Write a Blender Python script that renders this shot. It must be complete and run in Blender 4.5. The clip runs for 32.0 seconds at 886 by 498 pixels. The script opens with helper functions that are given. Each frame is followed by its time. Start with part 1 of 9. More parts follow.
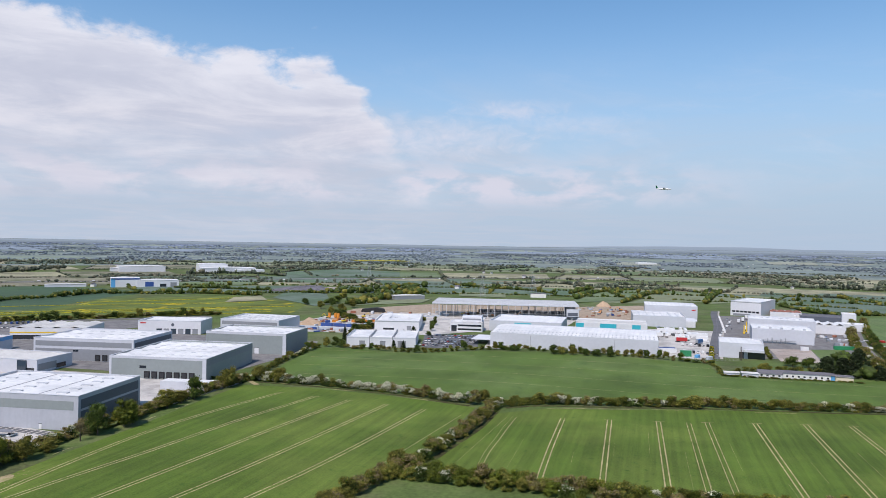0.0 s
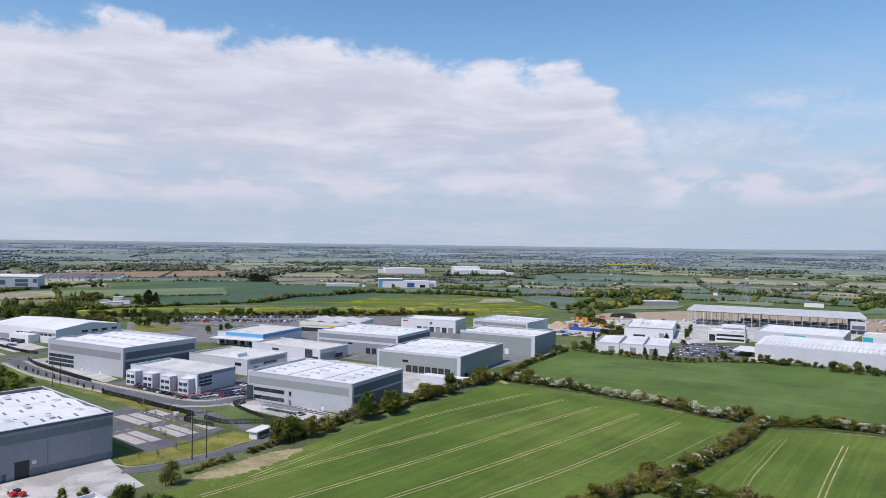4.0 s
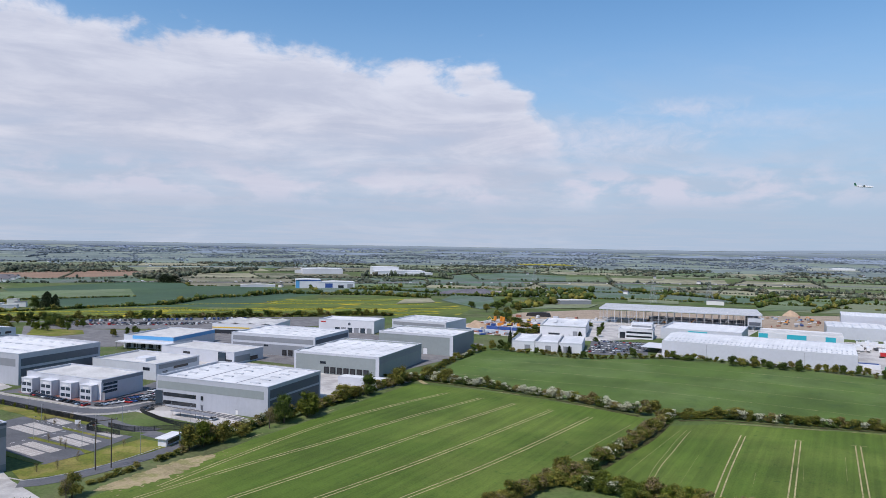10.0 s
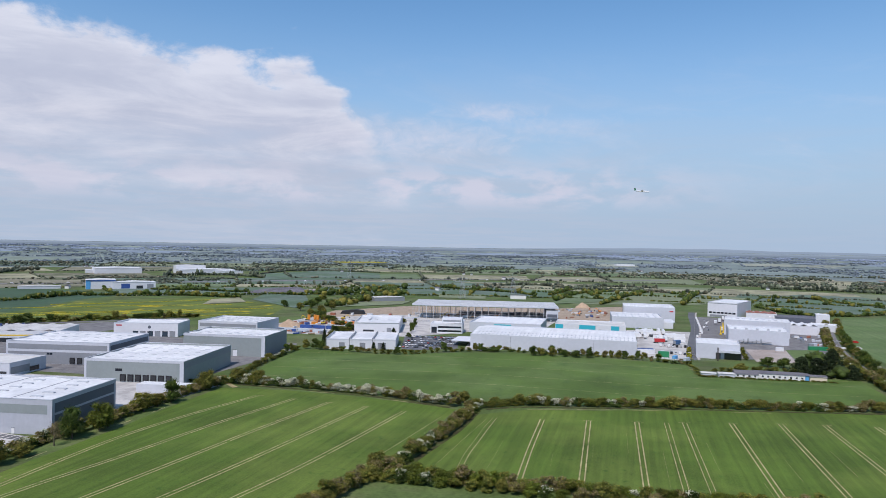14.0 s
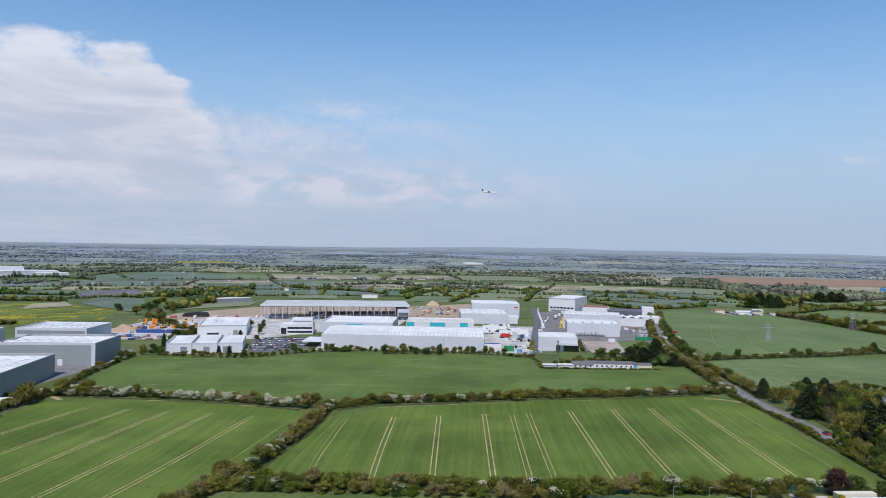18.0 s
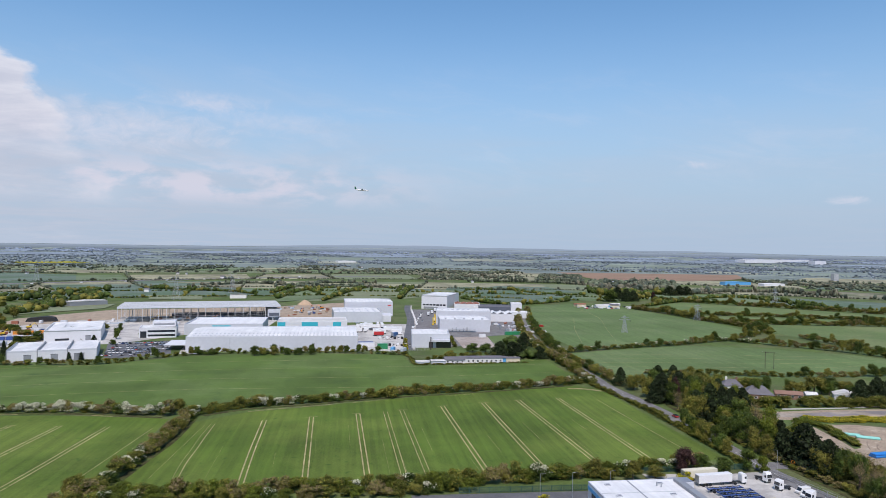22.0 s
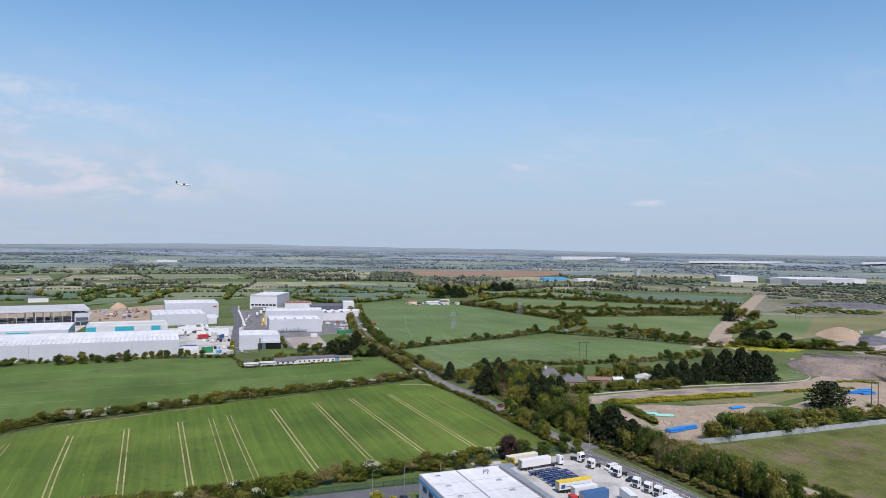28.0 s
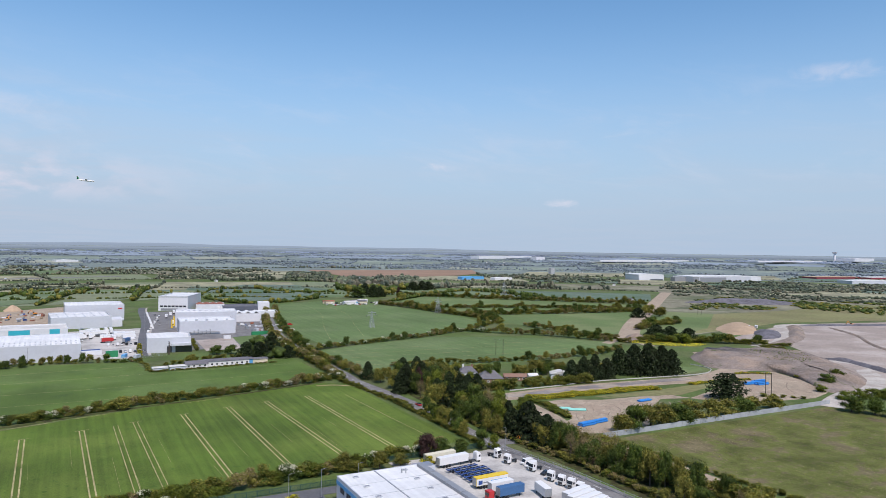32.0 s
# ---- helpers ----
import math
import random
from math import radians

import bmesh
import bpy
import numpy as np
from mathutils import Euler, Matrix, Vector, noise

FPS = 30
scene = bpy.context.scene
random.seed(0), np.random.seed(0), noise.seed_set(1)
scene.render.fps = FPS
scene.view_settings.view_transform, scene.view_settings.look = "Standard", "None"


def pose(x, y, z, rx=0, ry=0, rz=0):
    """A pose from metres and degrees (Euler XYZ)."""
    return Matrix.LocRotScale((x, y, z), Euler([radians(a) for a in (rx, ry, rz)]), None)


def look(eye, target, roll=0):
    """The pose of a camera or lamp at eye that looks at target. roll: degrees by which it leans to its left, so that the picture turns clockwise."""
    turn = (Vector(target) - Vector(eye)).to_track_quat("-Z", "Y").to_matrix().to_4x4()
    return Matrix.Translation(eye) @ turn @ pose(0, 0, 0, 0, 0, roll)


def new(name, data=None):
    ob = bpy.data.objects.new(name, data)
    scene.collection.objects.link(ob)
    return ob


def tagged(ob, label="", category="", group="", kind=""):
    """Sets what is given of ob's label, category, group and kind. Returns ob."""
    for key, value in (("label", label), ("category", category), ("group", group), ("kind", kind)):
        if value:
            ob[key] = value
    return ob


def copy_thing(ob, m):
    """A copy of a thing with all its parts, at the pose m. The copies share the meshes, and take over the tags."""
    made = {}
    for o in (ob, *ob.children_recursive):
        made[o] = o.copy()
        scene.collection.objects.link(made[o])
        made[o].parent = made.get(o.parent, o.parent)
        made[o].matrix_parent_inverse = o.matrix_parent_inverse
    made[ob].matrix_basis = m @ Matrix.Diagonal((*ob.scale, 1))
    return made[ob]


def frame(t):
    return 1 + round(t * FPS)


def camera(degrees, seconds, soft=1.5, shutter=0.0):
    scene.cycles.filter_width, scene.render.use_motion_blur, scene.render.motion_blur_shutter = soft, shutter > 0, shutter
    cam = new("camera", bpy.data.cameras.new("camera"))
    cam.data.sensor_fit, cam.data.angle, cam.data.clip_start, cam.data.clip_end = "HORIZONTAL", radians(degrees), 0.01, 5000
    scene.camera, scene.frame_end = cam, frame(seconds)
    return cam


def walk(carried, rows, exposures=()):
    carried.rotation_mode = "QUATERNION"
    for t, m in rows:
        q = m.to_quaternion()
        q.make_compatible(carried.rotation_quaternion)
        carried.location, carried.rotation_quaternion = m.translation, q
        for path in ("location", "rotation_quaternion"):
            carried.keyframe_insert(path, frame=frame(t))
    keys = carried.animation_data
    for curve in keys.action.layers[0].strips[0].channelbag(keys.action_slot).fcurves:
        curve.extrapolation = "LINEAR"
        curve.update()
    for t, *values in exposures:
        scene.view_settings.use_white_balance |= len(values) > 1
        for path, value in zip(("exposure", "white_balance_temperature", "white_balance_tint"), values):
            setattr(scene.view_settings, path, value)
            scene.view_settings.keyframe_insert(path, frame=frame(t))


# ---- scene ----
cam = camera(65.41, 32.0, soft=0.6)
EYE = 82.0
walk(cam, [(t, pose(0, 0, EYE, rx, ry, rz)) for t, rx, ry, rz in (
    (0.0, 89.540, -1.011, 17.050),
    (0.5, 89.574, -0.960, 15.266),
    (0.8, 89.584, -0.990, 14.550),
    (1.0, 89.584, -1.001, 14.853),
    (1.2, 89.565, -0.970, 17.000),
    (1.5, 89.538, -0.916, 21.270),
    (2.0, 89.519, -0.866, 23.813),
    (2.5, 89.534, -0.857, 25.989),
    (3.0, 89.487, -0.829, 30.698),
    (3.5, 89.510, -0.824, 34.040),
    (4.0, 89.519, -0.776, 37.437),
    (4.5, 89.494, -0.769, 41.564),
    (6.5, 89.531, -0.854, 43.336),
    (7.0, 89.566, -0.833, 41.494),
    (7.5, 89.561, -0.899, 39.759),
    (8.0, 89.575, -0.864, 38.175),
    (8.5, 89.598, -0.864, 36.847),
    (9.0, 89.608, -0.891, 34.824),
    (9.5, 89.605, -0.918, 32.818),
    (10.0, 89.636, -0.953, 30.716),
    (10.5, 89.671, -0.983, 28.511),
    (11.0, 89.696, -1.017, 26.354),
    (11.5, 89.688, -1.091, 24.383),
    (12.0, 89.702, -1.122, 22.556),
    (12.5, 89.704, -1.099, 20.742),
    (13.0, 89.712, -1.104, 18.949),
    (13.5, 89.709, -1.065, 17.166),
    (14.0, 89.705, -1.073, 15.402),
    (14.5, 89.735, -1.081, 13.658),
    (16.5, 89.806, -1.055, 8.073),
    (17.0, 89.824, -1.046, 6.401),
    (17.5, 89.852, -1.019, 4.676),
    (18.0, 89.846, -1.029, 3.118),
    (18.5, 89.842, -1.012, 1.571),
    (19.0, 89.857, -0.980, 0.012),
    (19.5, 89.854, -0.983, -1.538),
    (20.0, 89.845, -0.975, -2.884),
    (20.5, 89.851, -0.965, -3.756),
    (21.0, 89.856, -0.905, -4.956),
    (21.5, 89.860, -0.914, -6.341),
    (22.0, 89.858, -0.886, -7.380),
    (22.5, 89.864, -0.940, -8.493),
    (23.0, 89.881, -0.899, -9.879),
    (23.5, 89.875, -0.874, -11.302),
    (24.0, 89.892, -0.887, -12.691),
    (24.5, 89.906, -0.875, -14.069),
    (25.0, 89.904, -0.880, -15.408),
    (25.5, 89.915, -0.854, -16.763),
    (26.0, 89.910, -0.856, -18.025),
    (26.5, 89.902, -0.862, -18.965),
    (28.5, 89.918, -0.840, -22.020),
    (29.0, 89.931, -0.872, -22.851),
    (29.5, 89.944, -0.864, -23.711),
    (30.0, 89.917, -0.839, -24.576),
    (30.5, 89.941, -0.822, -25.460),
    (31.0, 89.957, -0.850, -26.321),
    (31.5, 89.948, -0.856, -27.155),
    (32.0, 89.947, -0.846, -28.029),
)], [(0.0, 0.03, 6500, 20), (6.0, -0.02, 6350, 20), (13.0, -0.09, 6250, 20), (19.0, -0.06, 6300, 20), (25.0, 0.0, 6500, 20), (32.0, 0.03, 6450, 20)])

# ---- light: high May sun behind the eye, fair-weather cloud over one side ----
SUN = Vector((-0.15, -0.99, 0)).normalized() * math.cos(radians(55)) + Vector((0, 0, math.sin(radians(55))))
sun = new("sun", bpy.data.lights.new("sun", "SUN"))
sun.data.energy, sun.data.angle, sun.data.color = 4.3, radians(0.5), (1.0, 0.95, 0.87)
sun.matrix_world = look(SUN * 300, (0, 0, 0))
scene.view_settings.exposure = 0.0

world = bpy.data.worlds.new("sky")
scene.world = world
world.use_nodes = True
wt = world.node_tree
wt.nodes.clear()


class Net:
    """Short hand for building node trees."""

    def __init__(self, tree):
        self.tree = tree

    def node(self, kind):
        return self.tree.nodes.new(kind)

    def link(self, a, b):
        self.tree.links.new(a, b)

    def put(self, socket, value):
        if isinstance(value, bpy.types.NodeSocket):
            self.link(value, socket)
        else:
            socket.default_value = value

    def math(self, op, a, b=0.0, c=0.0, clamp=False):
        n = self.node("ShaderNodeMath")
        n.operation, n.use_clamp = op, clamp
        for i, v in enumerate((a, b, c)):
            self.put(n.inputs[i], v)
        return n.outputs[0]

    def ramp(self, value, lo, hi, a=0.0, b=1.0):
        n = self.node("ShaderNodeMapRange")
        n.interpolation_type = "SMOOTHSTEP"
        for i, v in enumerate((value, lo, hi, a, b)):
            self.put(n.inputs[i], v)
        return n.outputs[0]

    def noise(self, vector, scale, detail=4.0, rough=0.55, distortion=0.0):
        n = self.node("ShaderNodeTexNoise")
        if vector is not None:
            self.link(vector, n.inputs["Vector"])
        n.inputs["Scale"].default_value, n.inputs["Detail"].default_value = scale, detail
        n.inputs["Roughness"].default_value, n.inputs["Distortion"].default_value = rough, distortion
        return n.outputs["Fac"]

    def mix(self, fac, a, b, blend="MIX"):
        n = self.node("ShaderNodeMix")
        n.data_type, n.blend_type = "RGBA", blend
        self.put(n.inputs[0], fac)
        self.put(n.inputs[6], a)
        self.put(n.inputs[7], b)
        return n.outputs[2]

    def xyz(self, x, y, z):
        n = self.node("ShaderNodeCombineXYZ")
        for i, v in enumerate((x, y, z)):
            self.put(n.inputs[i], v)
        return n.outputs[0]


def sky_nodes():
    n = Net(wt)
    sky = n.node("ShaderNodeTexSky")
    sky.sky_type, sky.sun_disc, sky.sun_elevation, sky.sun_rotation = "NISHITA", False, radians(55), radians(188.6)
    sky.altitude, sky.air_density, sky.dust_density, sky.ozone_density = 80, 1.0, 0.3, 2.5
    way = n.node("ShaderNodeTexCoord").outputs["Generated"]
    split = n.node("ShaderNodeSeparateXYZ")
    n.link(way, split.inputs[0])
    x, y, z = split.outputs
    az = n.math("ARCTAN2", x, y)
    el = n.math("ARCSINE", z)
    # flat sheets of cloud seen in perspective
    up = n.math("ADD", n.math("MAXIMUM", z, 0.0), 0.045)
    plane = n.xyz(n.math("DIVIDE", x, up), n.math("DIVIDE", y, up), 0.0)
    ball = n.xyz(n.math("MULTIPLY", az, 1.0), 0.0, n.math("MULTIPLY", el, 1.7))
    big = n.noise(ball, 5.0, 8, 0.56, 0.35)
    fine = n.noise(ball, 17.0, 8, 0.6, 0.25)
    sheet = n.noise(plane, 0.55, 6, 0.62, 0.6)
    # haze that pales the blue toward the horizon
    haze = n.ramp(z, 0.36, 0.0)
    blue = n.mix(1.0, sky.outputs[0], (1.08, 1.51, 1.55, 1), "MULTIPLY")
    base = n.mix(n.math("MULTIPLY", haze, 0.97), blue, (4.12, 5.6, 6.95, 1))
    # thin veil low down, thicker toward the cloudy side
    side = n.ramp(az, 0.35, -0.55, 0.3, 1.0)
    veil = n.math("MULTIPLY", n.ramp(sheet, 0.38, 0.66), n.ramp(el, 0.30, 0.10))
    veil = n.math("MULTIPLY", n.math("ADD", n.math("MULTIPLY", veil, 0.6), n.ramp(el, 0.24, 0.04, 0.0, 0.45)), side)
    base = n.mix(veil, base, (5.1, 6.1, 7.0, 1))
    # a row of small flat-based clouds above the horizon
    row = n.noise(n.xyz(az, 7.0, n.math("MULTIPLY", el, 2.4)), 11.0, 6, 0.55, 0.2)
    row = n.math("MULTIPLY", n.ramp(row, 0.43, 0.60), n.math("MULTIPLY", n.ramp(el, 0.045, 0.075), n.ramp(el, 0.135, 0.085)))
    row = n.math("MULTIPLY", row, n.ramp(az, 0.22, -0.15, 0.0, 0.85))
    base = n.mix(row, base, (7.0, 7.3, 8.0, 1))
    # the cumulus bank: a long level crest that breaks off toward the clear side
    crest = n.math("ADD", n.ramp(az, -0.55, -0.95, 0.255, 0.287), n.ramp(az, -1.10, -1.28, 0.0, -0.03))
    crest = n.math("ADD", crest, n.ramp(az, -0.49, -0.29, 0.0, -0.17))
    knobs = n.noise(ball, 9.0, 7, 0.55, 0.3)
    rough_edge = n.math("ADD", n.math("MULTIPLY", n.math("SUBTRACT", knobs, 0.5), 0.13), n.math("MULTIPLY", n.math("SUBTRACT", fine, 0.5), 0.075))
    inside = n.math("ADD", n.math("SUBTRACT", crest, el), rough_edge)
    bank = n.math("MULTIPLY", n.ramp(inside, -0.008, 0.022), n.ramp(az, -0.27, -0.40))
    layers = n.noise(n.xyz(n.math("MULTIPLY", az, 1.1), 5.0, n.math("MULTIPLY", el, 5.5)), 4.2, 8, 0.6, 0.35)
    low = n.math("ADD", n.ramp(el, 0.035, 0.17, 0.12, 0.95), n.math("MULTIPLY", n.math("SUBTRACT", layers, 0.5), n.ramp(el, 0.20, 0.12, 0.0, 1.5)), 0.0, True)
    bank = n.math("MULTIPLY", bank, low)
    lit = n.math("ADD", n.math("MULTIPLY", n.ramp(inside, 0.085, 0.0), 0.42), n.math("MULTIPLY", n.ramp(layers, 0.38, 0.66), 0.62))
    lit = n.math("ADD", lit, n.math("MULTIPLY", n.math("SUBTRACT", fine, 0.5), 0.5), 0.0, True)
    cloud = n.mix(lit, (5.75, 6.25, 7.05, 1), (8.35, 8.75, 9.0, 1))
    base = n.mix(n.math("MULTIPLY", bank, 0.95), base, cloud)
    # the thin trailing end of the bank, a torn wisp beyond it and three stray clouds
    for az0, el0, w, h, much in ((-0.33, 0.150, 0.15, 0.030, 0.75), (-0.20, 0.192, 0.085, 0.014, 0.6), (-0.13, 0.170, 0.11, 0.018, 0.4), (0.657, 0.067, 0.024, 0.0065, 0.95), (0.479, 0.117, 0.014, 0.006, 0.6), (0.485, 0.117, 0.03, 0.007, 0.35), (1.005, 0.228, 0.05, 0.012, 0.45)):
        dx, dy = n.math("DIVIDE", n.math("SUBTRACT", az, az0), w), n.math("DIVIDE", n.math("SUBTRACT", el, el0), h)
        d = n.math("ADD", n.math("MULTIPLY", dx, dx), n.math("MULTIPLY", dy, dy))
        d = n.math("ADD", d, n.math("MULTIPLY", n.math("SUBTRACT", n.noise(ball, 26.0, 7, 0.66, 0.6), 0.5), 4.5))
        base = n.mix(n.ramp(d, 1.5, -1.6, 0.0, much), base, (7.6, 7.9, 8.5, 1))
    # thin stretched wisps over the whole sky
    wisp = n.noise(n.xyz(n.math("MULTIPLY", az, 1.3), 11.0, n.math("ADD", n.math("MULTIPLY", el, 5.0), n.math("MULTIPLY", az, 0.6))), 5.0, 8, 0.66, 0.5)
    wisp = n.math("MULTIPLY", n.ramp(wisp, 0.46, 0.76, 0.0, 0.2), n.math("MULTIPLY", n.ramp(el, 0.05, 0.12), n.ramp(el, 0.30, 0.14)))
    base = n.mix(wisp, base, (7.4, 7.8, 8.4, 1))
    ground_glow = n.ramp(z, -0.02, -0.12)
    base = n.mix(ground_glow, base, (1.2, 1.5, 1.0, 1))
    back = n.node("ShaderNodeBackground")
    back.inputs["Strength"].default_value = 0.095
    n.link(base, back.inputs[0])
    n.link(back.outputs[0], n.node("ShaderNodeOutputWorld").inputs[0])


sky_nodes()

# ---- materials ----
MATS = {}
TONE = 0.88


def material(name, base, rough=0.7, metal=0.0, vary=0.25, big=0.05, small=2.0, second=None, second_scale=0.02, second_edge=(0.45, 0.6),
             third=None, third_scale=0.3, third_edge=(0.55, 0.7), bump=0.0, bump_scale=8.0, place="world", island=0.0, each=0.0, glow=0.0, thin=0.0, streak=None, spec=0.5):
    """A procedural surface: a base colour broken up at two scales, with up to two more colours in patches."""
    m = bpy.data.materials.new(name)
    m.use_nodes = True
    n = Net(m.node_tree)
    shader = m.node_tree.nodes["Principled BSDF"]
    shader.inputs["Roughness"].default_value, shader.inputs["Metallic"].default_value = rough, metal
    shader.inputs["Specular IOR Level"].default_value = spec
    if place == "world":
        where = n.node("ShaderNodeNewGeometry").outputs["Position"]
    else:
        where = n.node("ShaderNodeTexCoord").outputs["Object"]
    base, second, third = [c and tuple(TONE * v for v in c) for c in (base, second, third)]
    colour = (*base, 1)
    if second:
        colour = n.mix(n.ramp(n.noise(where, second_scale, 5, 0.6, 0.3), *second_edge), colour, (*second, 1))
    if third:
        colour = n.mix(n.ramp(n.noise(where, third_scale, 6, 0.65, 0.2), *third_edge), colour, (*third, 1))
    if streak:
        angle, scale, amount = streak
        turned = n.node("ShaderNodeMapping")
        turned.inputs["Rotation"].default_value = (0, 0, radians(angle))
        turned.inputs["Scale"].default_value = (scale, scale * 0.02, scale * 0.1)
        n.link(where, turned.inputs[0])
        f = n.noise(turned.outputs[0], 1.0, 3, 0.6)
        colour = n.mix(1.0, colour, n.xyz(*[n.ramp(f, 0.3, 0.7, 1 - amount, 1 + amount)] * 3), "MULTIPLY")
    f = n.math("ADD", n.math("MULTIPLY", n.noise(where, big, 4, 0.6), 1.0), n.math("MULTIPLY", n.noise(where, small, 5, 0.65), 1.0))
    shade = n.ramp(f, 0.7, 1.3, 1 - vary, 1 + vary)
    if island:
        r = n.node("ShaderNodeNewGeometry").outputs["Random Per Island"]
        shade = n.math("MULTIPLY", shade, n.ramp(r, 0.0, 1.0, 1 - island, 1 + island))
    if each:
        r = n.node("ShaderNodeObjectInfo").outputs["Random"]
        shade = n.math("MULTIPLY", shade, n.ramp(r, 0.0, 1.0, 1 - each, 1 + each))
    colour = n.mix(1.0, colour, n.xyz(shade, shade, shade), "MULTIPLY")
    n.link(colour, shader.inputs["Base Color"])
    if bump:
        b = n.node("ShaderNodeBump")
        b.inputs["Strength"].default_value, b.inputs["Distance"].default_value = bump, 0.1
        n.link(n.noise(where, bump_scale, 4, 0.6), b.inputs["Height"])
        n.link(b.outputs[0], shader.inputs["Normal"])
    if thin:
        out = m.node_tree.nodes["Material Output"]
        leaf = n.node("ShaderNodeBsdfTranslucent")
        n.link(colour, leaf.inputs[0])
        both = n.node("ShaderNodeMixShader")
        both.inputs[0].default_value = thin
        n.link(shader.outputs[0], both.inputs[1])
        n.link(leaf.outputs[0], both.inputs[2])
        n.link(both.outputs[0], out.inputs[0])
    if glow:
        n.link(colour, shader.inputs["Emission Color"])
        shader.inputs["Emission Strength"].default_value = glow
    MATS[name] = m
    return m


# ground covers
GRASS = material("rough_grass", (0.090, 0.132, 0.036), 0.9, vary=0.35, big=0.03, small=0.6, second=(0.118, 0.135, 0.055), third=(0.072, 0.108, 0.030), bump=0.6, bump_scale=2.0, spec=0.2)
VERGE = material("mown_verge", (0.150, 0.168, 0.026), 0.9, vary=0.3, big=0.06, small=1.2, second=(0.225, 0.20, 0.055), second_scale=0.08, third=(0.09, 0.13, 0.02), bump=0.5, bump_scale=3.0, spec=0.2)
CROP = material("young_cereal_crop", (0.084, 0.136, 0.018), 0.85, vary=0.27, big=0.02, small=1.5, second=(0.112, 0.160, 0.026), second_scale=0.012, third=(0.064, 0.120, 0.016), third_scale=0.30, bump=0.6, bump_scale=3.0, streak=(0, 0.45, 0.14), spec=0.2)
CROP_FAR = material("cereal_crop_beyond_hedge", (0.086, 0.140, 0.027), 0.85, vary=0.26, big=0.02, small=1.0, second=(0.108, 0.162, 0.042), second_scale=0.014, third=(0.070, 0.122, 0.030), third_scale=0.05, bump=0.4, bump_scale=3.0, streak=(98, 0.10, 0.05), spec=0.2)
CROP_PALE = material("pale_pasture", (0.125, 0.180, 0.062), 0.88, vary=0.2, big=0.01, small=0.3, second=(0.150, 0.185, 0.075), second_scale=0.01, spec=0.2)
CROP_BLUE = material("blue_green_wheat", (0.056, 0.100, 0.058), 0.88, vary=0.18, big=0.008, small=0.2, second=(0.064, 0.112, 0.056), second_scale=0.012, streak=(80, 0.1, 0.08), spec=0.2)
STUBBLE = material("dry_pasture", (0.20, 0.195, 0.085), 0.9, vary=0.25, big=0.01, small=0.3, second=(0.21, 0.19, 0.09), second_scale=0.015, third=(0.10, 0.13, 0.045), third_scale=0.04, spec=0.2)
HEADLAND = material("dry_bare_headland", (0.35, 0.285, 0.165), 0.95, vary=0.25, big=0.1, small=1.2, second=(0.25, 0.235, 0.10), second_scale=0.16, third=(0.40, 0.335, 0.21), third_scale=0.5, bump=0.5, bump_scale=3.0, spec=0.1)
PLOUGHED = material("ploughed_soil", (0.30, 0.20, 0.14), 0.95, vary=0.12, big=0.01, small=0.4, second=(0.26, 0.18, 0.125), spec=0.1)
RAPE = material("meadow_with_yellow_flowers", (0.115, 0.150, 0.030), 0.9, vary=0.25, big=0.02, small=0.5, second=(0.42, 0.34, 0.02), second_scale=0.022, second_edge=(0.56, 0.66), third=(0.085, 0.12, 0.03), third_scale=0.05, streak=(95, 0.05, 0.25), spec=0.2)
FLOWERS = material("yellow_flowers", (0.50, 0.42, 0.02), 0.9, vary=0.3, big=0.1, small=2.0, third=(0.14, 0.17, 0.03), third_scale=0.5, third_edge=(0.42, 0.56), spec=0.2)
WILD = material("wild_grassland", (0.118, 0.134, 0.034), 0.95, vary=0.5, big=0.05, small=1.8, second=(0.124, 0.104, 0.056), second_scale=0.05, second_edge=(0.5, 0.62), third=(0.165, 0.142, 0.075), third_scale=0.35, third_edge=(0.52, 0.66), bump=1.0, bump_scale=1.6, streak=(100, 0.9, 0.10), spec=0.15)
SOIL = material("bare_pale_soil", (0.40, 0.325, 0.24), 0.95, vary=0.3, big=0.06, small=1.2, second=(0.30, 0.235, 0.175), second_scale=0.06, second_edge=(0.42, 0.62), third=(0.47, 0.40, 0.31), third_scale=0.16, bump=0.5, bump_scale=1.5, spec=0.15)
TRAM = material("wheel_track_soil", (0.39, 0.335, 0.175), 0.95, vary=0.3, big=0.1, small=1.5, third=(0.12, 0.17, 0.04), third_scale=0.4, third_edge=(0.52, 0.68), spec=0.1)
QUARRY = material("crushed_stone_floor", (0.345, 0.29, 0.25), 0.95, vary=0.16, big=0.02, small=0.5, second=(0.40, 0.35, 0.31), second_scale=0.02, third=(0.26, 0.22, 0.195), third_scale=0.06, bump=0.4, bump_scale=1.0, spec=0.15)
SPOIL = material("dark_spoil_heap", (0.235, 0.195, 0.168), 0.95, vary=0.35, big=0.05, small=0.7, second=(0.27, 0.21, 0.165), second_scale=0.06, third=(0.10, 0.11, 0.05), third_scale=0.07, third_edge=(0.6, 0.68), bump=0.9, bump_scale=1.0, spec=0.15)
SHALE = material("grey_shale_heap", (0.14, 0.135, 0.15), 0.95, vary=0.35, big=0.08, small=0.4, bump=1.0, bump_scale=0.8, spec=0.15)
SANDHEAP = material("sandy_heap", (0.42, 0.31, 0.21), 0.95, vary=0.2, big=0.06, small=0.8, bump=0.8, bump_scale=1.0, spec=0.15)
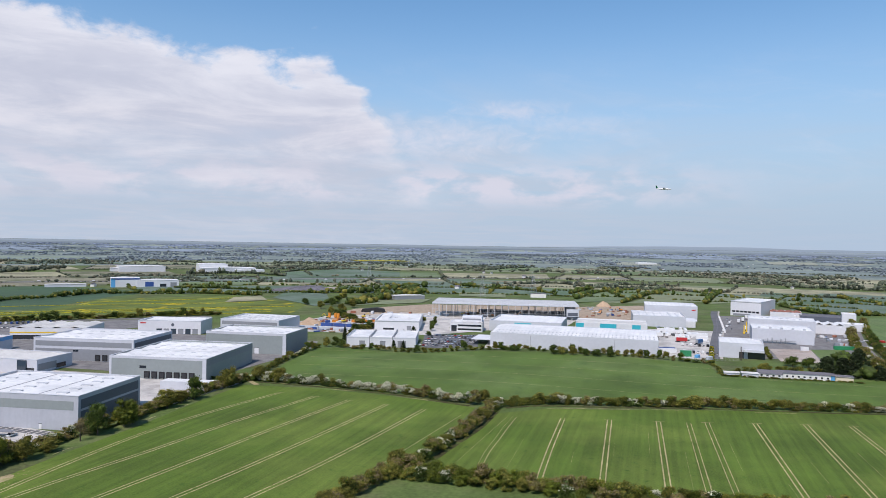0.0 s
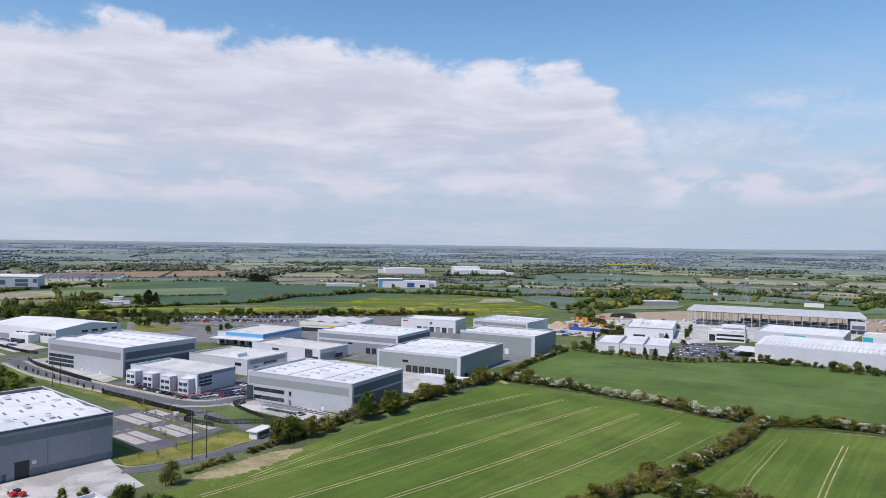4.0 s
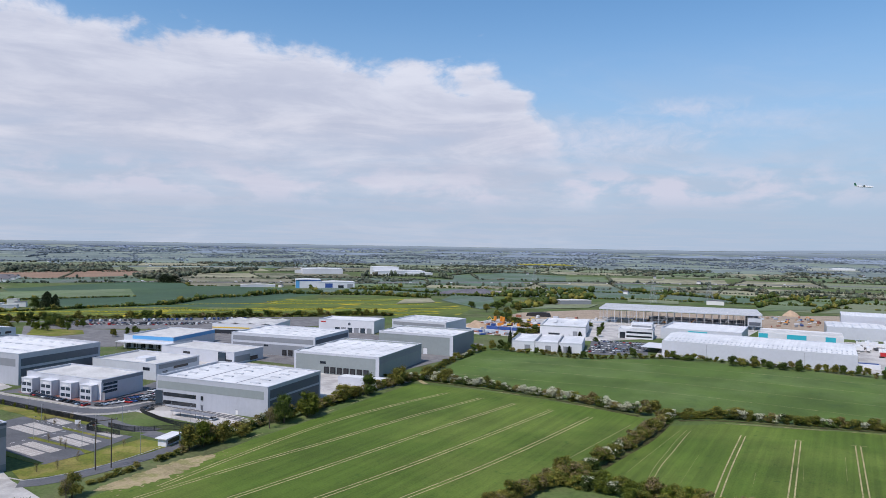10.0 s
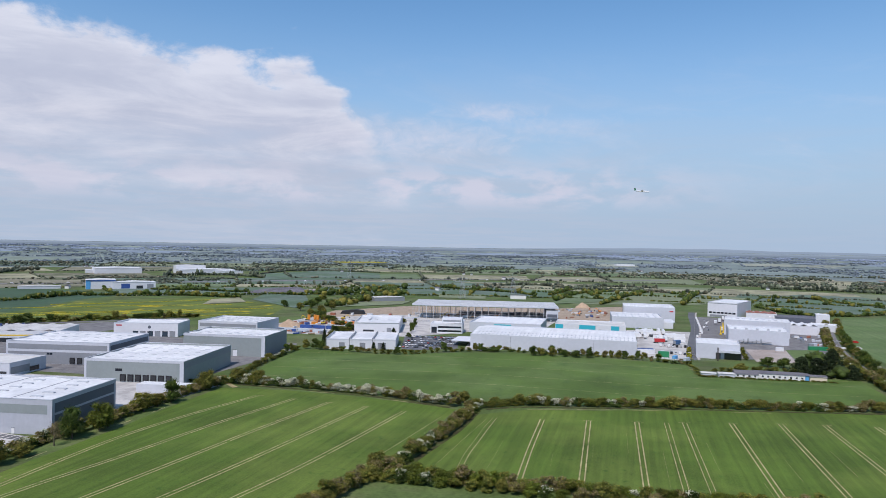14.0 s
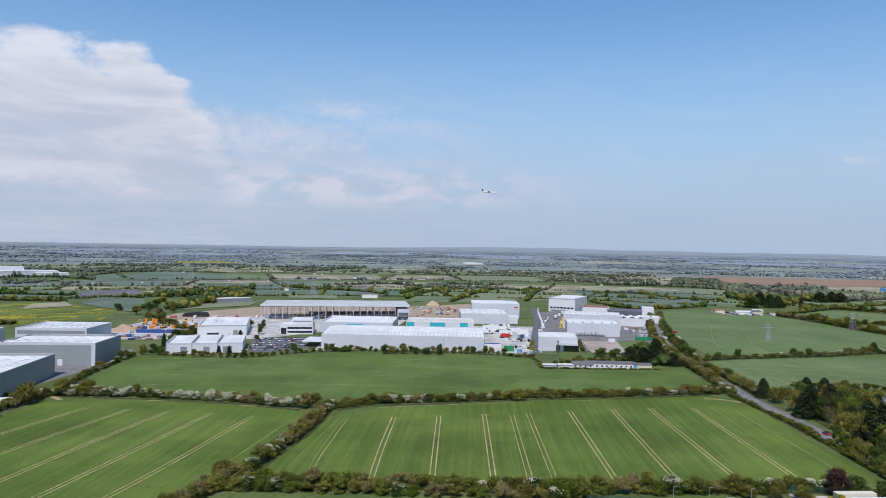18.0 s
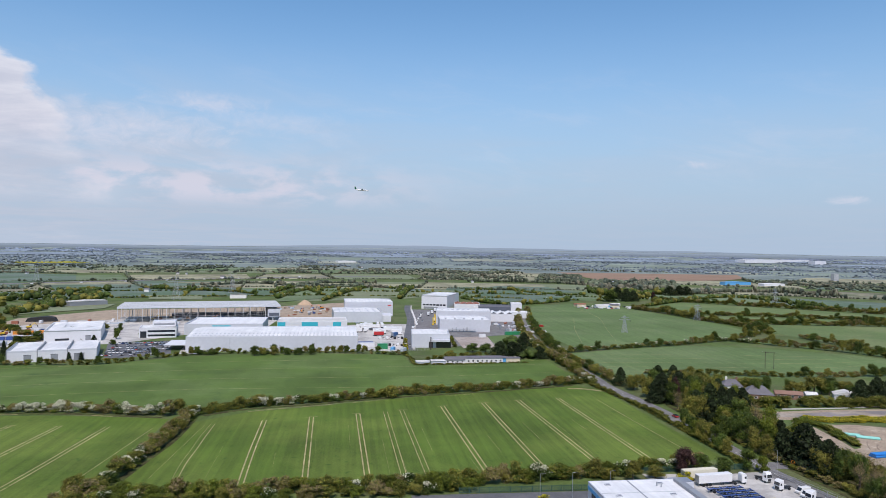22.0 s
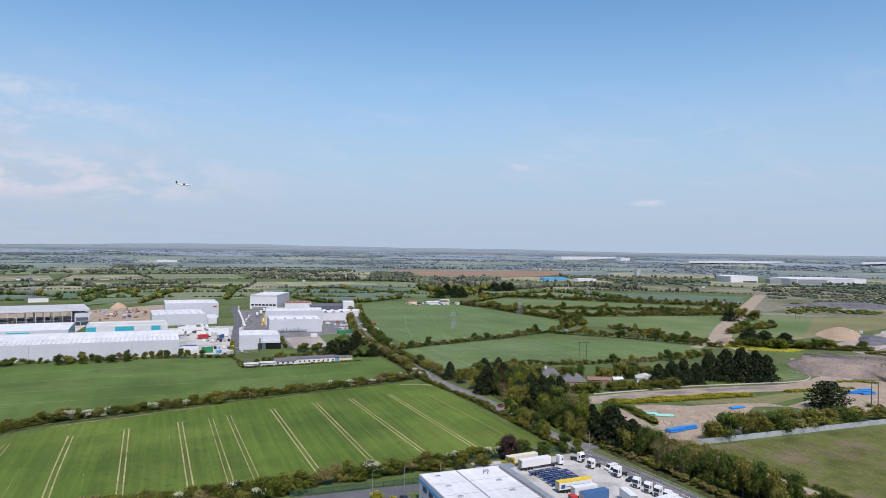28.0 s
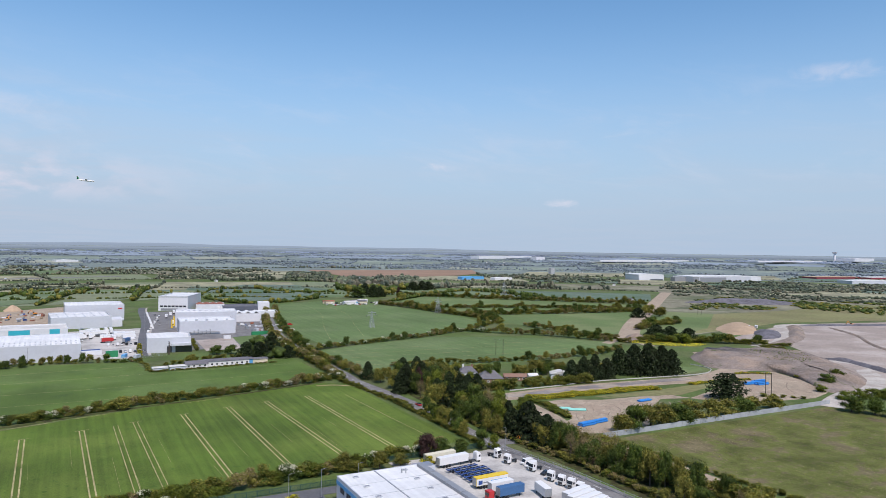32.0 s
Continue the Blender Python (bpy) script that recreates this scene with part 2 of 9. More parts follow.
WHITE_ROAD = material("pale_haul_road", (0.46, 0.425, 0.375), 0.95, vary=0.2, big=0.05, small=0.8, second=(0.37, 0.33, 0.29), second_scale=0.07, spec=0.15)
# hard surfaces
ASPHALT = material("asphalt", (0.115, 0.118, 0.125), 0.85, vary=0.18, big=0.06, small=1.2, second=(0.14, 0.14, 0.145), second_scale=0.08, bump=0.2, bump_scale=10, spec=0.3)
ASPHALT_OLD = material("worn_asphalt_road", (0.20, 0.195, 0.19), 0.85, vary=0.2, big=0.08, small=1.0, second=(0.155, 0.15, 0.15), second_scale=0.15, bump=0.2, bump_scale=10, spec=0.3)
CONCRETE = material("concrete_yard", (0.52, 0.50, 0.465), 0.85, vary=0.12, big=0.05, small=0.8, second=(0.38, 0.365, 0.34), second_scale=0.07, third=(0.33, 0.315, 0.295), third_scale=0.15, third_edge=(0.62, 0.75), spec=0.3)
PAVERS = material("pale_block_paving", (0.43, 0.40, 0.36), 0.85, vary=0.15, big=0.15, small=2.0, spec=0.3)
RED_PAVERS = material("red_block_paving", (0.26, 0.11, 0.085), 0.85, vary=0.2, big=0.15, small=2.0, spec=0.3)
KERB = material("kerb_concrete", (0.50, 0.48, 0.45), 0.85, vary=0.12, spec=0.3)
LINE = material("road_marking_paint", (0.75, 0.75, 0.72), 0.7, vary=0.12, spec=0.3)
# buildings
ROOF = material("white_profiled_metal_roof", (0.755, 0.755, 0.74), 0.5, vary=0.07, big=0.05, small=0.4, second=(0.67, 0.675, 0.67), second_scale=0.04, third=(0.58, 0.575, 0.55), third_scale=0.12, third_edge=(0.62, 0.8), streak=(8, 0.6, 0.07))
ROOF_OLD = material("weathered_flat_roof", (0.62, 0.61, 0.575), 0.7, vary=0.1, big=0.06, small=0.6, second=(0.52, 0.51, 0.48), second_scale=0.08)
ROOF_TILE = material("slate_roof", (0.13, 0.125, 0.135), 0.7, vary=0.2, big=0.2, small=2.0)
CLAD = material("light_grey_cladding", (0.44, 0.46, 0.50), 0.45, vary=0.05, big=0.05, small=0.5, streak=(0, 0.8, 0.025))
CLAD_MID = material("mid_grey_cladding", (0.255, 0.27, 0.29), 0.45, vary=0.06, big=0.05, small=0.5)
CLAD_DARK = material("dark_blue_grey_cladding", (0.105, 0.118, 0.145), 0.45, vary=0.08, big=0.05, small=0.5)
CLAD_SHED = material("warm_grey_ribbed_cladding", (0.315, 0.310, 0.335), 0.5, vary=0.08, big=0.06, small=0.5, second=(0.29, 0.288, 0.31), second_scale=0.05)
CLAD_SLATE = material("slate_grey_cladding", (0.185, 0.205, 0.225), 0.45, vary=0.08, big=0.05, small=0.5)
CLAD_GREEN = material("sage_grey_cladding", (0.27, 0.305, 0.30), 0.45, vary=0.06, big=0.05, small=0.5)
CLAD_WHITE = material("white_cladding", (0.68, 0.69, 0.71), 0.45, vary=0.05, big=0.05, small=0.5)
CLAD_PALE = material("pale_blue_grey_cladding", (0.56, 0.58, 0.62), 0.45, vary=0.05, big=0.05, small=0.5)
RENDERED = material("white_render", (0.74, 0.73, 0.70), 0.8, vary=0.06)
CREAM = material("cream_render", (0.66, 0.58, 0.42), 0.8, vary=0.08)
BRICK = material("brown_brick", (0.24, 0.14, 0.10), 0.85, vary=0.2, small=4.0)
TURQUOISE = material("turquoise_panel", (0.03, 0.42, 0.52), 0.45, vary=0.05)
SKYBLUE = material("blue_fascia", (0.10, 0.36, 0.66), 0.45, vary=0.05)
ROYAL = material("royal_blue_paint", (0.035, 0.085, 0.28), 0.45, vary=0.12)
YELLOW = material("yellow_paint", (0.72, 0.50, 0.03), 0.5, vary=0.1)
ORANGE = material("orange_paint", (0.75, 0.27, 0.03), 0.5, vary=0.12)
RED = material("red_paint", (0.50, 0.03, 0.03), 0.4, vary=0.1)
GREEN_PAINT = material("green_paint", (0.02, 0.22, 0.09), 0.5, vary=0.12)
DARKRED = material("dark_red_cladding", (0.22, 0.03, 0.05), 0.5, vary=0.08)
GLASS_DARK = material("dark_window_glass", (0.022, 0.028, 0.036), 0.08, vary=0.1, spec=0.8)
GLASS_BLUE = material("tinted_office_glass", (0.035, 0.055, 0.075), 0.08, vary=0.1, spec=0.8)
ROOFLIGHT = material("grey_rooflight", (0.47, 0.49, 0.51), 0.35, vary=0.1)
ROOFLIGHT_DARK = material("smoky_rooflight", (0.20, 0.21, 0.24), 0.3, vary=0.1)
BLACK = material("black_rubber", (0.016, 0.016, 0.018), 0.75, vary=0.2)
DARKSTEEL = material("dark_painted_steel", (0.030, 0.032, 0.036), 0.5, vary=0.15)
STEEL = material("galvanised_steel", (0.42, 0.44, 0.46), 0.45, 0.6, vary=0.12)
STEEL_PALE = material("primed_steel_frame", (0.52, 0.52, 0.52), 0.6, vary=0.12)
RUST = material("red_oxide_steel", (0.32, 0.12, 0.07), 0.7, vary=0.2)
WOODPOLE = material("tarred_timber_pole", (0.060, 0.048, 0.038), 0.85, vary=0.2)
FENCE_GREY = material("grey_block_wall", (0.36, 0.385, 0.40), 0.85, vary=0.14, big=0.2, small=2.0, third=(0.29, 0.31, 0.33), third_scale=0.3)
HOARDING = material("blue_grey_hoarding", (0.50, 0.55, 0.60), 0.6, vary=0.1)
FENCE_GREEN = material("green_mesh_fence", (0.030, 0.085, 0.065), 0.6, vary=0.15)
WHITE_PAINT = material("white_vehicle_paint", (0.78, 0.78, 0.77), 0.3, vary=0.05, place="object")
TARP = material("pale_cream_tarpaulin", (0.70, 0.66, 0.52), 0.6, vary=0.08, place="object")
TARP_BLUE = material("blue_tarpaulin", (0.045, 0.13, 0.28), 0.55, vary=0.1, place="object")
PIPE_BLUE = material("bright_blue_pipe", (0.025, 0.21, 0.58), 0.35, vary=0.1)
PIPE_TEAL = material("pale_green_pipe", (0.25, 0.60, 0.52), 0.4, vary=0.1)
# plants
LEAF = material("green_leaves", (0.064, 0.098, 0.015), 0.7, vary=0.3, big=0.15, small=1.0, island=0.3, each=0.2, thin=0.14, spec=0.25)
LEAF_BRIGHT = material("fresh_green_leaves", (0.118, 0.146, 0.014), 0.7, vary=0.3, big=0.15, small=1.0, island=0.3, each=0.2, thin=0.18, spec=0.25)
LEAF_DARK = material("dark_conifer_needles", (0.026, 0.040, 0.014), 0.75, vary=0.3, big=0.15, small=1.0, island=0.45, each=0.2, thin=0.1, spec=0.2)
LEAF_OLIVE = material("olive_brown_new_leaves", (0.190, 0.178, 0.034), 0.75, vary=0.3, big=0.15, small=1.0, island=0.3, each=0.2, thin=0.12, spec=0.2)
LEAF_PURPLE = material("copper_purple_leaves", (0.055, 0.028, 0.024), 0.7, vary=0.25, big=0.15, small=1.0, island=0.45, thin=0.15, spec=0.25)
BLOSSOM = material("white_may_blossom", (0.56, 0.56, 0.40), 0.8, vary=0.2, big=0.2, small=1.5, island=0.35, thin=0.12, spec=0.2)
TWIG = material("bare_brown_twigs", (0.245, 0.190, 0.095), 0.85, vary=0.25, island=0.35, spec=0.2)
GORSE = material("gorse_and_yellow_flowers", (0.54, 0.46, 0.03), 0.8, vary=0.3, big=0.2, small=1.5, island=0.4, thin=0.12, spec=0.2)
BARK = material("bark", (0.085, 0.068, 0.050), 0.9, vary=0.3, place="object", small=3.0)
# far leaves: colours paled and greyed to carry the haze of distance
FAR_LEAF = material("hazed_hedge_leaves", (0.112, 0.134, 0.086), 0.85, vary=0.3, big=0.01, small=0.1, island=0.45, second=(0.142, 0.136, 0.094), second_scale=0.006, thin=0.05, spec=0.15)
FAR_DARK = material("hazed_woodland_leaves", (0.076, 0.095, 0.070), 0.85, vary=0.3, big=0.01, small=0.1, island=0.4, thin=0.1, spec=0.15)
# the blue-grey cast of this far ground colour is painted haze
PLAIN_FAR = material("hazed_plain_grass", (0.188, 0.232, 0.222), 1.0, vary=0.2, big=0.002, small=0.01, second=(0.232, 0.272, 0.235), second_scale=0.010, second_edge=(0.5, 0.58), third=(0.31, 0.32, 0.27), third_scale=0.014, third_edge=(0.62, 0.68), spec=0.0)
DRYWEED = material("dry_straw_stems", (0.285, 0.250, 0.135), 0.9, vary=0.25, island=0.3, thin=0.2, spec=0.15)
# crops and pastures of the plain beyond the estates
# leaf litter under trees; along hedges its dark tone also paints the shade
LITTER_AND_SHADE = material("leaf_litter_and_hedge_shade", (0.060, 0.058, 0.026), 0.95, vary=0.35, big=0.1, small=1.5, second=(0.075, 0.095, 0.028), second_scale=0.2, bump=0.6, bump_scale=3.0, spec=0.1)
# plain crops: real colours lightened and desaturated, with mid-range haze painted in
PLAIN_PASTURE = material("hazed_green_pasture", (0.200, 0.236, 0.140), 0.9, vary=0.2, big=0.008, small=0.1, second=(0.180, 0.200, 0.120), second_scale=0.008, spec=0.1)
PLAIN_WHEAT = material("hazed_wheat", (0.132, 0.176, 0.136), 0.9, vary=0.18, big=0.008, small=0.1, second=(0.105, 0.160, 0.100), second_scale=0.01, streak=(80, 0.06, 0.08), spec=0.1)
PLAIN_CROP = material("hazed_green_crop", (0.158, 0.204, 0.116), 0.9, vary=0.18, big=0.008, small=0.1, second=(0.130, 0.185, 0.085), second_scale=0.01, spec=0.1)
PLAIN_DRY = material("hazed_dry_pasture", (0.325, 0.315, 0.205), 0.9, vary=0.22, big=0.008, small=0.1, second=(0.215, 0.205, 0.140), second_scale=0.012, third=(0.150, 0.175, 0.09), third_scale=0.03, spec=0.1)
PLAIN_SCRUB = material("hazed_scrub_meadow", (0.228, 0.216, 0.152), 0.9, vary=0.3, big=0.01, small=0.1, second=(0.125, 0.140, 0.080), second_scale=0.012, spec=0.1)
CROP_THIN = material("thin_cereal_crop", (0.112, 0.170, 0.058), 0.88, vary=0.2, big=0.012, small=0.4, second=(0.130, 0.180, 0.070), second_scale=0.014, third=(0.100, 0.158, 0.050), third_scale=0.05, streak=(95, 0.25, 0.10), spec=0.2)
DUSTY = material("dusty_grey_road", (0.225, 0.205, 0.195), 0.95, vary=0.25, big=0.06, small=0.9, second=(0.33, 0.285, 0.23), second_scale=0.07, second_edge=(0.48, 0.62), spec=0.2)
TYRED = material("damp_pressed_soil", (0.25, 0.195, 0.145), 0.95, vary=0.3, big=0.1, small=1.2, second=(0.36, 0.29, 0.215), second_scale=0.15, spec=0.15)

# ---- tools ----
R = random.Random(7)


def thing(name, m, label="", category="", group="", kind=""):
    ob = new(name)
    ob.matrix_world = m
    return tagged(ob, label, category, group, kind)


def finish(name, bm, mats):
    me = bpy.data.meshes.new(name)
    bmesh.ops.recalc_face_normals(bm, faces=bm.faces)
    bm.to_mesh(me)
    bm.free()
    for m in mats if isinstance(mats, (list, tuple)) else [mats]:
        me.materials.append(m)
    return me


def part(name, bm, mat, parent, label="", m=None):
    """One mesh object under a thing or under a part."""
    me = bm if isinstance(bm, bpy.types.Mesh) else finish(name, bm, mat)
    ob = new(name, me)
    ob.parent = parent
    if m is not None:
        ob.matrix_local = m
    return tagged(ob, label)


def solo(name, bm, mat, label, category, kind="", group="", m=None):
    me = bm if isinstance(bm, bpy.types.Mesh) else finish(name, bm, mat)
    ob = new(name, me)
    if m is not None:
        ob.matrix_world = m
    return tagged(ob, label, category, group, kind)


def add_box(bm, x0, y0, z0, x1, y1, z1, index=0):
    v = [bm.verts.new(p) for p in ((x0, y0, z0), (x1, y0, z0), (x1, y1, z0), (x0, y1, z0), (x0, y0, z1), (x1, y0, z1), (x1, y1, z1), (x0, y1, z1))]
    for q in ((0, 3, 2, 1), (4, 5, 6, 7), (0, 1, 5, 4), (1, 2, 6, 5), (2, 3, 7, 6), (3, 0, 4, 7)):
        bm.faces.new([v[i] for i in q]).material_index = index
    return bm


def box(x0, y0, z0, x1, y1, z1, bevel=0.0):
    bm = add_box(bmesh.new(), min(x0, x1), min(y0, y1), z0, max(x0, x1), max(y0, y1), z1)
    if bevel:
        bmesh.ops.bevel(bm, geom=bm.edges[:], offset=bevel, segments=1, affect="EDGES")
    return bm


def prism(outline, z0, z1):
    """An upright slab on an outline of (x, y)."""
    bm = bmesh.new()
    lo = [bm.verts.new((x, y, z0)) for x, y in outline]
    hi = [bm.verts.new((x, y, z1)) for x, y in outline]
    n = len(lo)
    bm.faces.new(lo[::-1])
    bm.faces.new(hi)
    for i in range(n):
        bm.faces.new((lo[i], lo[(i + 1) % n], hi[(i + 1) % n], hi[i]))
    return bm


def side_prism(outline, y0, y1):
    """A slab whose outline (x, z) is swept from y0 to y1."""
    bm = bmesh.new()
    a = [bm.verts.new((x, y0, z)) for x, z in outline]
    b = [bm.verts.new((x, y1, z)) for x, z in outline]
    n = len(a)
    bm.faces.new(a)
    bm.faces.new(b[::-1])
    for i in range(n):
        bm.faces.new((a[i], b[i], b[(i + 1) % n], a[(i + 1) % n]))
    return bm


def tube(a, b, r0, r1=None, sides=6, bm=None):
    bm = bm or bmesh.new()
    a, b = Vector(a), Vector(b)
    r1 = r0 if r1 is None else r1
    q = (b - a).to_track_quat("Z", "Y")
    rings = []
    for p, r in ((a, r0), (b, r1)):
        rings.append([bm.verts.new(p + q @ Vector((r * math.cos(2 * math.pi * i / sides), r * math.sin(2 * math.pi * i / sides), 0))) for i in range(sides)])
    for i in range(sides):
        bm.faces.new((rings[0][i], rings[0][(i + 1) % sides], rings[1][(i + 1) % sides], rings[1][i]))
    bm.faces.new(rings[0][::-1])
    bm.faces.new(rings[1])
    return bm


def spline(points, step):
    """Points along a smooth line through the given ones, about step apart."""
    p = [Vector((*q, 0)) for q in points]
    p = [p[0] * 2 - p[1]] + p + [p[-1] * 2 - p[-2]]
    out = []
    for i in range(1, len(p) - 2):
        n = max(1, int((p[i + 1] - p[i]).length / step))
        for k in range(n):
            t = k / n
            out.append(0.5 * ((2 * p[i]) + (p[i + 1] - p[i - 1]) * t + (2 * p[i - 1] - 5 * p[i] + 4 * p[i + 1] - p[i + 2]) * t * t + (3 * p[i] - p[i - 1] - 3 * p[i + 1] + p[i + 2]) * t ** 3))
    out.append(p[-2])
    return [(v.x, v.y) for v in out]


def ribbon(points, width, z0, z1, step=6.0, bm=None, shift=0.0):
    """A strip of ground along a line."""
    bm = bm or bmesh.new()
    line = spline(points, step)
    rows = []
    for i, (x, y) in enumerate(line):
        a, b = line[max(i - 1, 0)], line[min(i + 1, len(line) - 1)]
        d = Vector((b[0] - a[0], b[1] - a[1]))
        n = Vector((-d.y, d.x)).normalized()
        rows.append([bm.verts.new((x + n.x * (s * width / 2 + shift), y + n.y * (s * width / 2 + shift), z)) for s, z in ((1, z0), (1, z1), (-1, z1), (-1, z0))])
    for a, b in zip(rows, rows[1:]):
        for k in range(3):
            bm.faces.new((a[k], a[k + 1], b[k + 1], b[k]))
    return bm


def inside(x, y, outline):
    hit, j = False, len(outline) - 1
    for i, (xi, yi) in enumerate(outline):
        xj, yj = outline[j]
        if (yi > y) != (yj > y) and x < (xj - xi) * (y - yi) / (yj - yi) + xi:
            hit = not hit
        j = i
    return hit


NEAR = 2500.0


def far(x, y, z=0.0):
    """The land past NEAR is drawn in toward the eye and raised, so that the whole plain fits inside the far limit of sight."""
    r = math.hypot(x, y)
    if r <= NEAR:
        return x, y, z
    s = (NEAR + 2300.0 * (1 - NEAR / r)) / r
    return x * s, y * s, EYE * (1 - s) + z * s

# ---- the land ----
def ground_sheet():
    me = bpy.data.meshes.new("ground")
    radii = [0, 40, 90, 150, 220, 300, 400, 520, 660, 820, 1000, 1200, 1450, 1700, 2000, 2250, 2500, 2700, 2950, 3250, 3600, 4100, 4800, 5800, 7500, 10000, 14000, 20000, 28000]
    n, verts, faces = 120, [(0, 0, 0)], []
    for r in radii[1:]:
        for i in range(n):
            a = 2 * math.pi * i / n
            verts.append(far(r * math.sin(a), r * math.cos(a)))
    for i in range(n):
        faces.append((0, 1 + (i + 1) % n, 1 + i))
    for k in range(len(radii) - 2):
        for i in range(n):
            a, b = 1 + k * n + i, 1 + k * n + (i + 1) % n
            faces.append((a, b, b + n, a + n))
    me.from_pydata(verts, [], faces)
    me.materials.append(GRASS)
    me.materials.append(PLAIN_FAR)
    # the outer rings take the colour with haze mixed in
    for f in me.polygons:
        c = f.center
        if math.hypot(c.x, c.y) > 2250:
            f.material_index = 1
    tagged(new("ground", me), "flat green farmland reaching to the horizon", "ground", kind="structure")


ground_sheet()


def haze_backdrop_material(name, low, high, z0, z1):
    """Far distance: painted haze that glows and pales upward, broken by level streaks."""
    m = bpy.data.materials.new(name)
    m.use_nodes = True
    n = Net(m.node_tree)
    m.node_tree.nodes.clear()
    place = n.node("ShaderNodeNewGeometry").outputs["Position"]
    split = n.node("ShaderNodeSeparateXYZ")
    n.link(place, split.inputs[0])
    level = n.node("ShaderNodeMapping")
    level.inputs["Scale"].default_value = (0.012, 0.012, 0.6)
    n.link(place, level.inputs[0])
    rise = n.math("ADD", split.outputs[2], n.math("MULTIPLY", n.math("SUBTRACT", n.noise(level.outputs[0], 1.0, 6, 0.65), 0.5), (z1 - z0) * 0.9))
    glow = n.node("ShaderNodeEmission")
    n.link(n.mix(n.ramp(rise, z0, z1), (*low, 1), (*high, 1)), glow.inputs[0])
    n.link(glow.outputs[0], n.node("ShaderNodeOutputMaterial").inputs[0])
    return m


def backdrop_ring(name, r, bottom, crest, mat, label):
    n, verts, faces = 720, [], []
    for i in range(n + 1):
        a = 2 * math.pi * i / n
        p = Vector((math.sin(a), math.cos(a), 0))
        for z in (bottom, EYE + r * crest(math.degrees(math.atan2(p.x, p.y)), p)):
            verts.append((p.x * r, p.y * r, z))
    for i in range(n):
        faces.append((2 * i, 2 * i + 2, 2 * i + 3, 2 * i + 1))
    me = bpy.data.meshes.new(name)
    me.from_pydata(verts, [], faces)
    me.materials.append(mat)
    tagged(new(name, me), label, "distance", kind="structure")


def hill_crest(az, p):
    return -0.0036 + 0.0050 * math.exp(-((az - 3) / 11) ** 2) + 0.0030 * math.exp(-((az - 24) / 12) ** 2) + 0.0009 * math.exp(-((az + 22) / 9) ** 2) + 0.0007 * noise.fractal(p * 14, 1.0, 2.0, 4)


def wood_crest(az, p):
    return -0.0034 + 0.0005 * noise.fractal(p * 40, 1.0, 2.0, 5)


# both rings emit their painted haze tone instead of being lit
backdrop_ring("backdrop_hills", 4700, 20, hill_crest, haze_backdrop_material("hazy_hills_glow", (0.29, 0.375, 0.46), (0.37, 0.465, 0.57), EYE - 8, EYE + 26), "low hills along the far horizon, glowing with painted haze")
backdrop_ring("backdrop_plain", 4260, 20, wood_crest, haze_backdrop_material("hazy_plain_glow", (0.20, 0.262, 0.31), (0.315, 0.40, 0.485), EYE - 34, EYE - 10), "wooded plain at the foot of the sky, glowing with painted haze")


PLOTS = []


def plot(name, outline, mat, label, z=0.06, category="field"):
    PLOTS.append(name)
    z += 0.0005 * (len(PLOTS) % 40)
    return solo(name, prism(outline, z - 0.3, z), mat, label, category, "structure")


FIELD_A = [(-206, 112), (-208, 160), (-212, 205), (-214, 250), (-219, 300), (-221, 340), (-185, 346), (-150, 345), (-118, 342), (-84, 335), (-84, 300), (-87, 250), (-95, 210), (-110, 150), (-112, 60), (-160, 20), (-195, 60)]
FIELD_B = [(-71, 328), (-50, 346), (-15, 357), (6, 366), (60, 382), (133, 399), (146, 390), (146, 312), (147, 256), (128, 252), (105, 246), (36, 239), (-40, 236), (-78, 236)]
FIELD_C = [(-217, 362), (-226, 380), (-235, 412), (-241, 445), (-244, 481), (-225, 485), (-190, 483), (-155, 497), (-119, 516), (-80, 526), (-35, 531), (10, 524), (38, 517), (41, 482), (90, 490), (142, 499), (142, 413), (90, 396), (22, 377), (-30, 362), (-83, 348), (-138, 355)]
plot("field_crop", FIELD_A, CROP, "young green cereal crop with pale wheel tracks")
plot("field_crop", FIELD_B, CROP, "young green cereal crop with straight pale wheel tracks")
plot("field_crop", FIELD_C, CROP_FAR, "smooth green cereal field between hawthorn hedges")
plot("field_pasture", [(-112, 60), (-92, 205), (-74, 228), (40, 228), (60, 215), (60, 60)], GRASS, "rough olive-green grass field below hedges")
plot("field_crop", [(182, 545), (186, 656), (210, 800), (254, 964), (330, 1001), (384, 917), (405, 780), (411, 720), (405, 660), (380, 625), (345, 606), (290, 585), (240, 560)], CROP_THIN, "green cereal field with a lattice pylon standing in it")
plot("field_crop", [(168, 524), (205, 540), (248, 552), (288, 566), (340, 548), (400, 510), (424, 474), (405, 445), (362, 418), (297, 415), (235, 425), (196, 432), (168, 434)], CROP_THIN, "green cereal field with faint wheel tracks")
plot("field_pasture", [(425, 700), (445, 730), (540, 712), (669, 695), (560, 595), (455, 500), (436, 540), (428, 610)], CROP_PALE, "pale green pasture beside a bare earth track")
plot("field_pasture", [(440, 750), (430, 830), (540, 805), (640, 750), (690, 715), (560, 722)], CROP_PALE, "pale green pasture between dark hedges")
plot("field_pasture", [(430, 850), (440, 960), (495, 1054), (593, 958), (720, 830), (760, 780), (705, 730), (640, 765), (540, 820)], CROP_PALE, "large pale green pasture seen far off")
plot("field_wild", [(204, 230), (359, 229), (378, 205), (372, 120), (300, 70), (215, 70), (214, 140), (210, 170), (208, 208)], WILD, "rough wild grass with brown dead stems inside a wall")
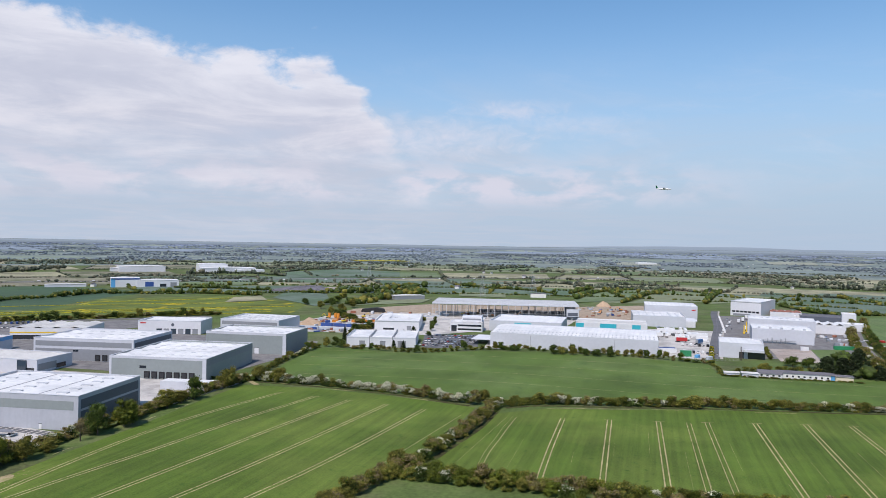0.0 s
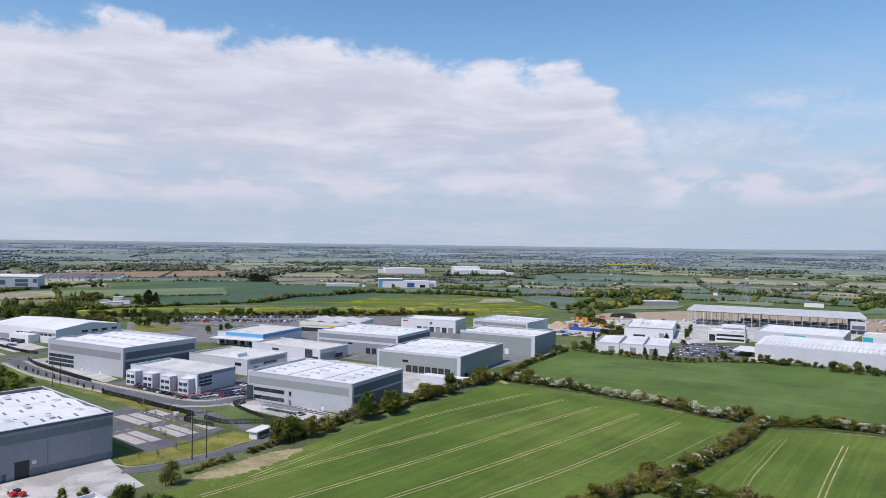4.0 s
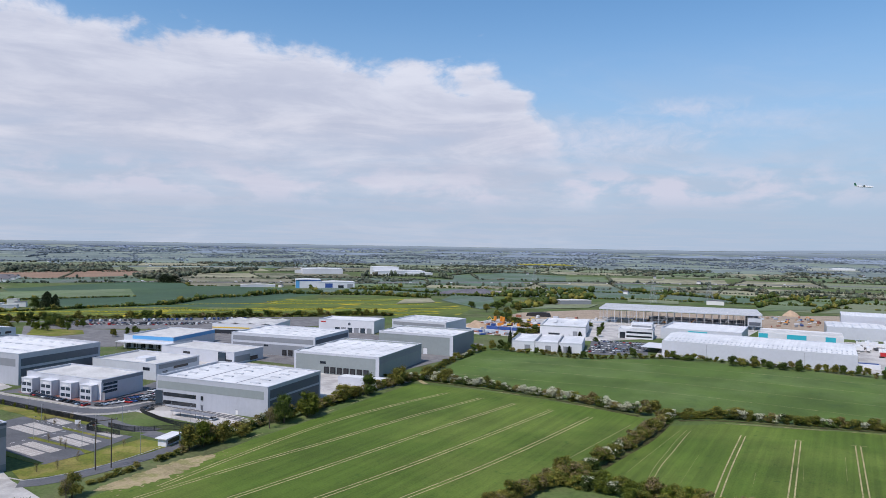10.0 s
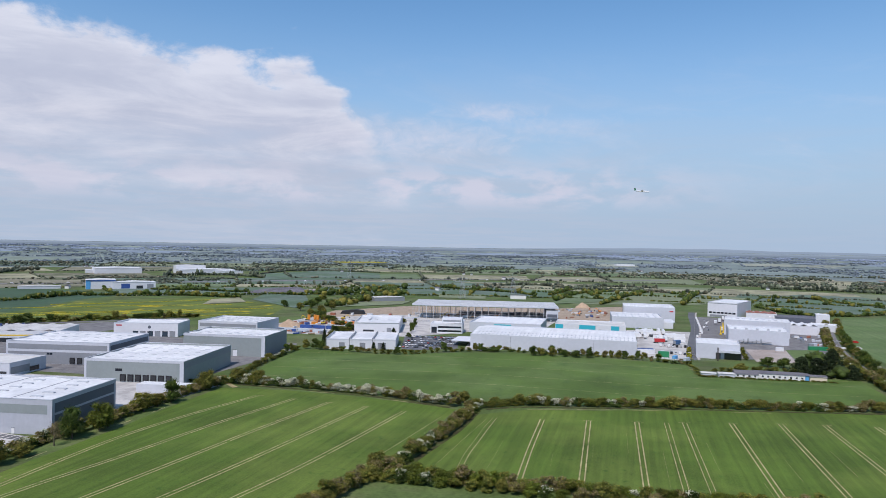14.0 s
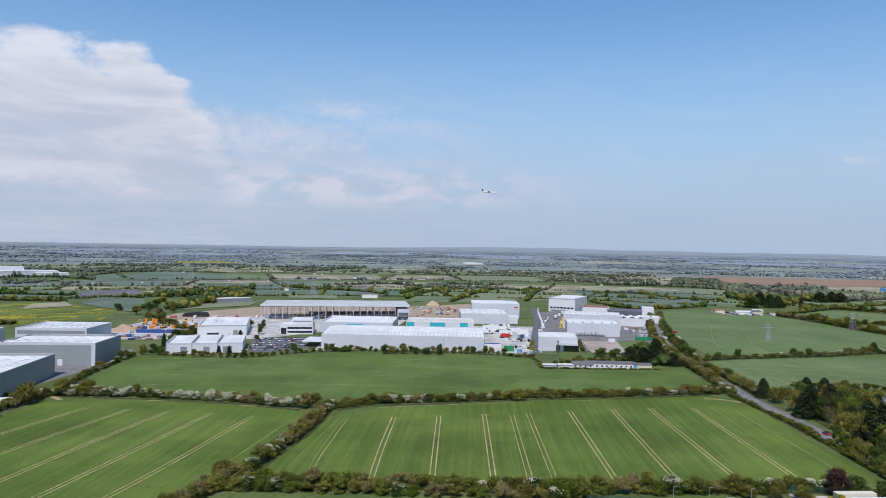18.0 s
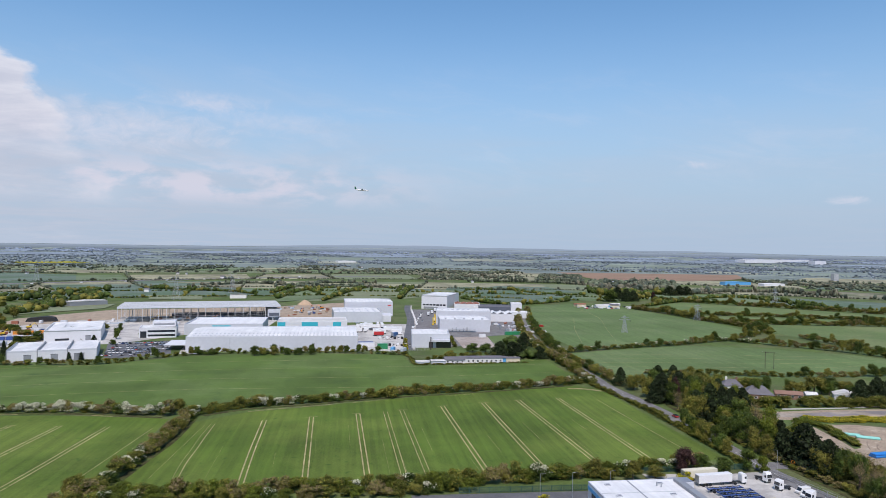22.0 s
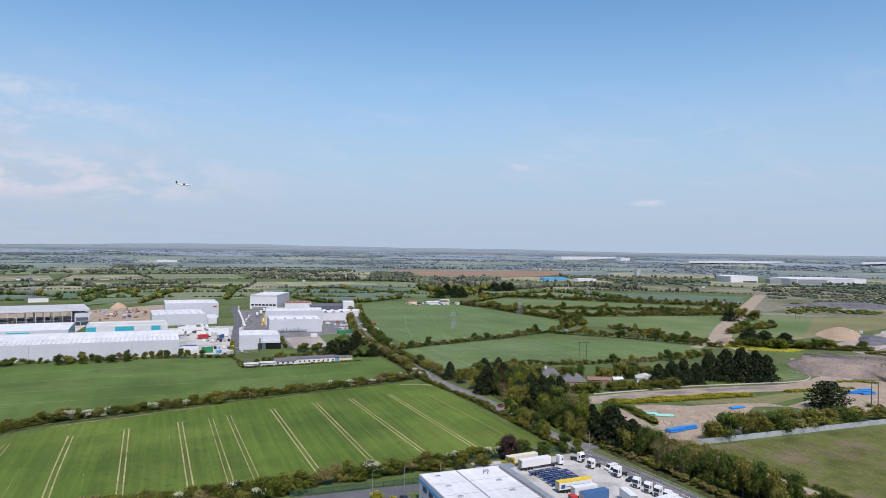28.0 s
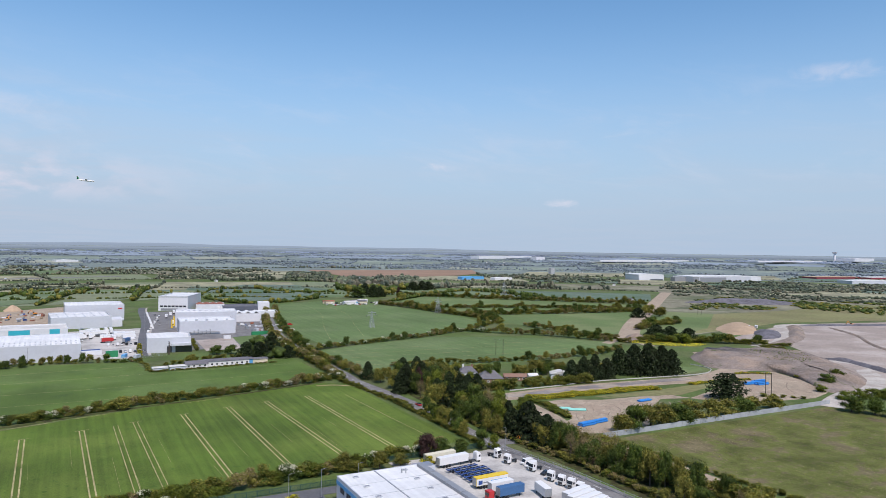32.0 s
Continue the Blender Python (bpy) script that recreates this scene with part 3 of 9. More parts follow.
plot("field_meadow", [(-884, 366), (-731, 486), (-640, 600), (-696, 738), (-592, 878), (-431, 813), (-394, 702), (-470, 600), (-580, 528), (-697, 400), (-800, 330)], RAPE, "meadow streaked with yellow flowers")
plot("field_crop", [(-1165, 585), (-1203, 863), (-1000, 900), (-850, 901), (-720, 880), (-720, 780), (-660, 610), (-747, 520), (-825, 478)], CROP_BLUE, "dark blue-green wheat field", 0.05)
plot("field_ploughed", [(-1720, 760), (-1680, 1180), (-1500, 1080), (-1390, 960), (-1420, 790)], PLOUGHED, "bare pale brown ploughed field", 0.5)
plot("field_ploughed", [(700, 2320), (1330, 2260), (1180, 1960), (1040, 1828), (800, 1730), (648, 1700)], PLOUGHED, "bare pinkish ploughed field far off", 1.0)
plot("field_soil", [(-1049, 308), (-1038, 417), (-953, 350), (-930, 284)], SOIL, "bare brown soil patch", 0.08)
plot("field_pasture", [(-1000, 300), (-1038, 430), (-900, 470), (-860, 380), (-880, 330)], STUBBLE, "dry yellowish pasture", 0.05)

# wheel tracks: pairs of bare strips through the crop
TRACKS_B = [((-40, 329), (-38.7, 278), (-36.9, 237)), ((-18.7, 334), (-15.5, 237)), ((3.3, 339), (6.3, 239)), ((46.6, 352), (49.9, 244)), ((69.2, 358.5), (71.7, 249)), ((89.3, 363), (94.3, 254)), ((112.4, 368), (116.6, 256)), ((16.8, 342.5), (19.3, 241)), ((25.1, 345.5), (28.1, 242))]
TRACKS_A = [((-191.6, 329), (-199.8, 283), (-203.8, 245), (-202.3, 206), (-199.6, 176), (-196.8, 149)), ((-170.1, 327.6), (-179.8, 269), (-184.6, 222), (-189.6, 186), (-192.3, 158), (-194.4, 128)), ((-149.7, 326.6), (-157.4, 266), (-162.0, 218), (-166.2, 179), (-171.3, 140), (-178, 100)), ((-128.1, 324.3), (-134.9, 257), (-140.3, 209), (-146.7, 166), (-154, 120)), ((-107, 322.4), (-112.4, 260), (-117.4, 218), (-122.8, 187), (-130, 140))]


def wheel_tracks(tracks, gauge, width, top, weak=()):
    for i, line in enumerate(tracks):
        bm = bmesh.new()
        for s in (-gauge / 2, gauge / 2):
            ribbon([(x, y) for x, y in line], width * (0.6 if i in weak else 1.0), 0.0, top, 12.0, bm, s)
        solo("wheel_track", bm, TRAM, "pair of pale bare wheel tracks through green crop", "wheel track", "structure")


wheel_tracks(TRACKS_B, 1.9, 0.5, 0.085, weak=(7, 8))
wheel_tracks(TRACKS_A, 1.9, 0.48, 0.085)
bm = ribbon([(-61.3, 324), (-61.2, 302), (-60.8, 284), (-60.6, 265), (-58.6, 240)], 0.34, 0, 0.085)
ribbon([(-63.1, 324), (-63.4, 302), (-62.8, 284), (-62.5, 265), (-60.5, 240)], 0.14, 0, 0.085, 6, bm)
ribbon([(-65.5, 322), (-66.8, 300), (-68.2, 275), (-69.5, 250)], 0.10, 0, 0.085, 6, bm)
solo("wheel_track", bm, TRAM, "curving pale wheel tracks at the field edge", "wheel track", "structure")
bm = ribbon([(133.2, 363), (134.6, 318), (136.7, 271)], 0.24, 0, 0.085)
ribbon([(-86.9, 318), (-94.1, 245), (-98.1, 209)], 0.26, 0, 0.085, 6, bm)
solo("wheel_track", bm, TRAM, "single pale wheel track along the field edge", "wheel track", "structure")
# short cross marks where the drill turned at the headland
bm = bmesh.new()
for x, y in ((3.3, 339.5), (25, 345.8), (46.6, 352.4), (69.2, 359), (89.3, 363.4), (-18.7, 334.4)):
    ribbon([(x - 2.6, y - 0.5), (x, y + 0.2), (x + 3.2, y + 0.9)], 0.22, 0, 0.0845, 2, bm)
for x, y in ((-191, 330), (-170, 328.4), (-150, 327.2), (-129, 325)):
    ribbon([(x - 1.5, y - 0.2), (x + 2.5, y + 0.2)], 0.25, 0, 0.0845, 2, bm)
solo("wheel_track", bm, TRAM, "short pale turning marks on the headland", "wheel track", "structure")
bm = bmesh.new()
for k in range(15):
    x = -50 + 12.0 * k + R.uniform(-3.5, 3.5)
    y1 = 318 + 0.3 * x
    y0 = R.uniform(246, y1 - 30)
    ribbon([(x, min(y1, y0 + R.uniform(14, 50))), (x + 0.9, y0)], R.uniform(0.05, 0.09), 0, 0.078, 20, bm)
solo("wheel_track", bm, TRAM, "faint thin drill gaps between wheel tracks", "wheel track", "structure")
bm = bmesh.new()
for k in range(4):
    y = 494 - 31 * k
    ribbon([(-235 + 3 * k, y - 22), (-100, y), (40, y + 2 if k > 1 else y + 8), (135 - 2 * k, y + 12 - (14 if k < 1 else 0))], 0.17, 0, 0.085, 15, bm)
solo("wheel_track", bm, TRAM, "faint pale wheel tracks across the smooth field", "wheel track", "structure")
for line in ([(-70.5, 330), (-50, 347), (-15, 358.5), (25, 370.5), (60, 379), (104, 391), (136, 399)], [(-222, 356), (-180, 348.5), (-140, 347), (-86, 336.5)], [(-215, 205), (-218, 260), (-221, 320)]):
    bm, edge = bmesh.new(), spline(line, 5.0)
    for i in range(0, len(edge) - 4, 5):
        if R.random() < 0.55:
            ribbon(edge[i:i + R.choice((3, 4, 5))], R.uniform(0.2, 0.45), 0, 0.0835, 3, bm)
    solo("field_margin", bm, TRAM, "broken narrow bare margin between crop and hedge", "soil", "structure")
# worn bare corner with a ragged edge, and bare spots in the crop round it
bm = bmesh.new()
rim = spline([(-212, 135), (-213.5, 148), (-214.5, 161), (-214, 174), (-209, 183), (-204.8, 174), (-202.6, 160), (-203.6, 146), (-208, 137), (-212, 135)], 0.8)[:-1]
mid = bm.verts.new((-208.6, 158, 0.083))
loop = []
for x, y in rim:
    out = 1.0 + 0.5 * noise.noise(Vector((x * 0.55, y * 0.55, 2.0)))
    loop.append(bm.verts.new((-208.6 + (x + 208.6) * out, 158 + (y - 158) * (0.85 + 0.15 * out), 0.0815)))
for a, b in zip(loop, loop[1:] + loop[:1]):
    bm.faces.new((mid, a, b))
for _ in range(60):
    x, y, r = R.gauss(-205, 3.6), R.uniform(134, 190), R.uniform(0.12, 0.5)
    ring = [bm.verts.new((x + r * R.uniform(0.5, 1.1) * math.cos(q), y + 1.8 * r * R.uniform(0.5, 1.1) * math.sin(q), 0.0805)) for q in np.arange(7) * 0.8976]
    bm.faces.new(ring)
bmesh.ops.recalc_face_normals(bm, faces=bm.faces)
solo("bare_headland", bm, HEADLAND, "dry bare soil worn open along the hedge", "soil", "structure")

solo("field_gateway", ribbon([(126, 392.5), (134, 391.5), (141, 387.5), (147, 381.5)], 2.4, 0, 0.0825, 2), HEADLAND, "bare dry soil at the field gateway", "soil", "structure")
solo("field_gateway", ribbon([(-238, 357), (-231, 356.5), (-224, 351), (-214, 343)], 3.0, 0, 0.0825, 2), HEADLAND, "bare dry soil at the field gateway", "soil", "structure")
# dark litter strips that paint the shade at the foot of the field hedges
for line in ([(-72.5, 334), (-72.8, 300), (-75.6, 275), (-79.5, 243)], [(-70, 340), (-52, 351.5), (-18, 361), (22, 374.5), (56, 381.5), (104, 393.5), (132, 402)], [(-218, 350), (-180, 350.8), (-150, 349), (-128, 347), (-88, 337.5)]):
    solo("ditch", ribbon(line, 2.6, 0, 0.088, 2), LITTER_AND_SHADE, "dark flat strip of leaf litter and painted shade below the hedge", "ditch", "structure")

# ---- public road, yards and tracks ----
ROAD = [(236, 1000), (223, 915), (188, 748), (167, 634), (157, 540), (155, 466), (153.5, 420), (152, 395), (155.5, 355), (157.5, 317), (156.5, 278), (155.5, 243), (157, 221), (160, 195), (161, 172), (163, 120), (166, 40)]
solo("road", ribbon(ROAD, 7.6, -0.1, 0.14), ASPHALT_OLD, "narrow worn grey country road between hedges", "road", "structure")
bm = bmesh.new()
line = spline(ROAD, 4.0)
for i in range(0, len(line) - 1, 3):
    (x0, y0), (x1, y1) = line[i], line[i + 1]
    d = Vector((x1 - x0, y1 - y0)).normalized()
    nx, ny = -d.y * 0.09, d.x * 0.09
    vs = [bm.verts.new(p) for p in ((x0 + nx, y0 + ny, 0.155), (x1 + nx, y1 + ny, 0.155), (x1 - nx, y1 - ny, 0.155), (x0 - nx, y0 - ny, 0.155))]
    bm.faces.new(vs)
solo("road_marking", bm, LINE, "broken white centre line on the country road", "road marking", "structure")
plot("yard_haulage", [(106, 241), (137, 238), (154, 240), (158.5, 225), (161, 202), (164, 165), (164, 100), (108, 100), (107, 214)], CONCRETE, "worn pale concrete lorry yard", 0.10, "yard")
solo("road", ribbon([(20, 223), (61, 222.5), (92, 222)], 6.5, -0.1, 0.12), ASPHALT, "dark tarmac access lane beside green fence", "road", "structure")
plot("car_park_office", [(40, 219.4), (73, 219.4), (73, 150), (40, 150)], ASPHALT, "dark tarmac office car park with bay lines", 0.11, "car park")

ESTATE = [(-760, 175), (-700, 182), (-640, 187), (-581, 192), (-531, 189)]
solo("road", ribbon(ESTATE, 9, -0.1, 0.12), ASPHALT, "grey tarmac business park road", "road", "structure")
ESTATE2 = [(-499, 189), (-470, 186), (-437, 184), (-384, 187), (-344, 191), (-318, 194), (-303, 202), (-298, 222), (-297, 262), (-300, 300), (-303, 360)]
solo("road", ribbon(ESTATE2, 9, -0.1, 0.12), ASPHALT, "grey tarmac business park road with a bend", "road", "structure")
solo("road", ribbon([(-318, 190), (-290, 190), (-272, 188), (-256, 192)], 8, -0.1, 0.115), ASPHALT, "short tarmac spur to a gated yard", "road", "structure")
solo("road", ribbon([(-515, 204), (-535, 235), (-580, 262), (-660, 300)], 8, -0.1, 0.115), ASPHALT, "grey tarmac road leaving the roundabout", "road", "structure")
ring = [(-515 + 18 * math.cos(a / 24 * math.pi), 188 + 18 * math.sin(a / 24 * math.pi)) for a in range(48)]
plot("roundabout", ring, ASPHALT, "tarmac roundabout", 0.125, "road")
plot("roundabout_island", [(-515 + 5.5 * math.cos(a / 12 * math.pi), 188 + 5.5 * math.sin(a / 12 * math.pi)) for a in range(24)], VERGE, "round grass island with pale kerb", 0.35, "traffic island")
for line in (ESTATE, ESTATE2):
    for s in (-4.6, 4.6):
        solo("kerb", ribbon(line, 0.3, 0, 0.24, 6, None, s), KERB, "pale concrete kerb", "kerb", "structure")
    for s in (-6.6, 6.6):
        solo("pavement", ribbon(line, 1.9, 0, 0.2, 6, None, s), PAVERS, "pale footpath beside the estate road", "pavement", "structure")
plot("verge", [(-500, 172), (-300, 176), (-285, 176), (-284, 183), (-330, 182.5), (-384, 178), (-500, 177)], VERGE, "bright mown grass verge", 0.07, "grass")
plot("verge", [(-620, 90), (-480, 100), (-330, 130), (-322, 160), (-330, 172), (-500, 170), (-540, 150), (-600, 160)], GRASS, "rough green grass with scrub", 0.05, "grass")
plot("building_plot", [(-637, 180), (-562, 183), (-533, 172), (-509, 168), (-520, 158), (-560, 150), (-630, 165)], SOIL, "bare building plot with rubble", 0.09, "soil")

# car park of the nearest warehouse: dark lanes, pale bays, grass borders
plot("car_park", [(-326, 183), (-285, 184.5), (-281, 178), (-256, 181), (-250, 158), (-250, 141), (-322, 141)], ASPHALT, "dark tarmac car park with pale paved bays", 0.10, "car park")
for x0, y0, x1, y1 in ((-312, 160, -290, 165), (-311, 166, -289, 171), (-310, 175, -297, 180), (-282, 144, -263, 149), (-282, 150, -262, 154.5), (-281, 160.5, -260, 165), (-280, 166, -260, 170), (-272, 175.5, -260, 179.5), (-322, 150, -313, 155)):
    bay = thing("parking_bays", pose(x0, y0, 0.10), "pale paved row of empty parking bays", "parking bays", "bays of the car park", "structure")
    w, d = x1 - x0, y1 - y0
    part("paving", box(0, 0, 0, w, d, 0.025), PAVERS, bay)
    for k in range(int(w / 2.5) + 1):
        part("bay_line", box(k * 2.5, 0, 0.026, k * 2.5 + 0.1, d, 0.032), LINE, bay)
for i, q in enumerate((((-326, 183.5), (-285, 185), (-284, 181), (-312, 181), (-312, 174), (-326, 174)), ((-250, 181), (-232, 183), (-232, 158), (-233, 140), (-241, 128), (-252, 131), (-250, 141), (-249, 158)), ((-289, 156), (-255, 158), (-250, 156.5), (-250, 159.5), (-289, 158.5)), ((-325, 136), (-252, 140), (-252, 142), (-325, 142)), ((-290, 171.5), (-260, 173), (-260, 174.5), (-294, 173.5)))):
    plot("grass_border", q, VERGE, "bright yellow-green grass border", 0.16, "grass")
solo("road", ribbon([(-256, 188), (-238, 187), (-229, 178), (-227.5, 160), (-229, 142), (-233, 130), (-237, 125)], 7, -0.1, 0.125), ASPHALT, "curved tarmac lane beside the hedge", "road", "structure")
solo("kerb", ribbon([(-234, 182), (-231.6, 160), (-233, 142), (-239, 128), (-250, 126)], 0.3, 0, 0.25), KERB, "pale concrete kerb", "kerb", "structure")
plot("yard_loading", [(-254, 129), (-243, 126), (-217, 122), (-216, 92), (-220, -20), (-256, -20)], CONCRETE, "wide pale concrete loading yard", 0.09, "yard")
bm = bmesh.new()
for k in range(9):
    add_box(bm, -254, 120 - 14 * k, 0.085, -218, 120.15 - 14 * k, 0.096)
for k in range(3):
    add_box(bm, -245 + 9 * k, -10, 0.085, -244.85 + 9 * k, 122, 0.0965)
solo("concrete_joints", bm, ASPHALT_OLD, "dark joints between concrete slabs of the yard", "joint", "structure")
plot("car_park", [(-388, 194), (-375, 198.5), (-318, 198.5), (-305, 210), (-303, 262), (-345, 258), (-325, 211), (-388, 206)], ASPHALT, "tarmac forecourt of the trade units", 0.10, "car park")
plot("forecourt", [(-380, 199.5), (-330, 206), (-322, 212), (-320, 236), (-324, 236), (-326, 214), (-380, 206)], RED_PAVERS, "red block paving in front of trade units", 0.125, "paving")
plot("car_park", [(-293, 208), (-250, 210), (-230, 214), (-230, 228), (-294, 232)], CONCRETE, "pale forecourt with dark parking bays", 0.10, "car park")
plot("yard", [(-302, 240), (-227, 285), (-225, 345), (-243, 345), (-300, 340), (-430, 325), (-430, 250), (-345, 262)], CONCRETE, "pale concrete service yard between warehouses", 0.08, "yard")
plot("yard", [(-480, 330), (-330, 345), (-250, 348), (-247, 440), (-250, 480), (-262, 510), (-420, 500), (-520, 420)], ASPHALT_OLD, "worn tarmac yard between warehouses", 0.07, "yard")
plot("yard", [(-500, 200), (-390, 195), (-395, 205), (-480, 215), (-500, 212)], CONCRETE, "pale paved forecourt", 0.10, "yard")
plot("yard", [(-660, 205), (-540, 205), (-545, 230), (-660, 232)], CONCRETE, "pale forecourt with parking bays", 0.10, "yard")
plot("vehicle_compound", [(-668, 402), (-600, 472), (-540, 530), (-480, 590), (-440, 560), (-470, 460), (-530, 430), (-600, 372), (-650, 366)], ASPHALT_OLD, "wide tarmac compound full of parked vehicles", 0.08, "yard")
solo("road", ribbon([(-780, 335), (-690, 372), (-662, 412), (-600, 486), (-540, 545), (-450, 630)], 10, -0.1, 0.11), ASPHALT_OLD, "wide grey main road behind the estate", "road", "structure")

plot("yard", [(-566, 292), (-509, 300), (-480, 328), (-545, 398), (-600, 372), (-650, 366), (-660, 352), (-600, 318)], ASPHALT_OLD, "grey tarmac yard and slip road behind warehouses", 0.065, "yard")
plot("verge", [(-600, 322), (-572, 330), (-566, 352), (-590, 366), (-640, 350)], VERGE, "grass verge with trees beside the slip road", 0.12, "grass")
# second estate: yards and construction ground
plot("construction_ground", [(-350, 778), (-288, 880), (-212, 900), (-111, 925), (-20, 1000), (20, 1000), (-20, 800), (-80, 780), (-250, 750), (-300, 640), (-343, 700)], SOIL, "bare brown construction ground", 0.07, "soil")
plot("construction_yard", [(-343, 690), (-254, 767), (-80, 775), (-85, 690), (-150, 640), (-189, 586), (-307, 560), (-345, 610)], CONCRETE, "pale stony construction yard", 0.09, "yard")
plot("car_park", [(-195, 585), (-150, 603), (-133, 532), (-172, 507)], ASPHALT, "dark car park half full of cars", 0.12, "car park")
plot("yard", [(-136, 600), (-128, 532), (-110, 530), (-115, 600)], CONCRETE, "pale concrete ramp yard", 0.12, "yard")
plot("grass_patch", [(-190, 645), (-160, 652), (-163, 680), (-195, 672)], CROP_PALE, "bright square of lawn", 0.12, "grass")
plot("yard", [(5, 548), (36, 540), (50, 600), (62, 680), (60, 730), (-10, 720), (5, 660)], CONCRETE, "crowded pale storage yard", 0.10, "yard")
plot("yard", [(50, 560), (150, 575), (165, 640), (185, 750), (215, 900), (70, 900)], ASPHALT_OLD, "tarmac yards of an industrial estate", 0.08, "yard")
solo("road", ribbon([(76, 960), (71, 902), (65, 778), (55, 673), (47, 590), (44, 548)], 8, -0.1, 0.14), ASPHALT, "straight grey estate road lined with parked vans", "road", "structure")
solo("pavement", ribbon([(76, 960), (71, 902), (65, 778), (55, 673), (47, 590), (44, 548)], 2.0, 0, 0.2, 6, None, 5.2), PAVERS, "pale footpath beside the estate road", "pavement", "structure")
plot("gravel_plot", [(92, 622), (124, 628), (118, 560), (90, 556)], QUARRY, "empty square of pale gravel", 0.11, "gravel")
plot("grass_patch", [(124, 630), (150, 640), (146, 585), (120, 565)], CROP_PALE, "green grass plot", 0.11, "grass")

# quarry, tracks and building land
plot("quarry_floor", [(527, 440), (620, 480), (728, 515), (900, 480), (1000, 380), (760, 230), (470, 240), (430, 262), (476, 300), (514, 335), (565, 402)], QUARRY, "wide bare stone quarry floor", 0.10, "quarry")
plot("woodland_floor", [(164, 300), (165, 345), (172, 398), (196, 392), (204, 352), (198, 330), (192, 300), (190, 262), (192, 120), (168.5, 120), (166, 200), (163.5, 262)], LITTER_AND_SHADE, "dark leaf litter and weeds beneath roadside trees", 0.062, "soil")
plot("soil_strip", [(189, 238), (203, 234), (206, 200), (208, 150), (210, 70), (196, 70), (194, 150), (190, 200)], SOIL, "strip of bare pale soil with brown weeds", 0.075, "soil")
solo("track", ribbon([(425, 334), (416, 345), (430, 372), (450, 400)], 8, -0.1, 0.12), SOIL, "pale bare earth track", "track", "structure")
plot("grass_patch", [(358, 332), (384, 336), (392, 345), (376, 362), (352, 352)], CROP_PALE, "bright green lawn inside a kerb", 0.1, "grass")
solo("track", ribbon([(442, 480), (456, 488), (560, 588), (700, 708), (850, 840), (1046, 1010)], 20, -0.1, 0.12), SOIL, "wide bare earth track cut through fields", "track", "structure")
solo("track", ribbon([(415, 470), (438, 482), (450, 470), (440, 440)], 9, -0.1, 0.11), SOIL, "bare earth crossing", "track", "structure")
plot("flower_bank", [(441, 466), (482, 478), (498, 432), (478, 425), (455, 440)], FLOWERS, "bank of yellow flowers", 0.3, "flowers")
plot("rough_pasture", [(520, 480), (600, 500), (730, 530), (900, 500), (1160, 640), (1500, 840), (1360, 1180), (1060, 1040), (800, 800), (700, 690)], PLAIN_SCRUB, "rough olive pasture with scrub beyond the quarry", 0.052, "field")
plot("pasture", [(745, 640), (900, 640), (1090, 700), (1160, 640), (900, 500), (730, 530), (600, 500), (520, 490), (560, 560)], STUBBLE, "dry olive pasture beyond the quarry", 0.06, "field")
plot("pasture", [(560, 600), (700, 700), (750, 640), (600, 520), (520, 490), (500, 520)], CROP_PALE, "green pasture beside the earth track", 0.065, "field")


def heap(name, x, y, rx, ry, h, yaw, mat, label, seed, flat=0.5):
    """An uneven mound of loose material."""
    n, m, verts, faces = 40, 14, [], []
    for i in range(m + 1):
        u = i / m
        for k in range(n):
            a = 2 * math.pi * k / n
            p = Vector((math.cos(a), math.sin(a), 0))
            rr = u * (1 + 0.22 * noise.noise(p * 1.3 + Vector((seed, 0, 0))))
            top = min(1.0, (1 - u) / (1 - flat)) if u < 1 else 0
            z = h * (top ** 0.8) * (1 + 0.25 * noise.noise(Vector((p.x * u * 2, p.y * u * 2, seed)))) + 0.25 * noise.noise(Vector((p.x * u * 9, p.y * u * 9, seed))) * top
            verts.append((p.x * rr * rx, p.y * rr * ry, z if i < m else -0.2))
    for i in range(m):
        for k in range(n):
            a, b = i * n + k, i * n + (k + 1) % n
            faces.append((a, a + n, b + n, b))
    me = bpy.data.meshes.new(name)
    me.from_pydata(verts, [], faces)
    me.materials.append(mat)
    for f in me.polygons:
        f.use_smooth = True
    return solo(name, me, mat, label, "heap", m=pose(x, y, 0.05, 0, 0, yaw))


heap("shale_heap", 960, 760, 90, 30, 7, -30, SHALE, "long grey heap of broken stone far off", 5.0, 0.4)
heap("spoil_heap", 466, 488, 14, 10, 4.5, 30, SPOIL, "dark soil heap beside the track", 6.0, 0.2)
heap("spoil_heap", 760, 330, 30, 16, 7, 10, SPOIL, "brown rubble heap on the quarry floor", 7.0, 0.3)
heap("sand_heap", -65, 962, 10, 8, 7, 0, SANDHEAP, "conical brown sand heap", 8.0, 0.1)
heap("sand_heap", -322, 612, 14, 9, 6, 0, SANDHEAP, "brown soil heap by the yard", 9.0, 0.2)
heap("spoil_heap", -575, 168, 10, 7, 2.5, 0, SPOIL, "low heap of brown rubble", 10.0, 0.2)

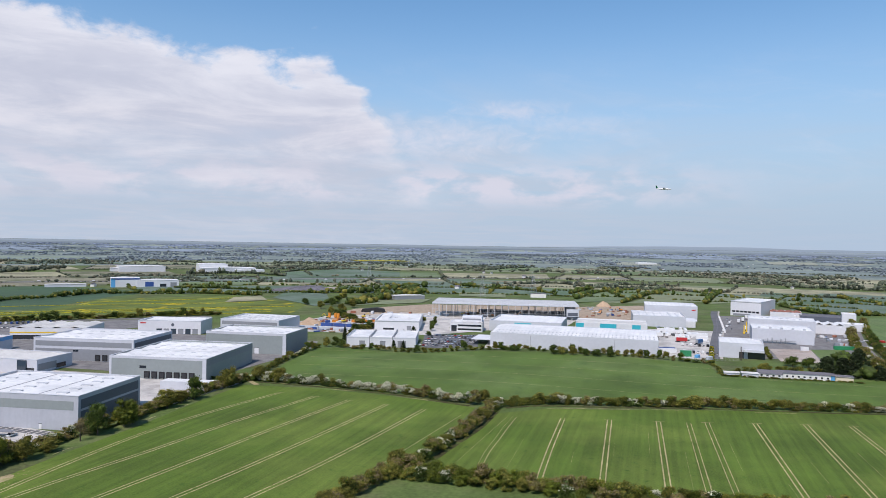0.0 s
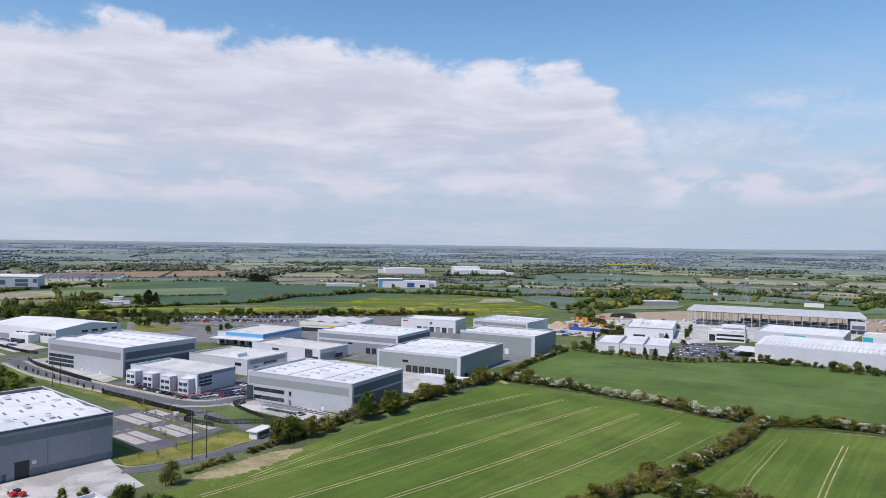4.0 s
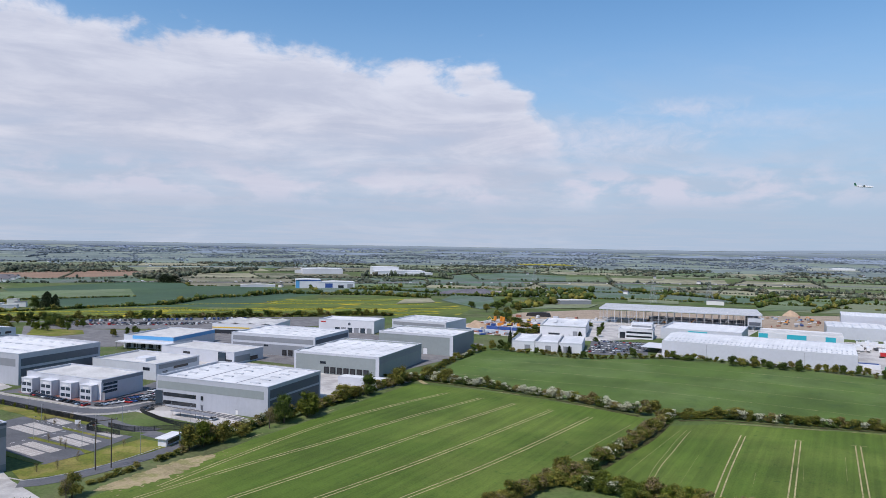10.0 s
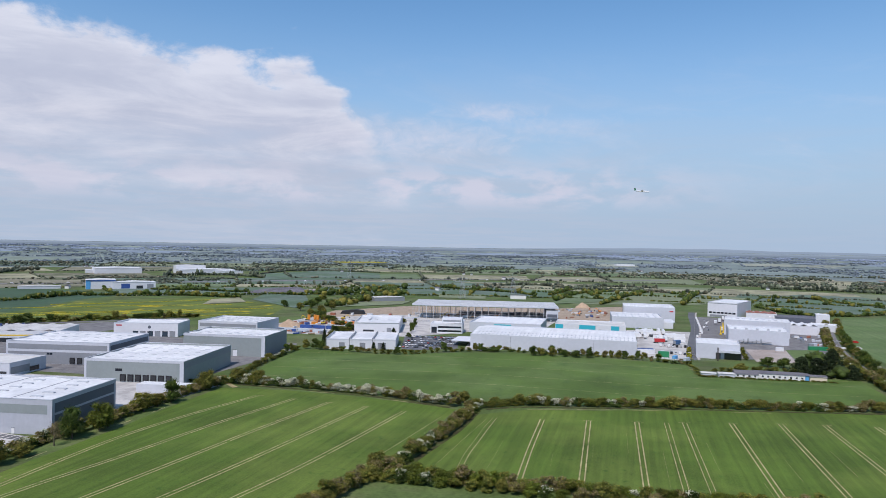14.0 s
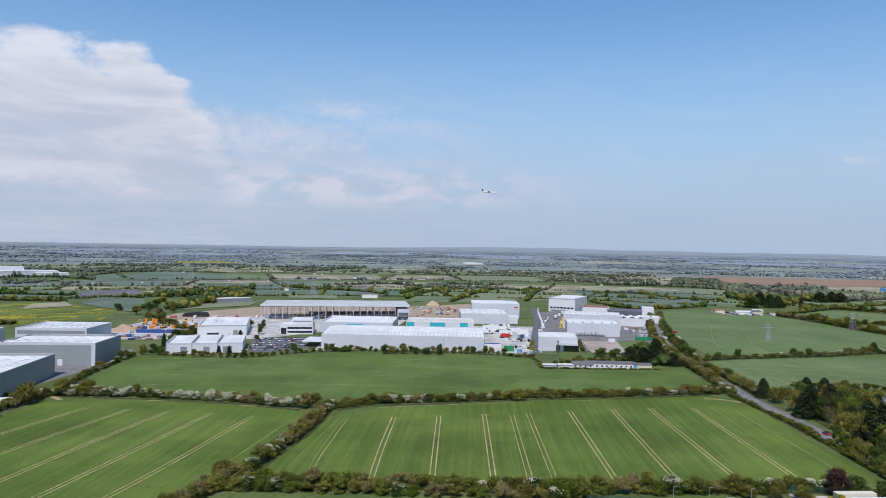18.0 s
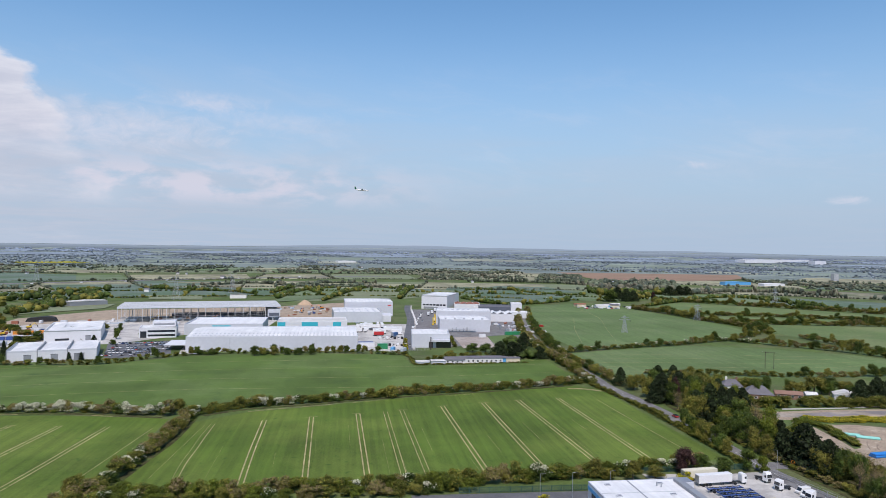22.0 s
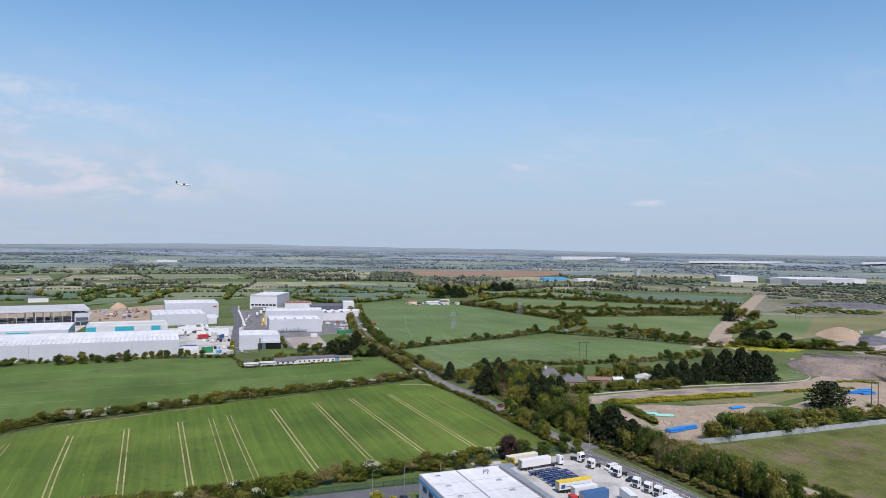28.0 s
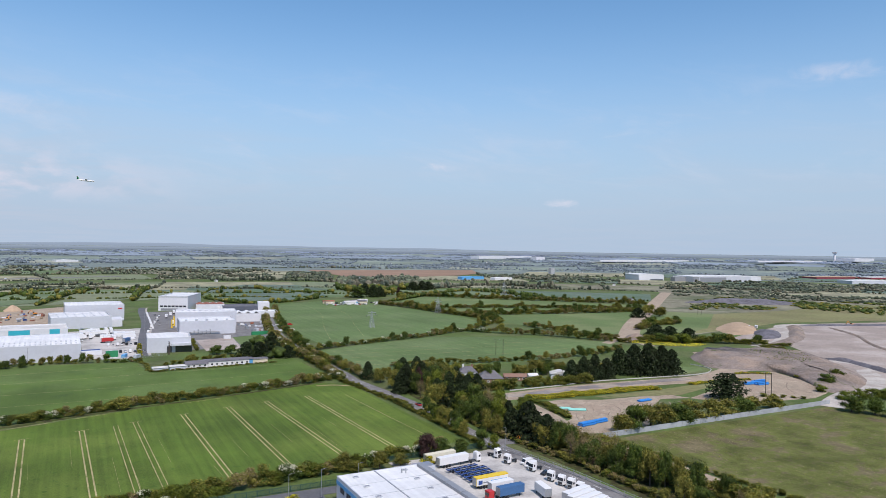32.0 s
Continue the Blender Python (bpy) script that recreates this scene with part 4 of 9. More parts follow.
# lines of yellow flowers through the meadow
for k, line in enumerate(([(-760, 560), (-690, 640), (-600, 720), (-500, 790)], [(-700, 520), (-620, 610), (-520, 700), (-430, 770)], [(-690, 690), (-610, 780), (-560, 850)], [(-640, 560), (-540, 640), (-440, 720)], [(-820, 440), (-740, 520), (-690, 560)], [(-850, 362), (-770, 430), (-700, 500), (-630, 570), (-560, 650)], [(-800, 352), (-740, 420), (-660, 500), (-600, 560)], [(-560, 560), (-470, 640), (-420, 700)])):
    solo("flower_line", ribbon(line, 3.0 + 1.2 * (k % 3), 0, 0.5, 12), FLOWERS, "line of yellow flowers through the meadow", "flowers", "structure")

# building land beside the new road
plot("rough_ground", [(205, 335), (222, 333), (288, 336), (340, 330), (384, 322), (428, 300), (428, 262), (395, 243), (360, 232), (300, 240), (223, 236), (194, 240), (196, 262), (206, 296)], GRASS, "rough green grass round the building land", 0.055, "grass")
plot("soil_plot", [(224, 303), (238, 302), (256, 293), (281, 291), (302, 286), (305, 276), (288, 281), (268, 268), (252, 262), (250, 250), (240, 241), (211, 239), (195, 244), (196, 256), (205, 262), (214, 266), (219, 280), (221, 296)], SOIL, "bare pale soil with tyre tracks and pipes", 0.08, "soil")
plot("soil_plot", [(212, 310), (216, 299), (212, 274), (209, 263), (200, 256), (194, 258), (203, 276), (206, 295)], SOIL, "bare soil beside a weedy bank", 0.083, "soil")
plot("soil_plot", [(300, 287), (312, 262), (345, 250), (372, 246), (393, 252), (416, 284), (426, 311), (404, 322), (376, 306), (356, 296), (330, 284), (306, 276)], SOIL, "bare soil with stacks of blue pipes", 0.085, "soil")
plot("dry_grass", [(258, 302), (300, 300), (340, 303), (356, 297), (306, 284), (281, 293), (262, 295)], STUBBLE, "dry grass strip behind the soil", 0.07, "grass")
bm = bmesh.new()
for k in range(12):
    x, y = 232 + 5.5 * k, 286 - 1.6 * k
    ribbon([(x, y + 4), (x - 6 + R.uniform(-3, 3), y - 8), (x - 16 + R.uniform(-3, 3), y - 18), (x - 22, y - 32 + R.uniform(-4, 4))], R.uniform(0.3, 0.7), 0, 0.097 + 0.0005 * k, 4, bm)
for k in range(7):
    ribbon([(318 + 9 * k, 262 + R.uniform(-5, 5)), (330 + 9 * k, 276 + R.uniform(-4, 4)), (352 + 8 * k, 288 + R.uniform(-5, 5))], R.uniform(0.3, 0.8), 0, 0.104 + 0.0005 * k, 4, bm)
solo("tyre_tracks", bm, TYRED, "darker curving tyre tracks pressed in bare soil", "tyre tracks", "structure")
solo("road_margin", ribbon([(204, 324), (216, 321), (255, 323), (294, 321), (325, 318), (346, 315), (372, 317), (400, 327), (425, 334)], 17, -0.1, 0.10), SOIL, "dusty soil margin of an unfinished road", "soil", "structure")
solo("road", ribbon([(206, 323), (232, 322), (259, 324), (294, 322), (325, 321), (350, 318)], 7.5, -0.1, 0.125), DUSTY, "unfinished dusty grey road", "road", "structure")
solo("kerb", ribbon([(223, 334), (257, 334), (288, 336), (329, 331), (370, 327), (388, 333), (396, 342), (397, 359)], 0.45, 0, 0.55), KERB, "low pale kerb wall along the road", "kerb", "structure")

# quarry roads
solo("haul_road", ribbon([(1000, 440), (839, 470), (788, 488), (752, 505), (724, 511), (695, 503), (645, 458), (599, 430), (554, 407), (528, 408)], 12, 0, 0.16), WHITE_ROAD, "pale dusty quarry haul road", "track", "structure")
solo("haul_road", ribbon([(560, 240), (500, 285), (480, 278), (455, 258), (428, 250), (397, 243), (376, 236), (358, 228)], 13, 0, 0.17), WHITE_ROAD, "pale dusty haul road past a gate", "track", "structure")
solo("haul_road", ribbon([(500, 278), (512, 305), (514, 330)], 7, 0, 0.165), WHITE_ROAD, "pale dusty spur below a stone bench", "track", "structure")
solo("haul_road", ribbon([(640, 455), (660, 470), (690, 496)], 18, 0, 0.155), WHITE_ROAD, "wide pale dusty bend of the haul road", "track", "structure")


def bank(name, base, top, h, mat, label, seed, rough=0.5, cap=None):
    """A heap with a flat top: rings from its foot to its rim, roughened."""
    n, m, verts, faces = len(base) * 6, 7, [], []
    foot = spline(base + base[:1], 1.0)
    rim = spline(top + top[:1], 1.0)
    for i in range(m + 1):
        u = i / m
        for k in range(n):
            a = foot[int(k / n * (len(foot) - 1))]
            b = rim[int(k / n * (len(rim) - 1))]
            x, y = a[0] + (b[0] - a[0]) * u, a[1] + (b[1] - a[1]) * u
            wob = noise.fractal(Vector((x * 0.09, y * 0.09, seed)), 1.0, 2.0, 4)
            verts.append((x + wob * 2.5, y + wob * 2.0, -0.3 if i == 0 else h * u ** 0.8 + rough * wob))
    for i in range(m):
        for k in range(n):
            a, b = i * n + k, i * n + (k + 1) % n
            faces.append((a, b, b + n, a + n))
    c = len(verts)
    verts.append((sum(p[0] for p in top) / len(top), sum(p[1] for p in top) / len(top), h + 0.4))
    for k in range(n):
        faces.append((m * n + k, m * n + (k + 1) % n, c))
    me = bpy.data.meshes.new(name)
    me.from_pydata(verts, [], faces)
    me.materials.append(mat)
    if cap:
        me.materials.append(cap)
    for i, f in enumerate(me.polygons):
        f.use_smooth = True
        if cap and (i >= m * n or i >= (m - 1) * n and i % 5 < 3):
            f.material_index = 1
    return solo(name, me, mat, label, "heap")


bank("spoil_bank", [(402, 352), (399, 341), (412, 327), (426, 311), (416, 284), (395, 256), (400, 248), (428, 252), (462, 270), (488, 300), (512, 330), (522, 352), (500, 372), (478, 384), (455, 394), (425, 385)],
     [(430, 372), (429, 364), (428, 340), (440, 318), (446, 306), (440, 290), (436, 282), (446, 280), (462, 296), (478, 312), (494, 334), (504, 350), (490, 362), (474, 372), (456, 382), (438, 382)], 6.0, SPOIL, "long grey-brown spoil bank with a weedy flat top", 1.0, 0.9)
bank("sand_bank", [(576, 469), (601, 511), (640, 535), (668, 544), (672, 524), (657, 505), (630, 482), (600, 466)], [(610, 488), (622, 506), (642, 522), (656, 528), (656, 520), (646, 508), (630, 494), (616, 484)], 4.6, SANDHEAP, "pale brown sand bank cut into steps", 3.0, 0.8)
bank("shale_bank", [(574, 439), (600, 462), (627, 483), (650, 478), (640, 462), (600, 434)], [(592, 446), (606, 460), (626, 474), (638, 472), (630, 462), (602, 444)], 3.0, SHALE, "low grey shale bank beside the haul road", 4.0, 0.6)


def berm(points, width, h, mat, label, seed):
    """A long low ridge of loose material."""
    verts, faces = [], []
    line = spline(points, 5.0)
    for i, (x, y) in enumerate(line):
        a, b = line[max(0, i - 1)], line[min(len(line) - 1, i + 1)]
        d = Vector((b[0] - a[0], b[1] - a[1])).normalized()
        end = min(1.0, i / 3, (len(line) - 1 - i) / 3)
        k = 1 + 0.35 * noise.noise(Vector((i * 0.4, seed, 0)))
        for s, z in ((-1, -0.2), (-0.35, 0.7), (0.1, 1.0), (0.45, 0.6), (1, -0.2)):
            verts.append((x - d.y * s * width * 0.5 * k, y + d.x * s * width * 0.5 * k, z * h * k * end if z > 0 else -0.2))
    for i in range(len(line) - 1):
        for j in range(4):
            a = i * 5 + j
            faces.append((a, a + 1, a + 6, a + 5))
    me = bpy.data.meshes.new("berm")
    me.from_pydata(verts, [], faces)
    me.materials.append(mat)
    for f in me.polygons:
        f.use_smooth = True
    return solo("earth_berm", me, mat, label, "heap")


berm([(718, 502), (690, 480), (640, 444), (610, 425), (557, 405), (530, 398)], 16, 3.0, SPOIL, "dark earth berm beside the haul road", 1.0)
berm([(515, 340), (520, 320), (512, 301), (499, 277), (480, 250)], 7, 2.4, SHALE, "dark stone berm along a quarry bench", 2.0)
berm([(745, 476), (735, 468), (693, 415), (646, 375), (617, 343), (600, 300)], 5, 1.4, SPOIL, "low earth berm across the quarry floor", 3.0)
berm([(724, 500), (790, 476), (850, 455)], 8, 2.0, SHALE, "grey stone berm at the quarry edge", 4.0)
bm = bmesh.new()
for k in range(5):
    ribbon([(178, 448 + 17 * k), (250, 440 + 19 * k), (330, 436 + 18 * k), (385 - 6 * k, 450 + 13 * k)], 0.2, 0, 0.086 + 0.001 * k, 12, bm)
for k in range(2):
    ribbon([(200 + 36 * k, 585 + 12 * k), (228 + 34 * k, 690), (262 + 32 * k, 800), (280 + 26 * k, 900)], 0.16, 0, 0.0915 + 0.001 * k, 20, bm)
solo("wheel_track", bm, TRAM, "faint pale wheel tracks through thin crop", "wheel track", "structure")

# ---- buildings ----
def lettering(words, size, m):
    """Raised writing in the built-in font, as a mesh."""
    curve = bpy.data.curves.new("lettering", "FONT")
    curve.body, curve.size, curve.extrude, curve.align_x = words, size, 0.02, "CENTER"
    carrier = bpy.data.objects.new("lettering", curve)
    bm = bmesh.new()
    me = carrier.to_mesh()
    bm.from_mesh(me)
    carrier.to_mesh_clear()
    bpy.data.objects.remove(carrier)
    bmesh.ops.transform(bm, matrix=m, verts=bm.verts)
    return bm


class Shed:
    """A building on local axes: x along its front (the front runs from -length to 0), y into its depth."""

    def __init__(self, name, label, x, y, length, depth, h, yaw, wall, roof, category="warehouse", spans=2, rise=1.0, along="y", parapet=0.15, lip=None, walls=None, group=""):
        self.ob = thing(name, pose(x, y, 0, 0, 0, yaw), label, category, group)
        self.L, self.D, self.h, self.spans, self.rise, self.along = length, depth, h, spans, rise, along
        self.top = h - parapet - rise
        w = walls or {}
        t = 0.35
        part("wall", box(-length, 0, -0.3, 0, t, h), w.get("front", wall), self.ob)
        part("wall", box(-t, t, -0.3, 0, depth - t, h), w.get("right", wall), self.ob)
        part("wall", box(-length, depth - t, -0.3, 0, depth, h), w.get("back", wall), self.ob)
        part("wall", box(-length, t, -0.3, -length + t, depth - t, h), w.get("left", wall), self.ob)
        self.roof = part("roof", self.roof_mesh(t), roof, self.ob)
        if lip:
            bm = bmesh.new()
            o = 0.12
            add_box(bm, -length - o, -o, h, o, t + 0.1, h + 0.22)
            add_box(bm, -length - o, depth - t - 0.1, h, o, depth + o, h + 0.22)
            add_box(bm, -t - 0.1, t + 0.1, h, o, depth - t - 0.1, h + 0.22)
            add_box(bm, -length - o, t + 0.1, h, -length + t + 0.1, depth - t - 0.1, h + 0.22)
            part("coping", bm, lip, self.ob)

    def height(self, x, y):
        u = (-x / self.L if self.along == "y" else y / self.D) * self.spans
        k = u - math.floor(u)
        return self.top + self.rise * (1 - abs(2 * k - 1))

    def roof_mesh(self, t):
        bm = bmesh.new()
        n = self.spans * 2
        rows = []
        for i in range(n + 1):
            z = self.top + (self.rise if i % 2 else 0)
            if self.along == "y":
                x = -self.L + t + (self.L - 2 * t) * i / n
                rows.append([bm.verts.new((x, y, zz)) for y, zz in ((t, z), (self.D - t, z), (self.D - t, z - 0.25), (t, z - 0.25))])
            else:
                y = t + (self.D - 2 * t) * i / n
                rows.append([bm.verts.new((x, y, zz)) for x, zz in ((-self.L + t, z), (-t, z), (-t, z - 0.25), (-self.L + t, z - 0.25))])
        for a, b in zip(rows, rows[1:]):
            for k in range(4):
                bm.faces.new((a[k], a[(k + 1) % 4], b[(k + 1) % 4], b[k]))
        bm.faces.new(rows[0][::-1])
        bm.faces.new(rows[-1])
        return bm

    def span(self, face):
        return self.L if face in ("front", "back") else self.D

    def slab(self, face, s, z, w, h, proud):
        """A box on a face; s runs from the face's left end as seen from outside."""
        if face == "front":
            return box(-self.L + s, -proud, z, -self.L + s + w, 0.02, z + h)
        if face == "right":
            return box(-0.02, s, z, proud, s + w, z + h)
        if face == "left":
            return box(-self.L - proud, self.D - s - w, z, -self.L + 0.02, self.D - s, z + h)
        return box(-s - w, self.D - 0.02, z, -s, self.D + proud, z + h)

    def band(self, face, z0, z1, mat, s0=0.0, s1=0.0, proud=0.06, name="cladding_band", label=""):
        return part(name, self.slab(face, s0, z0, self.span(face) - s0 - s1, z1 - z0, proud), mat, self.ob, label)

    def window(self, face, s, z, w, h, panes=1, frame_mat=None, glass=None, name="window"):
        f = part(name, self.slab(face, s - 0.1, z - 0.1, w + 0.2, h + 0.2, 0.05), frame_mat or DARKSTEEL, self.ob)
        for k in range(panes):
            p = w / panes
            part("pane", self.slab(face, s + k * p + 0.05, z, p - 0.1, h, 0.07), glass or GLASS_DARK, f)
        return f

    def door(self, face, s, w, h, mat, z=0.0, name="roller_door", label=""):
        d = part(name, self.slab(face, s, z, w, h, 0.07), mat, self.ob, label)
        part("door_frame", self.slab(face, s - 0.15, z + h, w + 0.3, 0.2, 0.12), DARKSTEEL, d)
        return d

    def dock(self, face, s, sign=""):
        d = part("dock_door", self.slab(face, s, 0.9, 3.3, 3.6, 0.55), BLACK, self.ob, "black dock shelter")
        part("door_leaf", self.slab(face, s + 0.55, 1.2, 2.2, 2.7, 0.57), DARKSTEEL, d)
        for k in (0.2, 2.65):
            part("bumper", self.slab(face, s + k, 0.45, 0.45, 0.45, 0.6), BLACK, d)
        if sign:
            plate = part("sign_plate", self.slab(face, s + 0.95, 4.9, 1.4, 1.3, 0.05), WHITE_PAINT, self.ob, "white bay number plate")
            part("numeral", lettering(sign, 1.15, pose(-self.L + s + 1.65, -0.065, 5.13, 90, 0, 0)), DARKSTEEL, plate)

    def lights(self, nx, ny, w, d, mat, x0=0.06, y0=0.08, skip=None):
        """Rows of roof lights, a little proud of the roof."""
        me = None
        for i in range(nx):
            for k in range(ny):
                if skip and (i * 7 + k * 3) % skip == 0:
                    continue
                x = -self.L * (x0 + (1 - 2 * x0) * (i + 0.5) / nx)
                y = self.D * (y0 + (1 - 2 * y0) * (k + 0.5) / ny)
                if me is None:
                    me = finish("rooflight", box(-w / 2, -d / 2, 0, w / 2, d / 2, 0.16), mat)
                slope = self.height(x + 0.1, y + 0.1) - self.height(x - 0.1, y - 0.1)
                m = pose(x, y, self.height(x, y) + 0.02, 0, -math.degrees(math.atan(slope / 0.2)) if self.along == "y" else 0, 0)
                if self.along != "y":
                    m = pose(x, y, self.height(x, y) + 0.02, math.degrees(math.atan(slope / 0.2)), 0, 0)
                part("rooflight", me, None, self.ob, "", m)

    def vents(self, spots, w=3.2, d=1.6):
        for x, y in spots:
            z = self.height(x, y)
            v = part("roof_vent", box(x - w / 2, y - d / 2, z - 0.2, x + w / 2, y + d / 2, z + 0.45, 0.1), ROOFLIGHT, self.ob, "grey smoke vent")
            part("louvre", box(x - w / 2 + 0.3, y - d / 2 + 0.3, z + 0.45, x + w / 2 - 0.3, y + d / 2 - 0.3, z + 0.52), ROOFLIGHT_DARK, v)

    def pipes(self, face, n, mat=None):
        for k in range(n):
            s = self.span(face) * (k + 0.5) / n
            part("downpipe", self.slab(face, s, 0, 0.18, self.h - 1.2, 0.16), mat or CLAD_MID, self.ob)


def near_warehouse():
    s = Shed("warehouse", "large grey warehouse with numbered loading docks and white roof", -254.1, 130, 150, 67, 17.1, 87.5, CLAD_DARK, ROOF, spans=3, rise=1.1, along="x", lip=CLAD_PALE, parapet=0.15, walls={"front": CLAD_SHED, "right": CLAD_DARK})
    s.band("front", 12.2, 15.2, CLAD_SLATE, 0, 0)
    s.band("front", 16.2, 17.05, CLAD_DARK, 0, 0, 0.08)
    s.band("front", 0, 2.6, CLAD_SLATE, 122, 0, 0.05)
    part("sign_plate", s.slab("front", 122.6, 4.0, 1.4, 1.3, 0.05), WHITE_PAINT, s.ob, "white plate beside the roller door")
    for k in range(9):
        s.dock("front", 150 - 44 - k * 4.65, str(k + 1))
    s.door("front", 150 - 32.8, 4.6, 5.6, DARKSTEEL, 0, "roller_door", "dark roller shutter door")
    s.door("front", 150 - 36.5, 1.1, 2.2, CLAD_DARK, 0, "side_door")
    part("dock_wall", box(-39.4, -14, 0, -39.0, -0.1, 1.5), CONCRETE, s.ob, "pale concrete ramp wall")
    s.lights(26, 6, 0.8, 3.0, ROOFLIGHT_DARK, 0.01, 0.04, skip=5)
    for i in range(12):
        for k in range(3):
            x, y = -6 - i * 12, 14 + 22 * k - 4 * (i % 2)
            v = part("roof_vent", box(x - 1.1, y - 2.2, s.height(x, y) - 0.2, x + 1.1, y + 2.2, s.height(x, y) + 0.4, 0.12), ROOFLIGHT, s.ob, "grey smoke vent")
    s.pipes("front", 10, CLAD_SHED)
    for k in range(14):
        part("wall_lamp", s.slab("front", 6 + k * 10.4, 8.4, 0.35, 0.25, 0.3), WHITE_PAINT, s.ob)
    return s


near_warehouse()


def framed(s, face, top_band, low_band=None, edge=1.4, mat=None):
    """Dark recessed-looking cladding bands inside a pale frame."""
    mat = mat or CLAD_DARK
    s.band(face, top_band[0], top_band[1], mat, edge, edge)
    if low_band:
        s.band(face, low_band[0], low_band[1], mat, edge, edge)


w0 = Shed("warehouse", "grey warehouse with dark cladding bands in pale frames", -512, 150, 95, 60, 15, 88, CLAD_PALE, ROOF, lip=CLAD_PALE, spans=2)
framed(w0, "front", (8.6, 12.4), (1.2, 7.6))
w0.lights(8, 3, 2.2, 3, ROOFLIGHT)

w2 = Shed("warehouse", "large pale grey warehouse with dark bands and rows of rooflights", -396.2, 208.7, 74, 54, 17.4, 8.5, CLAD, ROOF, spans=3, along="x", lip=CLAD_PALE)
w2.band("front", 10.2, 14.4, CLAD_MID, 1.5, 2.5)
framed(w2, "right", (10.4, 14.6), (0.5, 9.0))
w2.lights(7, 3, 3.6, 1.8, ROOFLIGHT)
for k in range(3):
    for j in range(8):
        w2.window("front", 1.2 + j * 3.2, 1.2 + k * 2.7, 2.9, 1.8, 2, glass=GLASS_BLUE)
w2.door("front", 34, 1.1, 2.2, WHITE_PAINT)
w2.door("front", 52, 1.1, 2.2, WHITE_PAINT)

w3 = Shed("warehouse", "white warehouse with low gabled roof and grey office corner", -560, 241.5, 87, 58, 10.8, 11, CLAD_WHITE, ROOF, spans=1, rise=3.4, along="x", parapet=-3.4)
w3.band("front", 0.2, 4.2, CLAD_MID, 6, 50)
w3.band("front", 6.2, 8.2, CLAD_MID, 56, 0.5)
for k in range(9):
    w3.window("front", 38 + k * 5, 5.6, 3.6, 1.5, 2)
w3.band("right", 3.6, 5.6, CLAD_MID, 14, 6)
for k in range(4):
    w3.window("right", 22 + k * 9, 6.6, 5, 1.6, 2)
part("porch", box(-44, -9, -0.2, -20, -0.05, 6.5, 0.1), CLAD_WHITE, w3.ob, "white office porch")
part("porch_glass", box(-42, -9.08, 0.4, -24, -9.0, 3.0), GLASS_DARK, w3.ob)
for x in (-86.9, -0.3):
    gable = bmesh.new()
    vs = [gable.verts.new(p) for p in ((x, 0.2, 10.8), (x, 57.8, 10.8), (x, 29, 14.1))]
    ws = [gable.verts.new(v.co + Vector((0.3, 0, 0))) for v in vs]
    gable.faces.new(vs)
    gable.faces.new(ws[::-1])
    for i in range(3):
        gable.faces.new((vs[i], ws[i], ws[(i + 1) % 3], vs[(i + 1) % 3]))
    part("gable", gable, CLAD_WHITE, w3.ob)

u1 = Shed("trade_units", "row of two-storey grey trade units with glazed corner", -326.2, 212.7, 54, 27, 10.4, 9, CLAD_PALE, ROOF_OLD, "trade units", spans=1, rise=0.8, lip=CLAD_PALE)
for k in range(4):
    x = -52 + k * 14
    bay = part("office_bay", box(x, -4.5, -0.2, x + 8, -0.05, 8.0, 0.05), CLAD_PALE, u1.ob, "projecting grey office bay")
    for z in (1.1, 4.3):
        for j in range(2):
            part("window_pane", box(x + 0.7 + j * 3.6, -4.57, z, x + 3.6 + j * 3.6, -4.5, z + 1.6), GLASS_BLUE, bay)
    part("entrance_sign", box(x + 2, -4.58, 6.3, x + 6, -4.5, 7.2), WHITE_PAINT, bay)
    part("roof_edge", box(x - 0.15, -4.65, 8.0, x + 8.15, -0.06, 8.2), CLAD_WHITE, bay)
    u1.door("front", 11 + k * 14, 3.2, 4.2, CLAD_MID)
part("corner_glass", box(-8, -0.6, 0.2, 0.3, -0.05, 9.6), CLAD_WHITE, u1.ob, "white framed corner tower")
for z in (3.4, 5.2, 7.2):
    u1.window("right", 0.8, z, 9, 1.3, 3, frame_mat=CLAD_WHITE, glass=GLASS_BLUE)
u1.band("right", 8.6, 10.2, CLAD_MID, 0, 0)

u2 = Shed("trade_units", "long grey trade unit with pale flat roof", -347.5, 260.3, 50, 36, 9.5, 9, CLAD_PALE, ROOF_OLD, "trade units", spans=1, rise=0.7, lip=CLAD_PALE)
u2.band("right", 6.2, 8.8, CLAD_MID, 2, 2)
u2.window("front", 40, 5.5, 5, 1.6, 3)
u2.door("front", 8, 4, 4.5, CLAD_MID)
u2.door("front", 20, 4, 4.5, CLAD_MID)
u2.door("right", 5, 4, 4.5, CLAD_MID)
u2.window("right", 14, 5.0, 12, 1.4, 5)
part("lift_room", box(-22, 6, 8, -14, 14, 11.2, 0.1), CLAD_WHITE, u2.ob)

u3 = Shed("trade_units", "low grey trade unit with glazed end and pale roof", -350.5, 322, 64, 30, 8.2, 7, CLAD_PALE, ROOF_OLD, "trade units", spans=1, rise=0.7, lip=CLAD_PALE)
u3.band("right", 1.5, 5.6, CLAD_MID, 1, 14)
u3.window("front", 56, 1.0, 6, 2.2, 3)
u3.window("right", 16, 1.0, 8, 2.6, 4)
u3.window("front", 20, 4.6, 6, 1.4, 3)
part("glazed_tower", box(-13, -0.8, 0, -7, -0.05, 7.8), GLASS_BLUE, u3.ob, "glazed stair tower")

